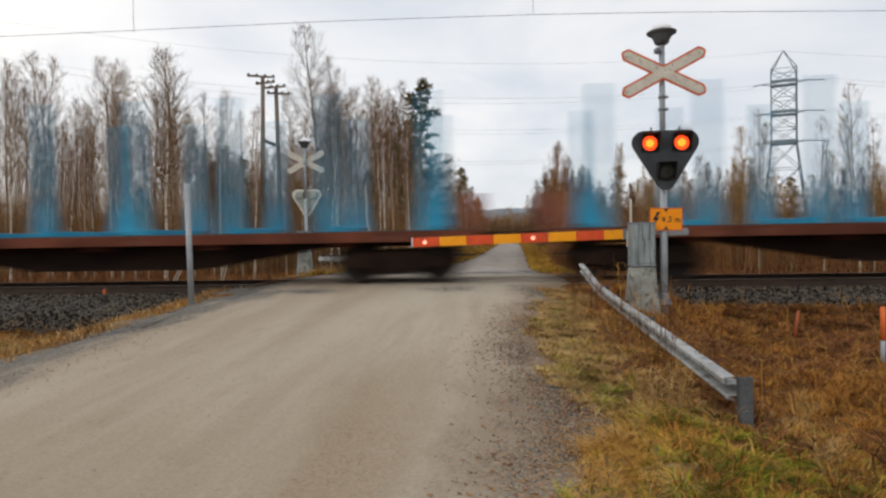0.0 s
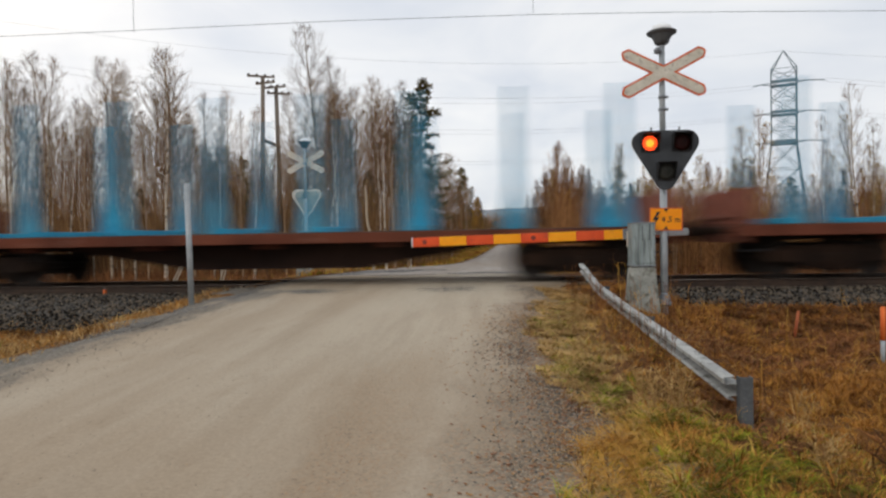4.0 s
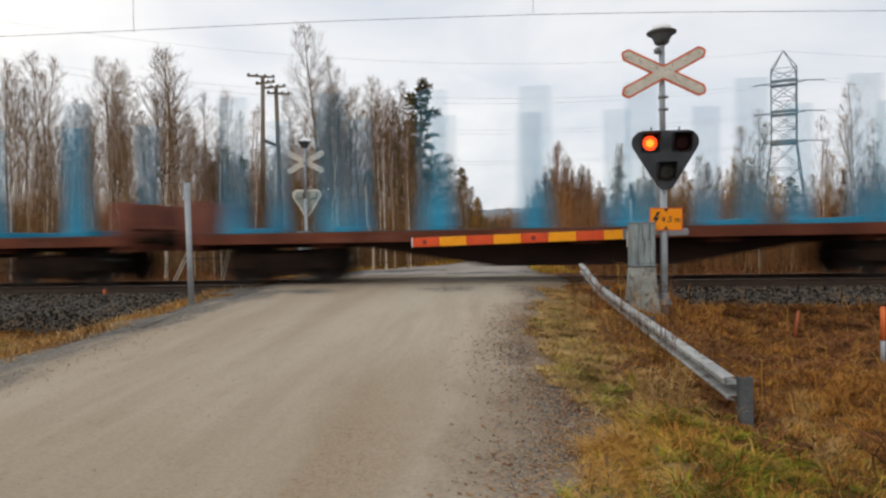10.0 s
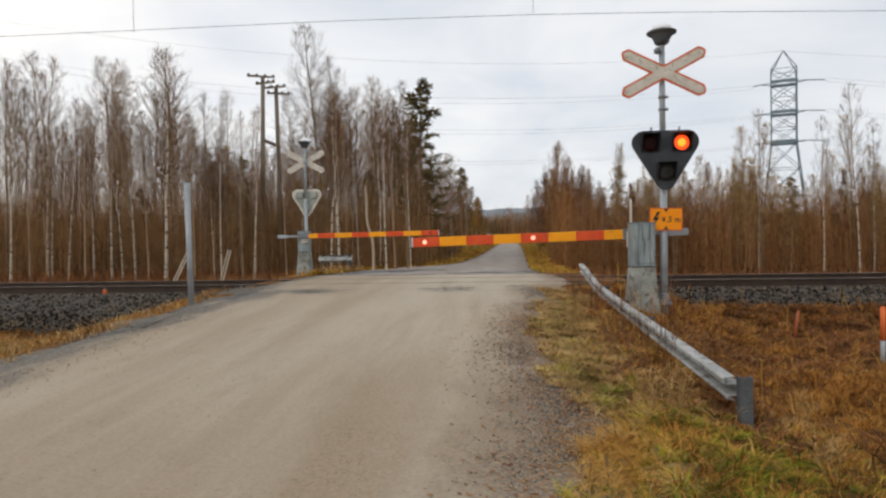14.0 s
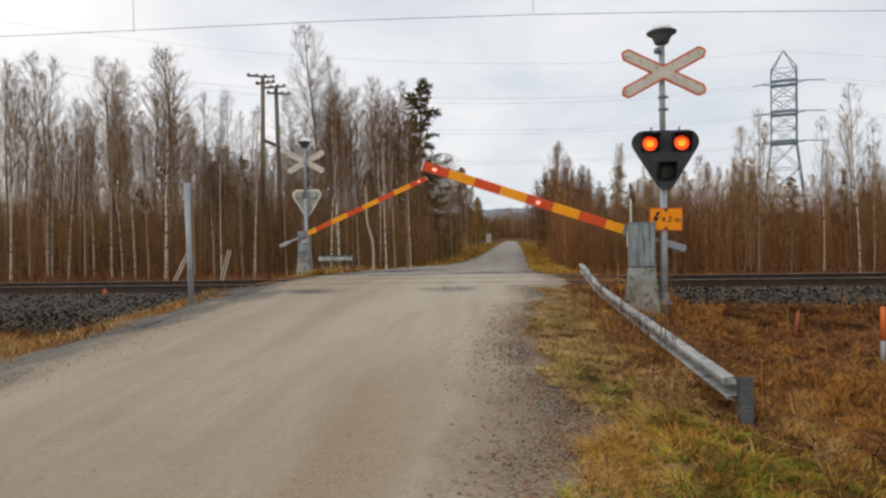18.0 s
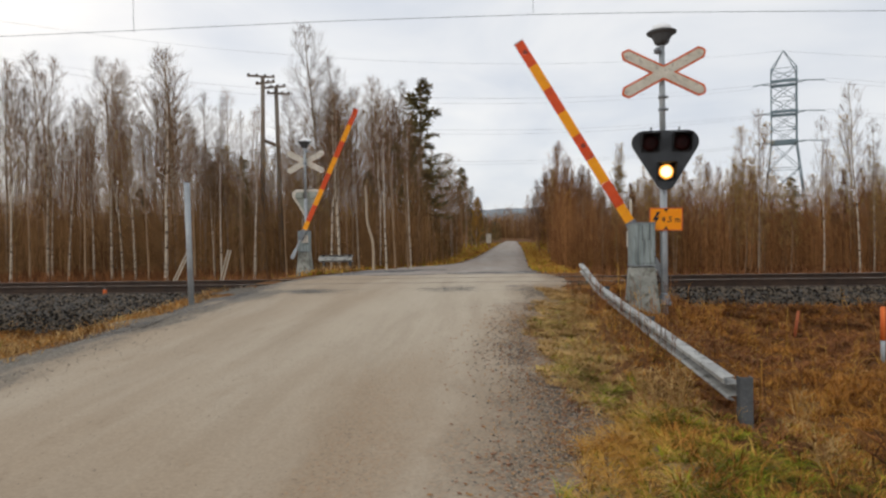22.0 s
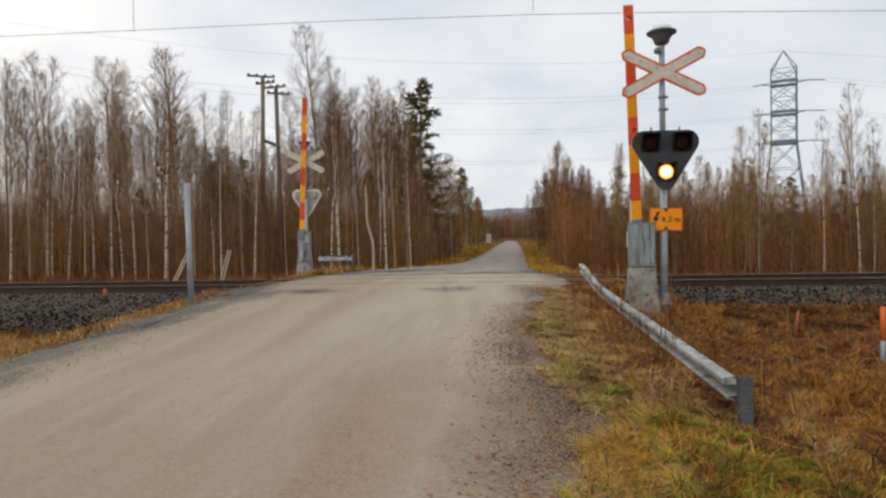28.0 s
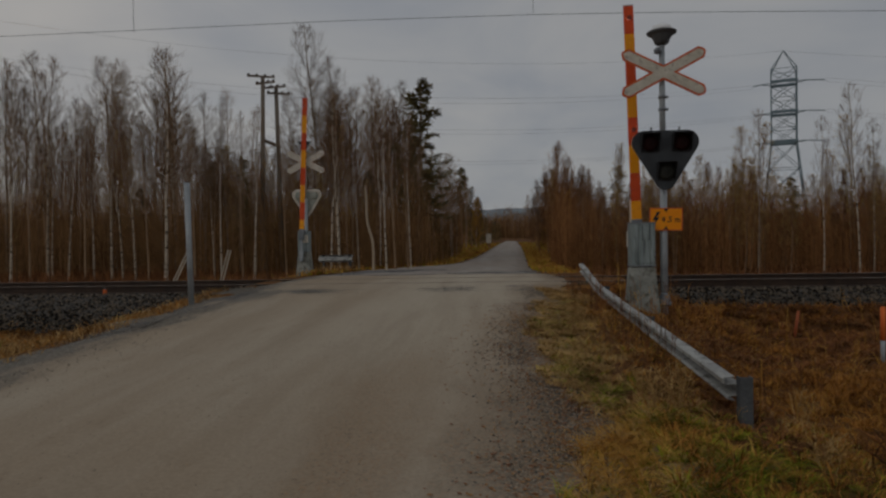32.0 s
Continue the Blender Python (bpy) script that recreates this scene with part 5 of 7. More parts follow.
TREES = (
    ("birch", -24.9, 30, 10.6, 1), ("birch", -28.6, 37, 13.1, 1.1), ("aspen", -29.6, 40, 13.1, 0.9), ("aspen", -29.8, 42, 11.5, 1), ("aspen", -24.4, 36, 9.3, 0.9),
    ("birch", -24.2, 38, 12.9, 1), ("birch", -23.6, 39, 12.9, 0.9), ("aspen", -25.2, 44, 12.0, 1), ("birch", -18.0, 34, 11.9, 1.35), ("birch", -22.1, 40, 11.3, 0.9),
    ("aspen", -20.9, 44, 11.8, 1), ("aspen", -18.5, 42, 11.6, 1), ("aspen", -17.9, 44, 10.5, 1), ("birch", -14.2, 44, 11.6, 1), ("birch", -11.6, 41, 15.2, 1.15),
    ("birch", -10.6, 41, 13.3, 1), ("aspen", -9.3, 42, 11.3, 1.1), ("birch", -8.2, 43, 12.3, 1), ("aspen", -6.4, 40, 11.3, 1.1), ("sapling", -7.7, 37.5, 4.6, 0.9),
    ("aspen", -6.6, 38, 8.9, 0.8), ("pine", -5.0, 39, 10.8, 1.0), ("aspen", -6.1, 41, 9.8, 1.1), ("aspen", -5.4, 36.5, 8.6, 1.0), ("aspen", -6.9, 36, 9.4, 1.0), ("aspen", -4.7, 36, 6.4, 1.1), ("aspen", -4.4, 40, 6.7, 1.2), ("aspen", -4.9, 37, 7.0, 0.8),
    ("aspen", -6.0, 36, 7.2, 0.8), ("spruce", -21.4, 36, 4.3, 1.2), ("spruce", -14.1, 34, 5.7, 0.9), ("spruce", -4.3, 42, 5.9, 1.1),
    ("birch", -3.9, 52, 8.0, 1.4), ("birch", -4.6, 50, 7.6, 1.3), ("birch", -4.4, 60, 7.6, 1.1), ("brown", -5.0, 66, 6.4, 1.1), ("birch", -4.4, 84, 8.2, 1.0), ("spruce", -4.3, 100, 5.4, 1.0), ("spruce", -3.7, 128, 5.2, 1.1), ("birch", -3.4, 92, 7.0, 1.0),
    ("birch", -4.3, 48, 6.1, 0.9), ("aspen", -4.1, 46, 6.8, 1), ("dense", 4.55, 50, 8.4, 1.0), ("dense", 5.4, 50.5, 7.3, 0.9), ("brown", 3.9, 51.5, 6.2, 1.3), ("brown", 6.0, 50, 6.2, 1.3), ("brown", 3.6, 58, 6.2, 1.2), ("brown", 5.0, 50, 6.1, 1.2),
    ("sapling", 4.0, 49, 6.0, 0.8), ("brown", 4.1, 70, 5.8, 1.2), ("brown", 6.1, 46, 6.1, 1.3), ("brown", 6.8, 44, 4.7, 1.1), ("brown", 5.0, 95, 5.4, 1.2),
    ("spruce", 7.8, 42, 5.5, 0.9), ("sapling", 7.0, 40, 6.7, 0.8), ("sapling", 7.5, 40, 6.4, 0.8), ("sapling", 9.9, 25, 5.1, 1), ("sapling", 10.9, 29, 5.7, 1),
    ("sapling", 13.9, 26, 5.6, 1.1), ("sapling", 12.7, 26, 4.2, 0.9), ("sapling", 13.6, 27, 4.1, 0.9), ("sapling", 9.1, 26, 3.5, 0.9), ("sapling", 8.9, 29, 4.5, 1),
    ("sapling", 15.2, 27, 4.4, 1), ("spruce", 14.6, 33, 3.7, 1.0), ("spruce", 13.2, 36, 3.8, 1.0), ("brown", 10.1, 32, 4.5, 1.1), ("brown", 8.4, 34, 4.3, 1.1),
    ("golden", -2.75, 80, 6.0, 0.75), ("slim", 8.81, 22.5, 5.2, 1), ("slim", 11.0, 22.6, 4.9, 1), ("slim", 12.06, 22.4, 6.0, 1.1), ("slim", 13.4, 24, 5.0, 1), ("golden", 5.3, 48, 4.6, 0.35), ("golden", -4.3, 43, 1.1, 1.6), ("golden", 5.1, 75, 1.9, 1.6),
    ("birch", -20.28, 24.60, 8.52, 0.80), ("aspen", -19.70, 24.95, 7.66, 0.80), ("birch", -19.13, 25.30, 9.02, 0.90), ("aspen", -17.72, 25.65, 7.27, 0.80), ("birch", -17.55, 26.00, 7.09, 0.70), ("birch", -16.95, 26.35, 9.11, 0.90),
    ("birch", -14.80, 24.60, 8.07, 0.80), ("aspen", -14.45, 24.95, 6.53, 0.80), ("birch", -13.91, 25.30, 8.92, 1.10), ("aspen", -12.81, 25.65, 6.38, 0.80), ("birch", -11.81, 26.00, 7.24, 0.70), ("aspen", -11.01, 26.35, 6.69, 0.80),
    ("aspen", -8.48, 24.60, 5.58, 0.70), ("birch", -6.39, 24.95, 7.14, 0.80), ("aspen", -5.94, 25.30, 6.75, 0.80), ("aspen", -4.25, 25.65, 7.23, 0.80), ("aspen", -3.79, 26.00, 7.06, 0.70),
    ("birch", -5.6, 29.5, 8.6, 0.8), ("brown", -3.8, 46, 2.0, 1.5), ("brown", -4.3, 45, 1.7, 1.5), ("brown", -3.4, 50, 1.6, 1.4),
    ("spruce", -3.1, 105, 5.4, 1.0), ("spruce", -2.2, 120, 4.8, 1.1), ("spruce", -1.6, 140, 4.6, 1.2), ("spruce", -0.9, 155, 4.9, 1.2), ("spruce", 0.2, 180, 5.0, 1.2), ("aspen", 4.4, 222, 9.4, 1.1), ("brown", 6.6, 225, 8.0, 1.1),
    ("slim", -6.76, 24.9, 7.0, 1.3), ("birch", -6.30, 24.6, 7.4, 0.85), ("slim", -4.42, 24.5, 6.6, 1.3), ("slim", -3.60, 25.6, 5.9, 1.2), ("slim", -5.80, 25.8, 7.0, 1.1), ("birch", -3.9, 58, 6.4, 1.0), ("birch", -4.2, 56, 6.0, 1.0),
    ("slim", -9.9, 24.8, 6.6, 1.2), ("slim", -15.6, 25.0, 7.4, 1.3), ("slim", -18.3, 25.4, 7.2, 1.2), ("brown", 16.9, 34, 4.1, 1.1), ("brown", 18.5, 34, 4.3, 1.1), ("brown", 10.5, 38, 4.7, 1.1),
)
# how high the tree tops reach, as rise over distance, from the wood's far end to the road and on
SKYLINE = ((-0.842, 0.323), (-0.771, 0.329), (-0.710, 0.266), (-0.680, 0.241), (-0.636, 0.314), (-0.601, 0.303), (-0.572, 0.260), (-0.528, 0.323), (-0.494, 0.285), (-0.465, 0.243), (-0.436, 0.251), (-0.370, 0.221),
           (-0.332, 0.242), (-0.304, 0.300), (-0.257, 0.302), (-0.220, 0.247), (-0.147, 0.253), (-0.111, 0.225), (-0.097, 0.144), (-0.048, 0.107), (-0.017, 0.042), (0.032, 0.041), (0.049, 0.09), (0.080, 0.12), (0.137, 0.10), (0.167, 0.08),
           (0.231, 0.09), (0.315, 0.10), (0.374, 0.11), (0.439, 0.086), (0.541, 0.11), (0.9, 0.11))
woods()


def patchy(x, y, s=1.0):
    """A smooth uneven field between 0 and 1."""
    return 0.5 + 0.25 * np.sin(x * 2.1 * s + 1.3 * np.sin(y * 1.7 * s)) + 0.25 * np.sin(y * 2.6 * s + 1.1 * np.sin(x * 3.1 * s + 2))


def thicket(name, n, xf, yf, hf, material, label, r0=0.008, arms=8, seed=5):
    """Dense leafless undergrowth: leaning stems with side twigs."""
    r = np.random.default_rng(seed)
    y = yf(r, n)
    x = xf(r, y, n)
    off = 1.5 + 0.035 * np.clip(y - 32, 0, 55)
    keep = (x < along(ROAD_L, y) - off) | (x > along(ROAD_R, y) + off)
    x, y = x[keep], y[keep]
    n = len(x)
    z = height(x, y) - 0.05
    h = hf(r, x, y, n)
    a = np.stack([x, y, z], 1)
    b = a + np.stack([r.normal(0, 0.06, n) * h, r.normal(0, 0.06, n) * h, h], 1)
    rad = r0 * (0.7 + 0.6 * r.uniform(0, 1, n)) * np.sqrt(y / 30)
    P0, P1, R0, R1 = [a], [b], [rad], [rad * 0.5]
    for k in range(arms):
        f = r.uniform(0.1, 0.95, n)[:, None]
        c = a + (b - a) * f
        d = unit(np.stack([r.normal(0, 0.6, n), r.normal(0, 0.6, n), r.uniform(0.2, 1.2, n)], 1))
        e = c + d * (h * r.uniform(0.10, 0.30, n))[:, None]
        P0.append(c), P1.append(e), R0.append(rad * 0.75), R1.append(rad * 0.35)
    v, f = sticks(np.concatenate(P0), np.concatenate(P1), np.concatenate(R0), np.concatenate(R1))
    return tagged(new(name, mesh_of(name, v, f, material)), label, "undergrowth", kind="stuff")


thicket("undergrowth", 11000, lambda r, y, n: r.uniform(-1.0, -0.06, n) * y, lambda r, n: 27.0 + 42 * r.uniform(0, 1, n) ** 1.2,
        lambda r, x, y, n: r.uniform(0.22, 1.0, n) ** 1.2 * np.minimum(0.125, 0.5 * along(SKYLINE, x / y)) * (0.55 + 0.75 * patchy(x, y, 0.5)) * y + 0.9, M_BRUSH_DARK, "dense brown leafless undergrowth among the trees", seed=5)
thicket("undergrowth", 10000, lambda r, y, n: np.maximum(r.uniform(0.03, 0.85, n) * y, 2.5), lambda r, n: 24.0 + 36 * r.uniform(0, 1, n) ** 1.1,
        lambda r, x, y, n: r.uniform(0.2, 1.0, n) ** 1.4 * (along(SKYLINE, x / y) * 1.02 * (0.5 + 0.7 * patchy(x, y, 0.6)) * y) + 0.9, M_BRUSH, "dense reddish-brown saplings beyond the tracks", seed=6)
thicket("far_wood", 5200, lambda r, y, n: r.uniform(-1.1, 0.95, n) * y, lambda r, n: r.uniform(70, 240, n),
        lambda r, x, y, n: r.uniform(0.5, 1.0, n) * np.where(x < 3, 8.6, 5.5), M_BRUSH, "brown leafless wood in the distance", r0=0.016, arms=6, seed=7)
thicket("far_wood", 2600, lambda r, y, n: r.uniform(-0.08, 0.10, n) * y, lambda r, n: r.uniform(262, 330, n),
        lambda r, x, y, n: r.uniform(0.25, 1.0, n) * (9 + 6 * patchy(x, y, 0.12)), M_BRUSH_DARK, "brown leafless wood where the road bends away", r0=0.02, arms=6, seed=8)


def far_hill():
    """A low wooded ridge that closes the view along the road."""
    xs = np.linspace(-900, 900, 121)
    ys = np.linspace(700, 1300, 13)
    r = np.random.default_rng(9)
    jag = r.uniform(-2.5, 2.5, (13, 121))
    def lie(gx, gy):
        t = (gy - 700) / 600
        return -6 + 62 * np.sin(np.clip(t, 0, 1) * math.pi * 0.5) * (0.8 + 0.2 * np.sin(gx * 0.006 + 1)) + jag
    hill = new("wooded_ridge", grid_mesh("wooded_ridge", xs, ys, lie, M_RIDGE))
    tagged(hill, "low wooded ridge on the horizon, haze put into its blue-grey", "hill", kind="structure")


# pale blue-grey stands for haze over the ridge, put into its base colour
M_RIDGE = surface("hazed_distant_woods", (0.19, 0.22, 0.24), (0.27, 0.30, 0.32), 0.02, 0.95, 0, 0, 0.2)
far_hill()


# ---------------------------------------------------------------- poles, tower and wires
def wire(bm, a, b, r, sag=0.0, n=14):
    a, b = Vector(a), Vector(b)
    pts = [a.lerp(b, k / n) - Vector((0, 0, sag * 4 * (k / n) * (1 - k / n))) for k in range(n + 1)]
    return sweep(bm, [(r * math.cos(k * math.tau / 5), r * math.sin(k * math.tau / 5)) for k in range(5)], pts)


def contact_line():
    line = thing("overhead_line", "overhead contact wire hanging from droppers above the track", "overhead wire", kind="structure")
    stops = ((-300, 6.3), (-12, 5.97), (-3.6, 5.95), (0.83, 5.88), (4.0, 5.78), (8.3, 5.60), (14, 5.5), (60, 5.5), (300, 5.9))
    for (x0, z0), (x1, z1) in zip(stops, stops[1:]):
        part("contact_wire", wire(bmesh.new(), (x0, 14.3, z0), (x1, 14.3, z1), 0.0065, 0, 2), M_WIRE, line, "thin contact wire")
    part("carrying_cable", wire(bmesh.new(), (-30, 14.3, 7.6), (30, 14.3, 7.4), 0.009, 0.5, 16), M_WIRE, line, "carrying cable")
    for k, x in enumerate((-17.8, -8.5, 0.83, 10.1, 19.4)):
        part("dropper", tube(bmesh.new(), (x, 14.3, 5.90 - 0.0005 * x), (x, 14.3, 7.05), 0.006, n=5), M_WIRE, line)


contact_line()


def h_pole():
    """Two wooden power poles that lean together, with crossing arms, insulators and a tie."""
    g = float(height(-11.4, 30.0)) - 0.1
    p = thing("wooden_power_pole", "twin weathered wooden power poles with cross arms", "power pole", pose(-11.45, 30.0, g, 0, 0, 0))
    top = 8.95 - g
    for x0, x1, dy, h, turn in ((-0.08, 0.13, 0.0, top, 18), (0.74, 0.60, 0.5, top - 0.42, -14)):
        part("pole", tube(bmesh.new(), (x0, dy, 0), (x1, dy, h), 0.13, 0.095, 10), M_WOOD_POLE, p, "weathered wooden pole")
        for dz, span, side in ((-0.04, 1.3, -0.05), (-0.36, 1.1, 0.16)):
            arm = part("cross_arm", box(bmesh.new(), (0, 0, 0), (span, 0.09, 0.09), bevel=0.01), M_WOOD_POLE, p, "dark wooden cross arm")
            place(arm, pose(x1 + side, dy - 0.12, h + dz, 0, 1.5, turn if dz > -0.1 else -turn))
            for k in range(4):
                part("insulator", lathe(bmesh.new(), [(0.03, 0), (0.07, 0.02), (0.05, 0.035), (0.07, 0.055), (0.03, 0.08)], 8, pose(-span * 0.44 + span * 0.293 * k, 0, 0.04)), M_BLACK, arm, "dark insulator")
    part("tie_beam", box(bmesh.new(), (0.39, 0.25, 5.72 - g), (1.0, 0.12, 0.15), (0, 20, 30)), M_WOOD_POLE, p, "wooden tie between the poles")
    return p


h_pole()


def lattice_tower():
    """Four-legged steel lattice tower with three levels of tension arms."""
    t = thing("lattice_tower", "tall grey steel lattice power tower behind the woods", "power tower", pose(56.4, 131.0, 0.0, 0, 0, -22))
    W = 2.2
    levels = ((0.0, 4.3), (8.0, 3.4), (13.4, 2.75), (18.4, W), (21.3, W), (24.2, W), (27.2, W), (30.2, W), (32.8, W))
    corners = ((-1, -1), (1, -1), (1, 1), (-1, 1))
    for cx, cy in corners:
        for (z0, w0), (z1, w1) in zip(levels, levels[1:]):
            part("leg_section", tube(bmesh.new(), (cx * w0, cy * w0, z0), (cx * w1, cy * w1, z1), 0.12, 0.12, 5), M_STEEL_GREY, t, "steel corner leg")
        part("peak_member", tube(bmesh.new(), (cx * W, cy * W, 32.8), (0, 0, 36.7), 0.10, 0.08, 5), M_STEEL_GREY, t, "sloping peak member")
    for (z0, w0), (z1, w1) in zip(levels, levels[1:]):
        for k in range(4):
            (ax, ay), (bx, by) = corners[k], corners[(k + 1) % 4]
            for p, q in (((ax * w0, ay * w0, z0), (bx * w1, by * w1, z1)), ((bx * w0, by * w0, z0), (ax * w1, ay * w1, z1)), ((ax * w1, ay * w1, z1), (bx * w1, by * w1, z1))):
                part("brace", tube(bmesh.new(), p, q, 0.055, 0.055, 4), M_STEEL_GREY, t)
    for z in (18.6, 24.4, 30.3):
        for s in (-1, 1):
            part("girder", box(bmesh.new(), (0, s * W, z), (2 * W - 0.3, 0.3, 0.55)), M_STEEL_GREY, t, "steel ring girder")
            part("girder", box(bmesh.new(), (s * W, 0, z), (0.3, 2 * W + 0.3, 0.56)), M_STEEL_GREY, t, "steel ring girder")
            for yy in (-1.2, 1.2):
                part("cross_arm", tube(bmesh.new(), (s * W, yy, z), (s * 4.2, 0, z + 0.15), 0.09, 0.07, 4), M_STEEL_GREY, t, "steel cross arm")
        for s in (-1, 1):
            b = bmesh.new()
            for k in range(9 if s > 0 else 4):
                lathe(b, [(0.05, -0.1), (0.22, 0.0), (0.05, 0.1)], 7, pose(s * (4.4 + 0.3 * k), 0, z + 0.1 - 0.035 * k, 0, 90, 0))
            tube(b, (s * 4.2, 0, z + 0.12), (s * (7.1 if s > 0 else 5.5), 0, z - 0.2 if s > 0 else z), 0.05, 0.05, 4)
            part("insulator_string", b, M_STEEL_GREY, t, "long insulator string")
    return t


lattice_tower()


def power_lines():
    """High-voltage wires from the tower across the sky, and on to the other side."""
    ct, st = math.cos(radians(-22)), math.sin(radians(-22))
    n = 0
    for z in (18.4, 24.2, 30.1, 36.6):
        for dy in ((-1.6, 1.6) if z < 32 else (0,)):
            for s, far in ((-1, (-140, 90)), (1, (230, 60))):
                off = (7.1 if s > 0 else 5.5) if z < 32 else 0.0
                a = (56.4 + ct * s * off - st * dy, 131 + st * s * off + ct * dy, z)
                b = (far[0], far[1] + dy * 3, z + (14 if s < 0 else -4))
                w = part("power_wire", wire(bmesh.new(), a, b, 0.019, 9 if s < 0 else 10, 24), M_POWER_WIRE)
                tagged(w, "thin high-voltage wire strung from the lattice tower", "power wire", "power wires")
                n += 1


power_lines()

# ---------------------------------------------------------------- small things by the track and the road
post = thing("steel_post", "plain grey steel post at the road's edge", "post", pose(-5.25, 10.36, -0.05))
part("tube", tube(bmesh.new(), (0, 0, -0.2), (-0.035, 0.0, 2.0), 0.048, n=16), M_GALV, post, "galvanised tube")
part("cap", tube(bmesh.new(), (-0.035, 0, 2.0), (-0.035, 0, 2.015), 0.051, n=16), M_GALV_DULL, post)


far_post = thing("steel_post", "thin pale post beyond the track", "post", pose(4.48, 22.0, float(height(4.48, 22.0)) - 0.05))
part("tube", tube(bmesh.new(), (0, 0, 0), (-0.02, 0, 2.95), 0.045, 0.04, 10), M_LATH, far_post, "pale pole")
part("cap", tube(bmesh.new(), (-0.02, 0, 2.95), (-0.02, 0, 2.97), 0.045, n=10), M_GALV_DULL, far_post)


def guy_laths(x, y, dx, h, name="guy_wire_guard"):
    g = thing(name, "pair of pale wooden laths leaning over a guy wire", "guy guard", pose(x, y, float(height(x, y)) - 0.05), group="guy wire guards")
    for s in (0, 0.085):
        part("lath", box(bmesh.new(), (s + dx / 2, 0, h / 2), (0.035, 0.03, math.hypot(h, dx)), (0, math.degrees(math.atan2(dx, h)), 0), bevel=0.004), M_LATH, g, "pale lath")


guy_laths(-8.40, 18.0, 0.44, 1.52)
guy_laths(-9.95, 18.0, 0.72, 1.38)


def marker(x, y, h, orange, lean, r, label, paint=None):
    m = thing("marker_stake", label, "marker stake", pose(x, y, float(height(x, y)) - 0.05, 0, lean, 0), group="marker stakes")
    if orange < 1:
        part("stake_foot", tube(bmesh.new(), (0, 0, 0), (0, 0, h * (1 - orange)), r, r, 10), M_GALV, m, "grey lower part")
    part("stake_top", tube(bmesh.new(), (0, 0, h * (1 - orange)), (0, 0, h), r * 1.1, r * 1.05, 10), paint or M_ORANGE, m, "orange upper part")


marker(4.82, 8.45, 0.77, 0.55, 0, 0.028, "grey marker stake with an orange top in the grass")
marker(4.76, 10.75, 0.50, 0.9, 8, 0.020, "short leaning faded orange stake in the grass", M_ORANGE_FADED)
flag = thing("orange_marker", "small orange marker block beside the rail", "track marker", pose(-8.62, 13.12, -0.18))
part("block", box(bmesh.new(), (0, 0, 0.06), (0.06, 0.06, 0.13), bevel=0.012), M_ORANGE, flag)
part("bolt", tube(bmesh.new(), (0, 0, 0.12), (0, 0, 0.15), 0.02, n=8), M_GALV_DULL, flag)
# roadside boards far down the road
for x, y, w, h, z in ((-4.62, 60, 0.62, 1.2, 0.7), (-1.16, 70, 0.55, 1.0, 0.75)):
    b = thing("roadside_board", "pale grey board on a post by the far road", "road board", pose(x, y, float(height(x, y))), group="roadside boards")
    part("post", tube(bmesh.new(), (0, 0.03, -0.1), (0, 0.03, z + h), 0.035, n=8), M_GALV_DULL, b)
    part("board", box(bmesh.new(), (0, 0, z + h / 2), (w, 0.03, h), bevel=0.01), M_WHITE, b, "pale board")


# ---------------------------------------------------------------- verges: grass, gravel, leaves
def road_height(x, y):
    l, r = along(ROAD_L, y) - 0.35, along(ROAD_R, y) + 0.45
    e = np.minimum(x - l, r - x)
    road = along(ROAD_Z, y) - 0.085 * np.clip(1 - e / 0.6, 0, 1) ** 1.5 - 0.012
    out = np.maximum(along(ROAD_L, y) + 0.1 - x, x - along(ROAD_R, y) + 0.1)
    shoulder_z = np.maximum(height(x, y), along(ROAD_Z, y) - 0.045 - 0.10 * np.maximum(out, 0)) + 0.014
    return np.maximum(np.where(e > 0, road, -9), np.where(out > 0, shoulder_z, -9))


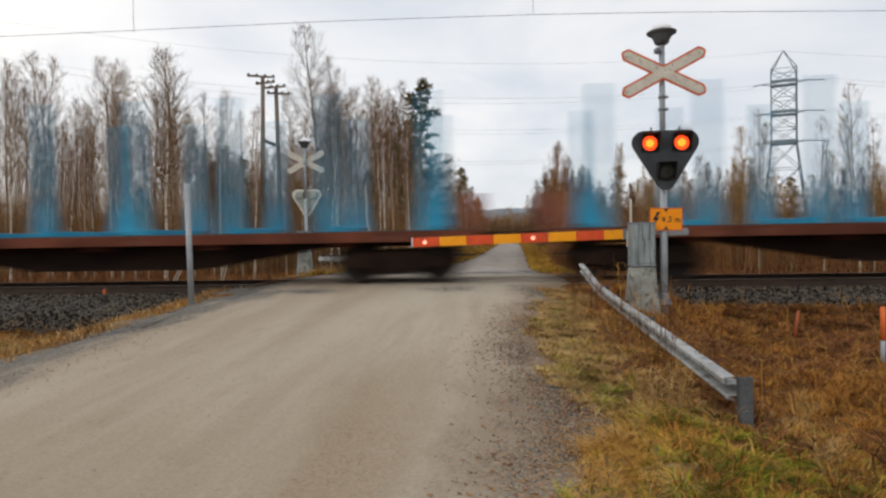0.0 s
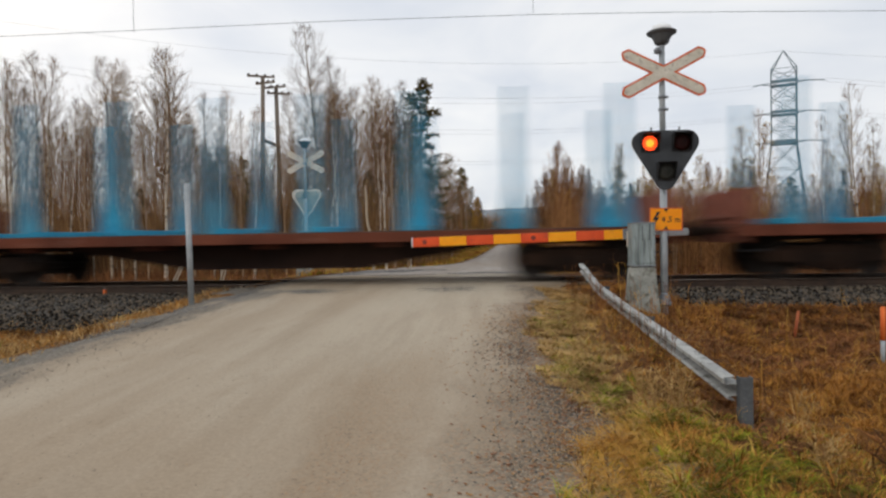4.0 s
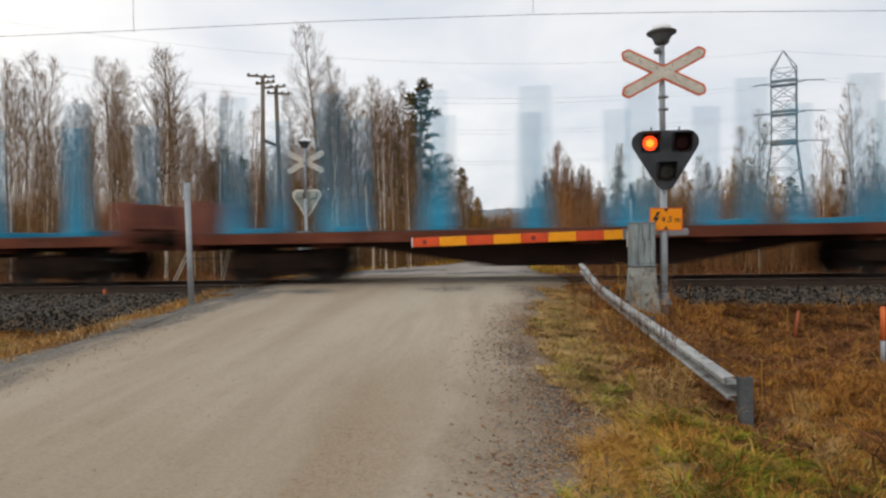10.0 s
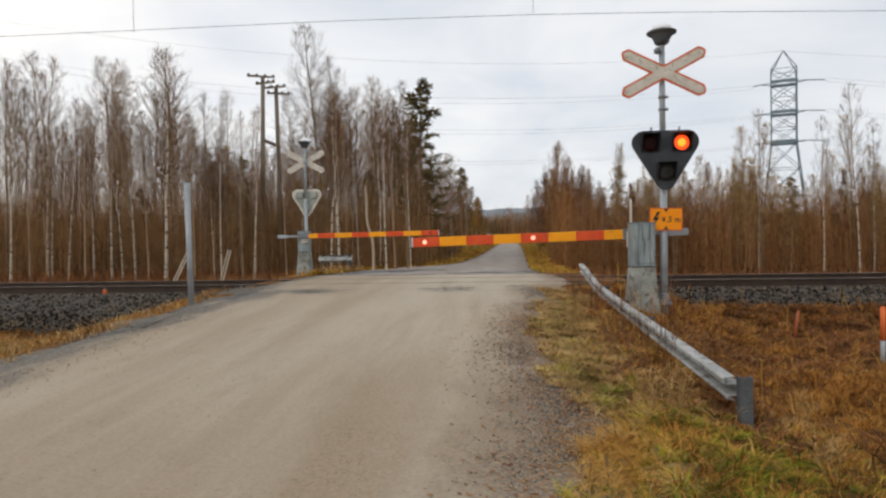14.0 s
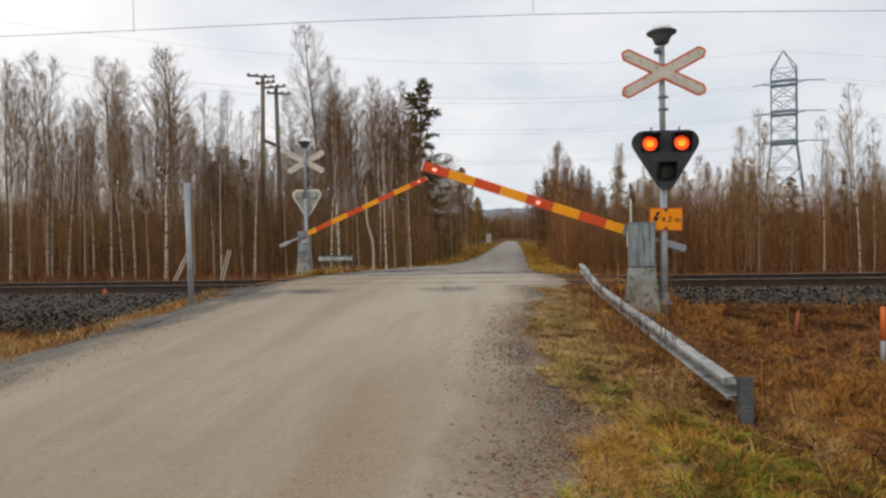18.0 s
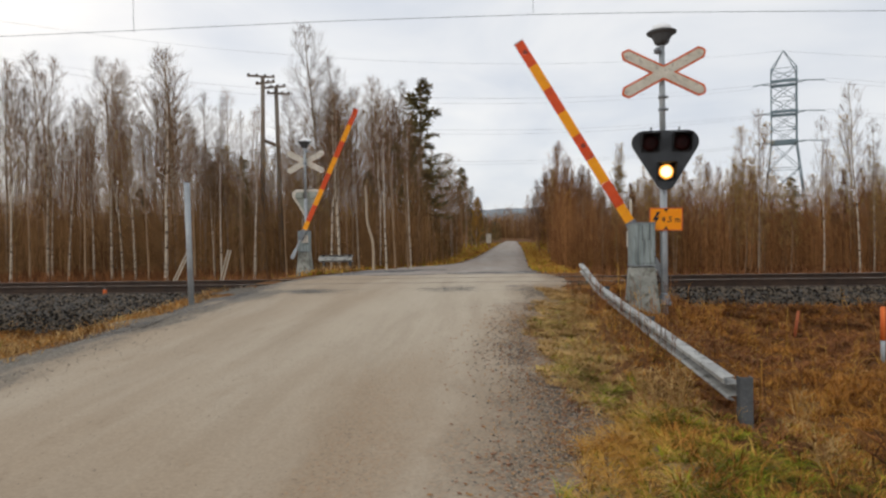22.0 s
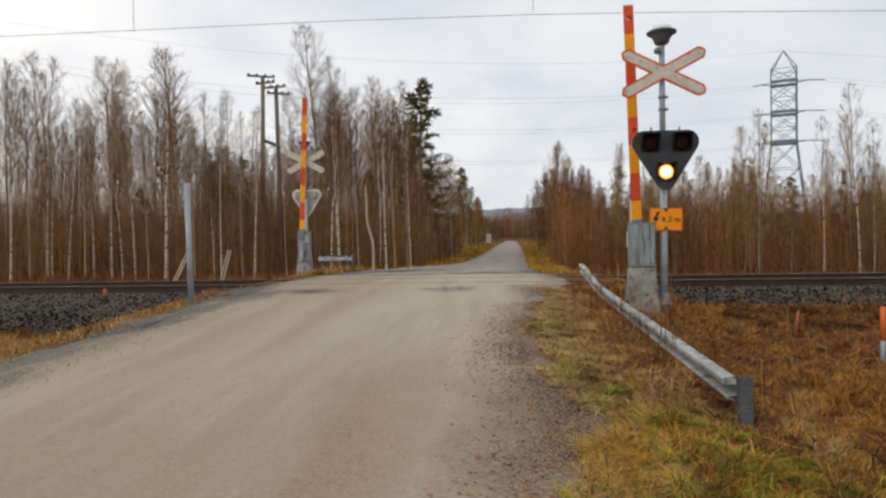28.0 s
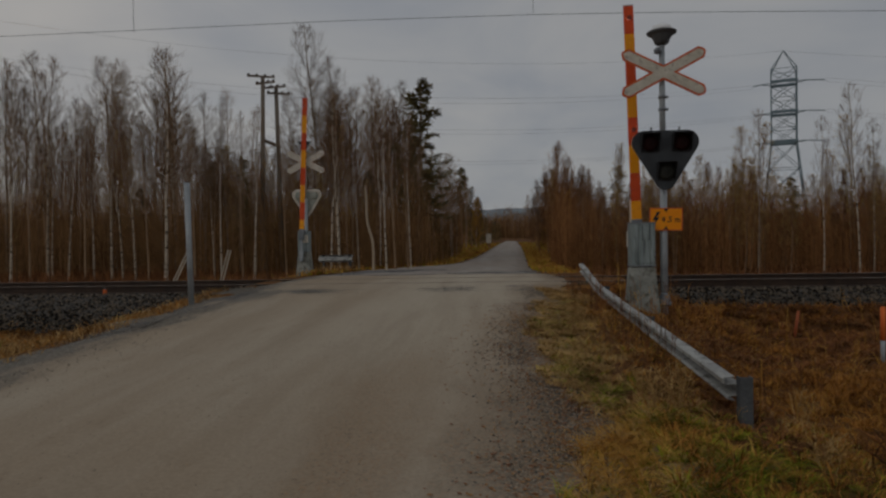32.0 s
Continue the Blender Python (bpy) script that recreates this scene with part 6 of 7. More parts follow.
def blades(n, x, y, hgt, width, r, lean=0.5):
    """Curved, tapering blades of grass; neighbours gather in tufts that lean out from their middle."""
    cell = 0.13
    cx, cy = (np.floor(x / cell) + 0.5) * cell, (np.floor(y / cell) + 0.5) * cell
    jx = 0.05 * np.sin(cx * 91.7 + cy * 47.3)
    jy = 0.05 * np.sin(cx * 37.1 - cy * 83.9)
    size = 0.55 + 0.9 * (0.5 + 0.5 * np.sin(cx * 57.3 + cy * 113.1))
    dx, dy = x - cx, y - cy
    x, y = cx + jx + dx * 0.55, cy + jy + dy * 0.55
    hgt = hgt * size
    rr = along(ROAD_R, y)
    z = np.maximum(height(x, y), np.where((x > rr - 1) & (x < rr + 1) & (y < 13), road_height(x, y), -9)) - 0.01
    w = r.uniform(0, math.tau, n)
    side = np.stack([np.cos(w), np.sin(w), np.zeros(n)], 1) * (width / 2)[:, None]
    a = np.arctan2(dy, dx) + r.normal(0, 0.8, n)
    out = np.stack([np.cos(a), np.sin(a), np.zeros(n)], 1) * (hgt * lean * r.uniform(0.2, 1.6, n))[:, None]
    base = np.stack([x, y, z], 1)
    hgt = np.where(y < 13, 0.8, 1.0) * hgt
    mid = base + out * 0.4 + np.stack([np.zeros(n), np.zeros(n), hgt * 0.6], 1)
    tip = base + out + np.stack([np.zeros(n), np.zeros(n), hgt * r.uniform(0.35, 0.95, n)], 1)
    v = np.stack([base - side, base + side, mid - side * 0.8, mid + side * 0.8, tip], 1).reshape(-1, 3)
    f = np.array([(0, 1, 2), (1, 3, 2), (2, 3, 4)])
    return v, (f[None] + np.arange(n)[:, None, None] * 5).reshape(-1, 3)


def lumps(x, y, s=1.0):
    """A smooth patchy field between 0 and 1."""
    return 0.5 + 0.25 * np.sin(x * 2.1 * s + 1.3 * np.sin(y * 1.7 * s)) + 0.25 * np.sin(y * 2.6 * s + 1.1 * np.sin(x * 3.1 * s + 2))


def verge_material(name, stops, patches=3.2):
    """Grass that differs from tuft to tuft and a little from blade to blade."""
    return surface(name, stops[0], stops[1], patches, 0.85, 0, 0.0, 14, per_object=0.22, islands=True)


M_GRASS_GREEN = verge_material("green_grass", ((0.050, 0.070, 0.006), (0.32, 0.345, 0.024)))
M_GRASS_YELLOW = verge_material("yellow_green_grass", ((0.19, 0.16, 0.014), (0.54, 0.44, 0.045)))
M_GRASS_STRAW = verge_material("straw_grass", ((0.37, 0.15, 0.022), (0.70, 0.41, 0.09)))
M_GRASS_DARK = verge_material("dark_red_brown_weeds", ((0.070, 0.030, 0.013), (0.35, 0.148, 0.056)))
M_GRASS_BROWN = verge_material("dead_brown_grass", ((0.120, 0.046, 0.012), (0.56, 0.25, 0.052)))
M_GRASS_PALE = verge_material("pale_dry_grass", ((0.24, 0.13, 0.044), (0.62, 0.41, 0.17)))


def patch(x, y, *spots):
    """Soft patches given as middle, half widths and strength."""
    out = np.zeros_like(x)
    for cx, cy, rx, ry, k in spots:
        out = np.maximum(out, k * np.exp(-((x - cx) / rx) ** 2 - ((y - cy) / ry) ** 2))
    return out


def litter(x, y):
    """Bare, leaf-strewn and heathery places in the ditch where little grass stands."""
    return patch(x, y, (1.55, 4.75, 0.5, 0.30, 1.0), (2.0, 4.5, 0.35, 0.3, 0.9), (1.9, 5.5, 0.4, 0.6, 0.7), (5.3, 9.4, 1.6, 1.5, 1.0), (6.2, 11.4, 1.8, 0.8, 0.9), (2.6, 4.5, 0.2, 0.3, 0.9), (3.3, 7.4, 0.5, 0.6, 0.5))


def verge(name, material, label, n, seed, xf, yf, prob, hf, wf, lean=0.5):
    r = np.random.default_rng(seed)
    y = yf(r, n)
    x = xf(r, y, n)
    ok = (r.uniform(0, 1, n) < prob(x, y)) & ((x < along(ROAD_L, y) - 0.25) | (x > np.where(y < 13, verge_edge(y) - 0.10, along(ROAD_R, y) + 0.25)))
    ok &= (np.abs(y - TRACK_Y) > np.where((x > 0) & (y < TRACK_Y), 1.62, 2.2))
    x, y = x[ok], y[ok]
    k = len(x)
    v, f = blades(k, x, y, hf(r, x, y, k), wf(r, x, y, k), r, lean)
    tagged(new(name, mesh_of(name, v, f, material)), label, "grass", kind="stuff")


def verge_edge(y):
    """Where the grass begins right of the road."""
    return along(ROAD_R, y) + along(VERGE, y) + 0.09 * np.sin(y * 3.1) + 0.06 * np.sin(y * 7.3 + 1) + 0.03 * np.sin(y * 17.0)


def right_x(r, y, n):
    return verge_edge(y) - 0.12 + (0.9 * y + 2.3) * r.uniform(0, 1, n) ** 1.25


def near_y(r, n):
    return 1.4 + 11.3 * r.uniform(0, 1, n) ** 1.7


def green_field(x, y):
    """Where the grass is still green: a strip along the gravel and lush patches in front of the guard rail."""
    d = x - verge_edge(y) + 0.25 * (lumps(x, y, 2.2) - 0.5)
    strip = 0.75 * np.exp(-((d - 0.30) / 0.26) ** 2) * (y < 10.5) * (y > 4.2)
    lush = patch(x, y, (1.05, 4.40, 0.30, 0.30, 1.0), (1.45, 3.70, 0.60, 0.35, 1.0), (2.30, 3.65, 0.70, 0.42, 1.0), (2.95, 4.05, 0.5, 0.4, 0.8), (1.20, 3.05, 0.7, 0.3, 0.9), (0.78, 5.35, 0.14, 0.30, 1.0), (0.95, 5.0, 0.2, 0.3, 0.9),
                 (0.60, 6.35, 0.14, 0.22, 1.0), (0.80, 8.6, 0.16, 0.9, 0.9), (2.9, 4.6, 0.5, 0.3, 0.5), (1.75, 6.3, 0.3, 0.5, 0.4))
    return np.clip(np.maximum(strip * (0.2 + 1.1 * lumps(x, y, 1.9)), lush * (0.55 + 0.7 * lumps(x, y, 2.4))), 0, 1) * (1 - 0.85 * litter(x, y))


verge("green_grass", M_GRASS_GREEN, "patches of short green grass along the verge", 190000, 21, right_x, near_y, green_field,
      lambda r, x, y, k: r.uniform(0.03, 0.10, k) * (0.6 + 0.6 * lumps(x, y)), lambda r, x, y, k: r.uniform(0.004, 0.009, k), 1.4)
verge("yellow_green_grass", M_GRASS_YELLOW, "patches of yellowing grass in the verge", 90000, 33, right_x, near_y, lambda x, y: green_field(x, y) * np.clip(1.6 * lumps(x + 2, y + 1, 1.9) - 0.5, 0, 1),
      lambda r, x, y, k: r.uniform(0.04, 0.11, k), lambda r, x, y, k: r.uniform(0.004, 0.008, k), 1.6)
verge("straw_grass", M_GRASS_STRAW, "bent straw-coloured autumn grass on the verge", 52000, 22, right_x, near_y,
      lambda x, y: np.clip(0.12 + 0.75 * lumps(x + 3, y, 0.9) - 0.9 * green_field(x, y), 0.04, 1) * np.clip((x - verge_edge(y) + 0.1) / 0.6, 0.03, 1) * (1 - 0.85 * litter(x, y)),
      lambda r, x, y, k: r.uniform(0.05, 0.15, k) * (0.5 + 0.8 * lumps(x, y, 0.8)), lambda r, x, y, k: r.uniform(0.003, 0.007, k), 1.0)
verge("dead_brown_grass", M_GRASS_BROWN, "dead brown grass and weeds in the ditch", 230000, 23, right_x, near_y,
      lambda x, y: np.clip((x - verge_edge(y) - 0.3) / 0.8, 0.02, 1) * np.clip(1.05 - 1.1 * green_field(x, y), 0.04, 1) * np.clip(1.5 - 1.3 * lumps(x + 5, y + 2, 0.55), 0.25, 1) * (1 - 0.9 * litter(x, y)),
      lambda r, x, y, k: r.uniform(0.04, 0.15, k) * (0.35 + 1.6 * lumps(x + 1, y, 0.8) ** 2), lambda r, x, y, k: r.uniform(0.004, 0.009, k), 0.9)
verge("dark_weeds", M_GRASS_DARK, "dark red-brown withered weeds and heather in the ditch", 300000, 30, right_x, near_y,
      lambda x, y: np.maximum(litter(x, y), 0.35 * np.clip((x - verge_edge(y) - 1.0) / 0.8, 0.0, 1) * np.clip(2.2 * lumps(x + 5, y + 2, 0.55) - 0.75, 0.05, 1) * np.clip(1.1 - green_field(x, y), 0.05, 1)),
      lambda r, x, y, k: r.uniform(0.02, 0.10, k), lambda r, x, y, k: r.uniform(0.005, 0.011, k), 1.0)
verge("withered_heather", M_GRASS_DARK, "low dark withered heather along the foot of the ballast", 80000, 38, lambda r, y, n: verge_edge(y) + 0.9 + 9.0 * r.uniform(0, 1, n), lambda r, n: 7.5 + 5.1 * r.uniform(0, 1, n) ** 0.7,
      lambda x, y: np.clip(0.25 + 0.9 * lumps(x, y + 1, 0.9) + 0.4 * np.clip((y - 11.4) / 0.6, 0, 1) + 0.5 * litter(x, y), 0, 1), lambda r, x, y, k: r.uniform(0.04, 0.15, k) * (0.5 + 0.8 * lumps(x, y, 1.3)), lambda r, x, y, k: r.uniform(0.006, 0.013, k), 0.9)
verge("brown_bank_grass", M_GRASS_BROWN, "dead brown grass at the foot of the ballast", 60000, 39, lambda r, y, n: verge_edge(y) + 0.5 + 9.0 * r.uniform(0, 1, n), lambda r, n: 8.5 + 4.2 * r.uniform(0, 1, n) ** 0.6,
      lambda x, y: np.clip(1.2 * lumps(x + 3, y, 1.1) - 0.2, 0, 1) * (1 - 0.8 * litter(x, y)), lambda r, x, y, k: r.uniform(0.05, 0.20, k) * (0.4 + 0.9 * lumps(x, y, 1.7)), lambda r, x, y, k: r.uniform(0.005, 0.010, k), 0.8)
verge("bent_straw_grass", M_GRASS_STRAW, "long straw-yellow grass laid over by the rain", 34000, 29, lambda r, y, n: verge_edge(y) - 0.05 + 2.6 * r.uniform(0, 1, n) ** 1.6, lambda r, n: r.uniform(1.6, 4.7, n),
      lambda x, y: np.clip(patch(x, y, (0.70, 3.85, 0.26, 0.34, 1.0), (2.25, 4.9, 0.35, 0.4, 0.8), (0.7, 3.3, 0.35, 0.2, 0.5)) + 0.5 * np.clip(1.5 * lumps(x + 0.7, y + 0.4, 1.8) - 0.75, 0.02, 1), 0, 1), lambda r, x, y, k: r.uniform(0.06, 0.13, k), lambda r, x, y, k: r.uniform(0.003, 0.006, k), 2.4)
verge("short_turf", M_GRASS_GREEN, "low dense turf at the edge of the road", 120000, 32, lambda r, y, n: verge_edge(y) - 0.05 + 2.9 * r.uniform(0, 1, n) ** 1.2, lambda r, n: 1.5 + 3.7 * r.uniform(0, 1, n) ** 1.2,
      lambda x, y: np.clip(0.12 + 1.1 * green_field(x, y), 0, 1) * np.clip((5.6 - y) / 0.8, 0, 1) * np.clip((x - verge_edge(y) + 0.05) / 0.3, 0.05, 1) * (1 - 0.8 * litter(x, y)), lambda r, x, y, k: r.uniform(0.02, 0.065, k), lambda r, x, y, k: r.uniform(0.004, 0.009, k), 1.8)


verge("pale_dry_grass", M_GRASS_PALE, "pale withered grass in the ditch", 60000, 35, right_x, near_y,
      lambda x, y: np.clip(patch(x, y, (1.20, 6.2, 0.26, 0.7, 0.9), (1.30, 8.2, 0.30, 1.3, 1.0), (1.9, 8.6, 0.5, 1.0, 0.7), (2.9, 8.6, 0.8, 0.9, 0.6), (2.4, 4.9, 0.4, 0.4, 0.7), (4.6, 7.2, 0.8, 0.7, 0.5)) * (0.3 + 1.1 * lumps(x, y, 1.6)), 0, 1),
      lambda r, x, y, k: r.uniform(0.05, 0.16, k), lambda r, x, y, k: r.uniform(0.004, 0.008, k), 1.0)


verge("dry_fringe", M_GRASS_PALE, "pale dry grass fringing the gravel", 60000, 36, lambda r, y, n: verge_edge(y) - 0.09 + 0.75 * r.uniform(0, 1, n), lambda r, n: r.uniform(2.4, 12.0, n),
      lambda x, y: np.clip(0.25 + 0.9 * lumps(x + 1, y, 2.3) - 0.5 * np.clip((6 - y) / 2, 0, 1), 0, 1), lambda r, x, y, k: r.uniform(0.03, 0.10, k), lambda r, x, y, k: r.uniform(0.004, 0.009, k), 1.5)
verge("orange_grass", M_GRASS_STRAW, "orange-tinged grass beyond the guard rail", 60000, 37, right_x, near_y,
      lambda x, y: np.clip(patch(x, y, (3.0, 9.6, 0.9, 1.0, 0.7), (2.9, 5.9, 0.8, 0.8, 1.0), (3.9, 7.0, 0.7, 0.7, 0.8), (5.8, 7.4, 0.5, 0.5, 0.5)) * (0.2 + 1.2 * lumps(x + 2, y, 1.3)), 0, 1),
      lambda r, x, y, k: r.uniform(0.04, 0.12, k), lambda r, x, y, k: r.uniform(0.004, 0.009, k), 1.2)


def left_x(r, y, n):
    return along(ROAD_L, y) - 0.3 - 10 * r.uniform(0, 1, n)


verge("pale_dry_grass", M_GRASS_PALE, "pale dry grass between the road and the track", 42000, 24, left_x, lambda r, n: r.uniform(3.5, 12.4, n),
      lambda x, y: 0.3 + 0.6 * lumps(x, y), lambda r, x, y, k: r.uniform(0.08, 0.22, k), lambda r, x, y, k: r.uniform(0.005, 0.011, k), 0.7)
verge("dead_brown_grass", M_GRASS_BROWN, "dead brown grass below the ballast", 34000, 25, left_x, lambda r, n: r.uniform(6.0, 12.4, n),
      lambda x, y: np.clip((y - 6) / 4, 0.1, 1), lambda r, x, y, k: r.uniform(0.05, 0.18, k), lambda r, x, y, k: r.uniform(0.005, 0.011, k), 0.7)


verge("green_tufts", M_GRASS_GREEN, "green tufts in the dry grass by the track", 30000, 34, left_x, lambda r, n: r.uniform(6.0, 12.0, n),
      lambda x, y: patch(x, y, (-6.65, 8.6, 0.3, 0.4, 1.0), (-6.6, 10.2, 0.3, 0.4, 0.5), (-8.6, 9.6, 0.5, 0.4, 0.6)), lambda r, x, y, k: r.uniform(0.08, 0.20, k), lambda r, x, y, k: r.uniform(0.006, 0.012, k), 0.9)


verge("pale_dry_grass", M_GRASS_PALE, "pale dry tufts round the far barrier and guard rail", 16000, 40, lambda r, y, n: r.uniform(-9.5, -3.6, n), lambda r, n: r.uniform(18.5, 24.6, n),
      lambda x, y: np.clip(1.5 * lumps(x, y, 1.4) - 0.55, 0, 1) * (x < along(ROAD_L, y) - 0.15), lambda r, x, y, k: r.uniform(0.10, 0.34, k), lambda r, x, y, k: r.uniform(0.009, 0.018, k), 0.7)


def far_x(r, y, n):
    return np.where(r.uniform(0, 1, n) < 0.5, along(ROAD_L, y) - 0.2 - 9 * r.uniform(0, 1, n) ** 1.6, along(ROAD_R, y) + 0.2 + 9 * r.uniform(0, 1, n) ** 1.6)


verge("yellow_green_grass", M_GRASS_YELLOW, "yellow-green grass beside the far road", 40000, 26, far_x, lambda r, n: 18.5 + 120 * r.uniform(0, 1, n) ** 1.7,
      lambda x, y: 0.5 + 0.5 * lumps(x, y, 0.5), lambda r, x, y, k: r.uniform(0.06, 0.17, k), lambda r, x, y, k: 0.012 + 0.0007 * y, 0.8)
verge("dead_brown_grass", M_GRASS_BROWN, "dead brown grass beside the far road", 36000, 41, far_x, lambda r, n: 18.5 + 110 * r.uniform(0, 1, n) ** 1.6,
      lambda x, y: 0.25 + 0.75 * lumps(x + 2, y + 5, 0.7), lambda r, x, y, k: r.uniform(0.07, 0.26, k), lambda r, x, y, k: 0.011 + 0.0006 * y, 0.7)
verge("straw_grass", M_GRASS_STRAW, "straw grass beside the far road", 14000, 27, far_x, lambda r, n: 17 + 50 * r.uniform(0, 1, n) ** 1.4,
      lambda x, y: 0.3 + 0.6 * lumps(x + 4, y, 0.5), lambda r, x, y, k: r.uniform(0.08, 0.24, k), lambda r, x, y, k: 0.012 + 0.0006 * y, 0.6)
verge("dead_brown_grass", M_GRASS_DARK, "dark withered grass at the edge of the woods", 46000, 28,
      lambda r, y, n: r.uniform(-0.95, 0.85, n) * y, lambda r, n: r.uniform(16.8, 30, n), lambda x, y: 0.9 * ((x < along(ROAD_L, y) - 1.8) | (x > along(ROAD_R, y) + 1.7)),
      lambda r, x, y, k: r.uniform(0.15, 0.55, k), lambda r, x, y, k: r.uniform(0.012, 0.028, k), 0.5)


def dead_shrub(x, y, h, seed):
    """A withered dark plant of many thin stems."""
    r = np.random.default_rng(seed)
    n = 70
    a = np.stack([r.normal(0, 0.04, n), r.normal(0, 0.04, n), np.zeros(n)], 1)
    b = a + np.stack([r.normal(0, 0.4, n) * h, r.normal(0, 0.4, n) * h, r.uniform(0.5, 1.0, n) * h], 1)
    pieces = [sticks(a, b, np.full(n, 0.006), np.full(n, 0.003))]
    for k in range(8):
        c = a + (b - a) * r.uniform(0.3, 1.0, n)[:, None]
        pieces.append(sticks(c, c + r.normal(0, 0.05, (n, 3)), np.full(n, 0.007), np.full(n, 0.003)))
    v, f = joined(pieces)
    ob = new("withered_plant", mesh_of("withered_plant", v, f, M_GRASS_DARK))
    place(ob, pose(x, y, float(height(x, y)) - 0.02))
    tagged(ob, "withered dark brown plant in the verge grass", "plant", "withered plants")


dead_shrub(2.72, 4.45, 0.30, 1)
dead_shrub(2.95, 4.6, 0.28, 2)
dead_shrub(2.85, 4.25, 0.20, 3)


def tall_stems():
    """Single dry stalks standing over the grass."""
    r = np.random.default_rng(31)
    n = 170
    y = 3.2 + 9 * r.uniform(0, 1, n)
    x = along(ROAD_R, y) + 1.3 + 7 * r.uniform(0, 1, n)
    z = height(x, y)
    h = r.uniform(0.2, 0.55, n)
    a = np.stack([x, y, z], 1)
    b = a + np.stack([r.normal(0, 0.22, n) * h, r.normal(0, 0.22, n) * h, h], 1)
    pieces = [sticks(a, b, np.full(n, 0.0035), np.full(n, 0.002))]
    for k in range(4):
        c = a + (b - a) * r.uniform(0.4, 0.95, n)[:, None]
        e = c + np.stack([r.normal(0, 0.05, n), r.normal(0, 0.05, n), r.uniform(0.02, 0.10, n)], 1)
        pieces.append(sticks(c, e, np.full(n, 0.003), np.full(n, 0.0015)))
    v, f = joined(pieces)
    tagged(new("dry_stems", mesh_of("dry_stems", v, f, M_GRASS_STRAW)), "dry stalks of weeds standing in the ditch", "weeds", kind="stuff")


tall_stems()


def seed_plant(x, y, h, seed):
    """A pale dry branching weed with small seed heads."""
    r = np.random.default_rng(seed)
    n = 12
    a = np.stack([r.normal(0, 0.03, n), r.normal(0, 0.03, n), np.zeros(n)], 1)
    b = a + np.stack([r.normal(0, 0.22, n) * h, r.normal(0, 0.22, n) * h, r.uniform(0.5, 1.0, n) * h], 1)
    pieces = [sticks(a, b, np.full(n, 0.0030), np.full(n, 0.0018))]
    for k in range(5):
        c = a + (b - a) * r.uniform(0.45, 1.0, n)[:, None]
        e = c + np.stack([r.normal(0, 0.035, n), r.normal(0, 0.035, n), r.uniform(0.01, 0.05, n)], 1)
        pieces.append(sticks(c, e, np.full(n, 0.0018), np.full(n, 0.0045)))
    v, f = joined(pieces)
    ob = new("dry_weed", mesh_of("dry_weed", v, f, M_GRASS_PALE))
    place(ob, pose(x, y, float(height(x, y)) - 0.02))
    tagged(ob, "pale dry branching weed with small seed heads in the verge", "weed", "dry weeds")


for k, (x, y, h) in enumerate(((1.12, 4.60, 0.30), (1.20, 4.48, 0.24), (1.05, 4.75, 0.32), (1.28, 4.62, 0.34), (0.96, 8.1, 0.30), (1.05, 8.6, 0.34), (2.42, 5.3, 0.42), (1.95, 4.0, 0.22))):
    seed_plant(x, y, h, 80 + k)


def dead_trunk(x, y):
    """A pale broken trunk, bent above its foot."""
    t = thing("dead_trunk", "pale barkless broken trunk at the edge of the wood", "tree trunk", pose(x, y, float(height(x, y)) - 0.05))
    line = np.array([(0.10, 0, 0), (0.12, 0, 0.7), (0.08, 0, 1.3), (-0.10, 0.02, 1.9), (-0.14, 0.02, 2.3), (-0.13, 0, 2.8), (-0.16, 0, 3.3)])
    ob = new("trunk", trunk_mesh("trunk", line, 0.062, 0.042, M_DEADWOOD))
    ob.parent = t
    bm = bmesh.new()
    for k in range(5):
        w = k * 1.26
        tube(bm, (-0.16 + 0.022 * math.cos(w), 0.022 * math.sin(w), 3.27), (-0.17 + 0.03 * math.cos(w), 0.03 * math.sin(w), 3.37 + 0.06 * (k % 3)), 0.018, 0.004, 5)
    part("splintered_top", bm, M_DEADWOOD, t)


M_DEADWOOD = surface("pale_dead_wood", (0.30, 0.225, 0.15), (0.52, 0.42, 0.31), 3, 0.9, 0, 0.3, 40, stretch=(1, 1, 0.1))
dead_trunk(-5.0, 24.3)


def rail_weeds():
    """Thin dark stalks that stand before and behind the guard rail."""
    r = np.random.default_rng(61)
    n = 95
    y = r.uniform(4.9, 11.0, n)
    x = np.where(r.uniform(0, 1, n) < 0.6, r.uniform(1.15, 1.55, n), r.uniform(1.8, 2.5, n))
    h = r.uniform(0.28, 0.72, n)
    a = np.stack([x, y, height(x, y)], 1)
    b = a + np.stack([r.normal(0, 0.07, n) * h, r.normal(0, 0.07, n) * h, h], 1)
    pieces = [sticks(a, b, np.full(n, 0.0035), np.full(n, 0.002))]
    for k in range(5):
        c = a + (b - a) * r.uniform(0.5, 1.0, n)[:, None]
        pieces.append(sticks(c, c + np.stack([r.normal(0, 0.03, n), r.normal(0, 0.03, n), r.uniform(0.01, 0.06, n)], 1), np.full(n, 0.003), np.full(n, 0.0015)))
    v, f = joined(pieces)
    tagged(new("rail_weeds", mesh_of("rail_weeds", v, f, M_GRASS_DARK)), "thin dark weed stalks beside the guard rail", "weeds", kind="stuff")


rail_weeds()
M_GRAVEL = surface("loose_road_gravel", (0.11, 0.108, 0.105), (0.42, 0.34, 0.255), 0.9, 0.9, 0, 0.2, 40, per_object=0.7, islands=True)
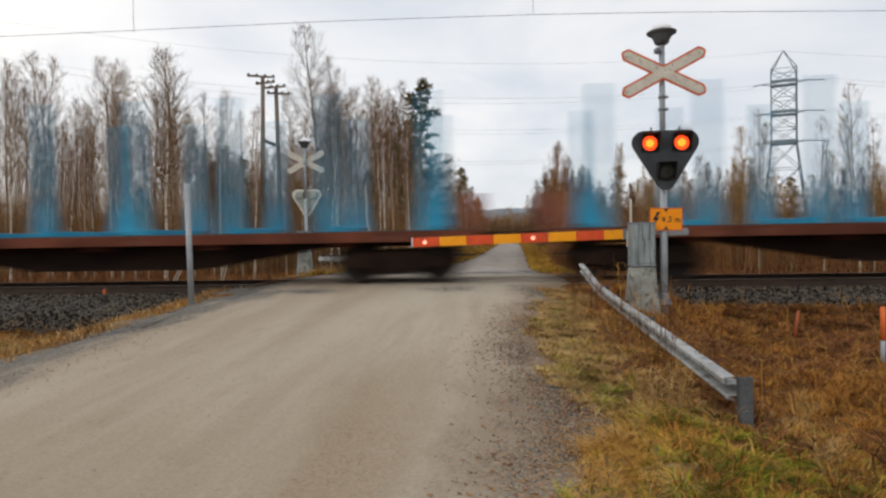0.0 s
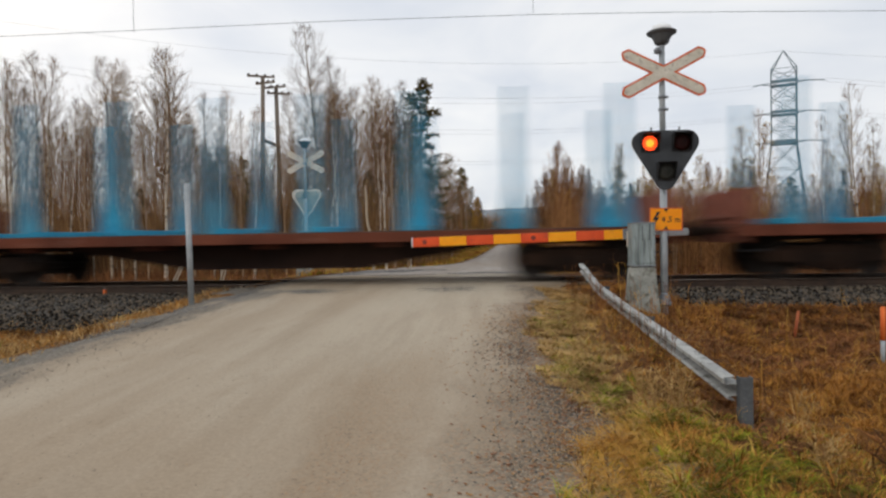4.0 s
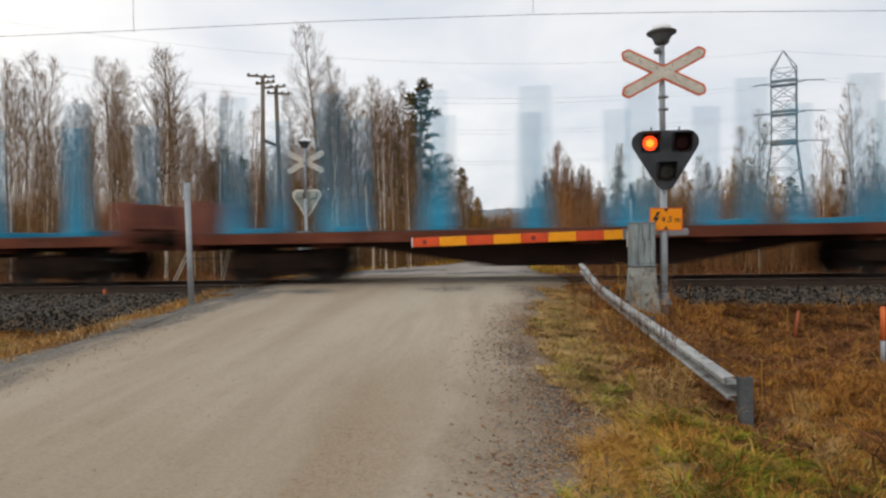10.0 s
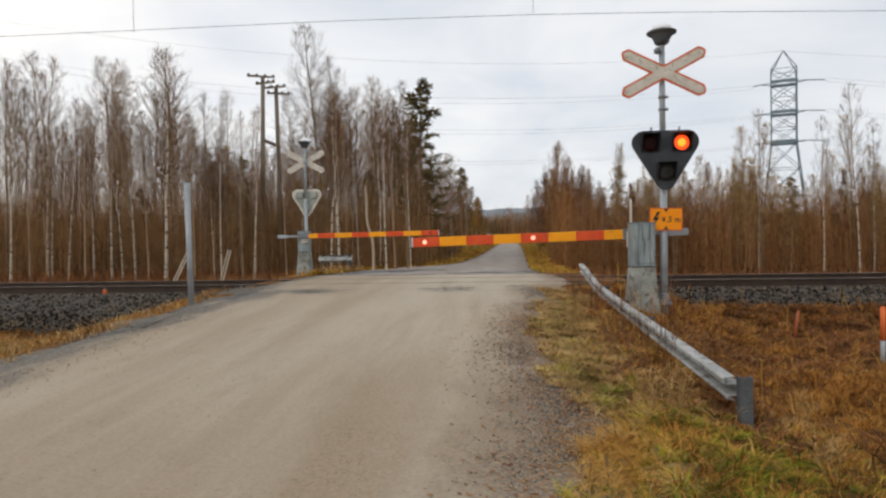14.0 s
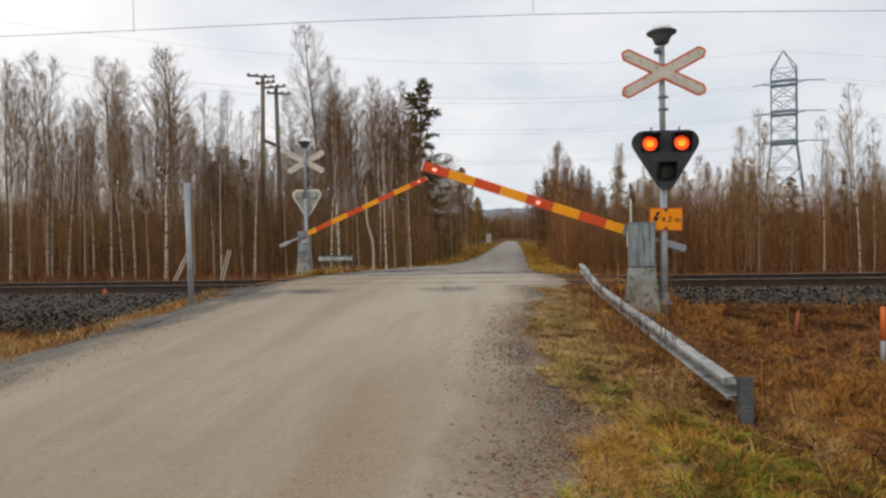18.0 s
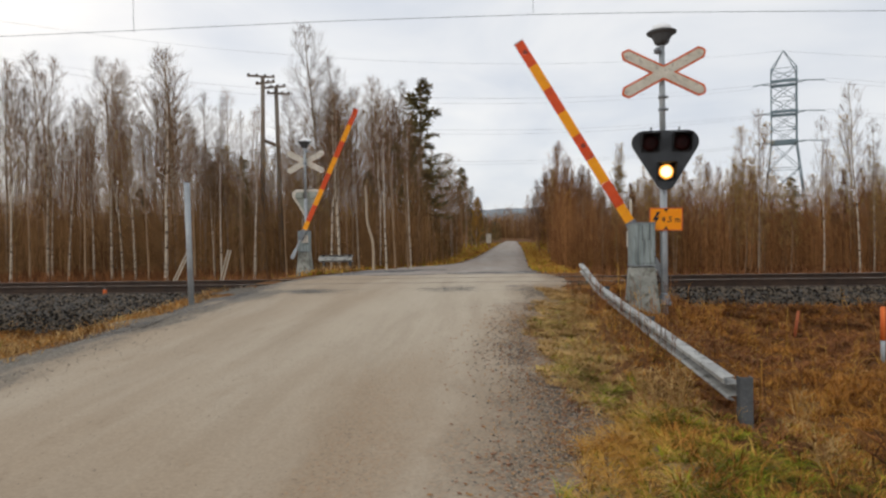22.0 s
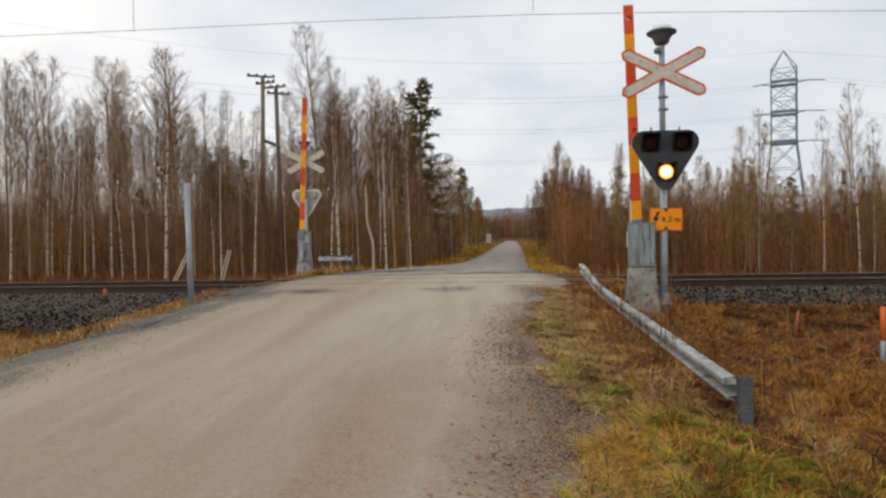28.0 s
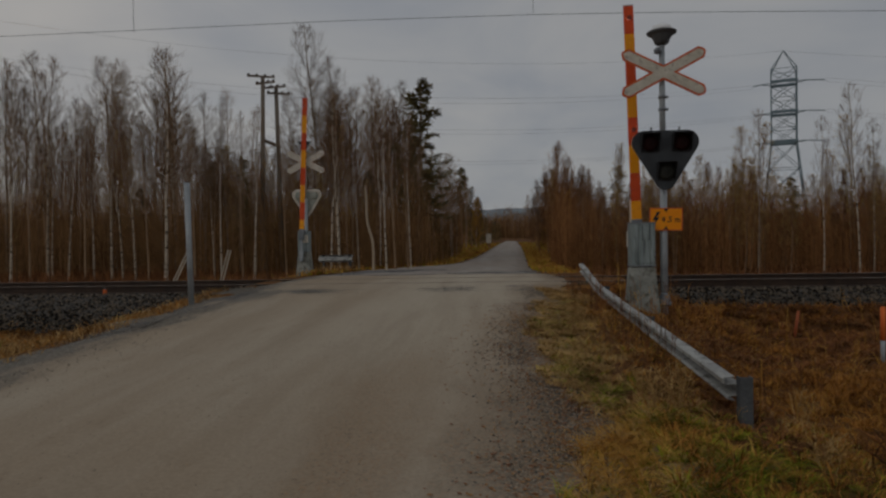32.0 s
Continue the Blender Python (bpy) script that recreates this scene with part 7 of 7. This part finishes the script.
M_LEAF_BROWN = surface("fallen_leaves", (0.24, 0.085, 0.03), (0.42, 0.23, 0.085), 0.9, 0.8, 0, 0.1, 40, per_object=0.7, islands=True)


def road_gravel():
    r = np.random.default_rng(41)
    n = 24000
    y = 1.6 + 10.5 * r.uniform(0, 1, n) ** 1.5
    x = along(ROAD_R, y) + along(VERGE, y) - 0.30 * np.abs(r.normal(0, 1.0, n)) + 0.1
    y2 = 2.0 + 11 * r.uniform(0, 1, 3500)
    x2 = along(ROAD_L, y2) + 0.1 + r.normal(0, 0.35, 3500)
    y3 = 1.8 + 12 * r.uniform(0, 1, 2200) ** 1.4
    x3 = r.uniform(-4.7, 0.3, 2200)
    x, y = np.concatenate([x, x2, x3]), np.concatenate([y, y2, y3])
    z = road_height(x, y) + 0.004
    size = np.concatenate([r.uniform(0.005, 0.021, n), r.uniform(0.006, 0.018, 3500), r.uniform(0.004, 0.010, 2200)])
    v, f = stones(len(x), np.stack([x, y, z], 1), size, fine=True)
    tagged(new("loose_gravel", mesh_of("loose_gravel", v, f, M_GRAVEL)), "loose grey gravel along the road's edges", "gravel", kind="stuff")
    m = 5000
    y = 1.8 + 8 * r.uniform(0, 1, m) ** 1.3
    x = along(ROAD_R, y) + along(VERGE, y) + 0.15 - 0.42 * np.abs(r.normal(0, 1.0, m))
    z = road_height(x, y) + 0.012
    y4 = 2.2 + 4.5 * r.uniform(0, 1, 900)
    x4 = -0.75 + r.normal(0, 0.35, 900)
    x, y, z = np.concatenate([x, x4]), np.concatenate([y, y4]), np.concatenate([z, road_height(x4, y4) + 0.003])
    v, f = stones(m + 900, np.stack([x, y, z], 1), np.concatenate([r.uniform(0.010, 0.032, m), r.uniform(0.005, 0.012, 900)]), 0.25, True)
    tagged(new("fallen_leaves", mesh_of("fallen_leaves", v, f, M_LEAF_BROWN)), "fallen brown and orange leaves on the shoulder", "leaves", kind="stuff")


road_gravel()
M_PATCH = surface("dark_coarse_gravel", (0.10, 0.10, 0.10), (0.31, 0.295, 0.28), 0.9, 0.9, 0, 0.3, 45, per_object=0.8, islands=True)


def dark_gravel():
    """Spreads of darker stone on the road near the rails and along its left edge, thinning outwards."""
    r = np.random.default_rng(51)
    xs, ys = [], []
    for cx, cy, rx, ry, n in ((-3.6, 11.8, 0.80, 0.50, 1500), (-0.85, 12.0, 0.65, 0.42, 1200), (-0.1, 11.6, 0.35, 0.18, 500), (-4.75, 10.6, 0.45, 1.3, 5200), (-5.0, 7.6, 0.26, 1.9, 3600), (-4.95, 4.6, 0.25, 1.2, 1500), (-2.6, 16.9, 1.0, 0.25, 1800), (0.2, 12.4, 0.4, 0.3, 700), (-4.6, 19.5, 0.6, 1.6, 1500), (-3.4, 23.0, 1.2, 1.6, 2200), (-0.6, 18.6, 0.9, 0.5, 1200), (0.8, 19.0, 0.4, 1.5, 900)):
        xs.append(cx + rx * np.clip(r.normal(0, 0.62, n), -1.7, 1.7))
        ys.append(cy + ry * np.clip(r.normal(0, 0.62, n), -1.7, 1.7))
    x, y = np.concatenate(xs), np.concatenate(ys)
    v, f = stones(len(x), np.stack([x, y, road_height(x, y) + 0.001], 1), r.uniform(0.006, 0.020, len(x)) * np.where(y > 17, 1.8, 1.0), 0.45, True)
    tagged(new("dark_gravel", mesh_of("dark_gravel", v, f, M_PATCH)), "darker coarse gravel strewn on the road by the rails", "gravel", kind="stuff")


dark_gravel()


# ---------------------------------------------------------------- all that moves
def lamp_rows(windows, hinge, fold):
    """A shutter's rows: folded up while its lamp shows, hanging down while it is dark."""
    rows = [(0.0, windows[0][0] <= 0.0)]
    turn = 0.05
    for a, b in windows:
        for t, state in ((a, True), (b, False)):
            rows += [(t - turn, not state), (t + turn, state)]
    rows = [(t, s) for t, s in rows if 0.0 <= t <= 32.0] + [(32.0, False)]
    rows.sort(key=lambda r: r[0])
    clean = []
    for t, s in rows:
        if clean and t - clean[-1][0] < 0.034:
            continue
        clean.append((t, s))
    return [(t, pose(*hinge, fold if s else 0, 0, 0)) for t, s in clean]


def motions():
    for ob, mid in TRAIN:
        walk(ob, [(t, pose(mid + SPEED * t, TRACK_Y, 0)) for t in (0.0, 8.0, 16.0, 24.0, 32.0)])
    near = ((0.0, -1.3), (15.7, -1.3), (16.1, 0.2), (16.5, 4.4), (17.0, 9.4), (18.0, 19.0), (19.0, 29.4), (20.0, 39.0), (21.0, 49.4), (22.0, 59.5), (23.0, 69.8), (24.0, 81.2), (24.5, 87.0), (24.8, 88.4), (28.0, 88.4), (32.0, 88.4))
    walk(near_arm, [(t, pose(0, 0.27, 1.06, 0, a, 0)) for t, a in near])
    far = ((0.0, 0.5), (15.4, 0.5), (15.8, 1.5), (16.5, 7.6), (17.0, 12.6), (18.0, 23.4), (19.0, 33.5), (20.0, 44.7), (21.0, 55.3), (22.0, 65.0), (23.0, 75.5), (23.9, 85.0), (24.3, 87.4), (28.0, 87.4), (32.0, 87.4))
    walk(far_arm, [(t, pose(0, 0.27, 1.06, 0, a, 0)) for t, a in far])
    left = [(0.75 * k - 0.03, 0.75 * k + 0.405) for k in range(29)]
    right = [(0.75 * k + 0.345, 0.75 * k + 0.78) for k in range(-1, 28)]
    right[0] = (-0.4, 0.03)
    white = [(21.8 + 1.5 * k, 22.52 + 1.5 * k) for k in range(7)]
    for lamps in (near_lamps, far_lamps):
        for (sh, kind, x, z), wins in zip(lamps, (left, right, white)):
            walk(sh, lamp_rows(wins, (x, -0.062, z + 0.130), -87))
    for flaps, side, wins in ((near_flaps, -1, right), (far_flaps, 1, left)):
        for flap, x in flaps:
            walk(flap, lamp_rows(wins, (x, side * 0.052, 0.044), side * 87))


motions()
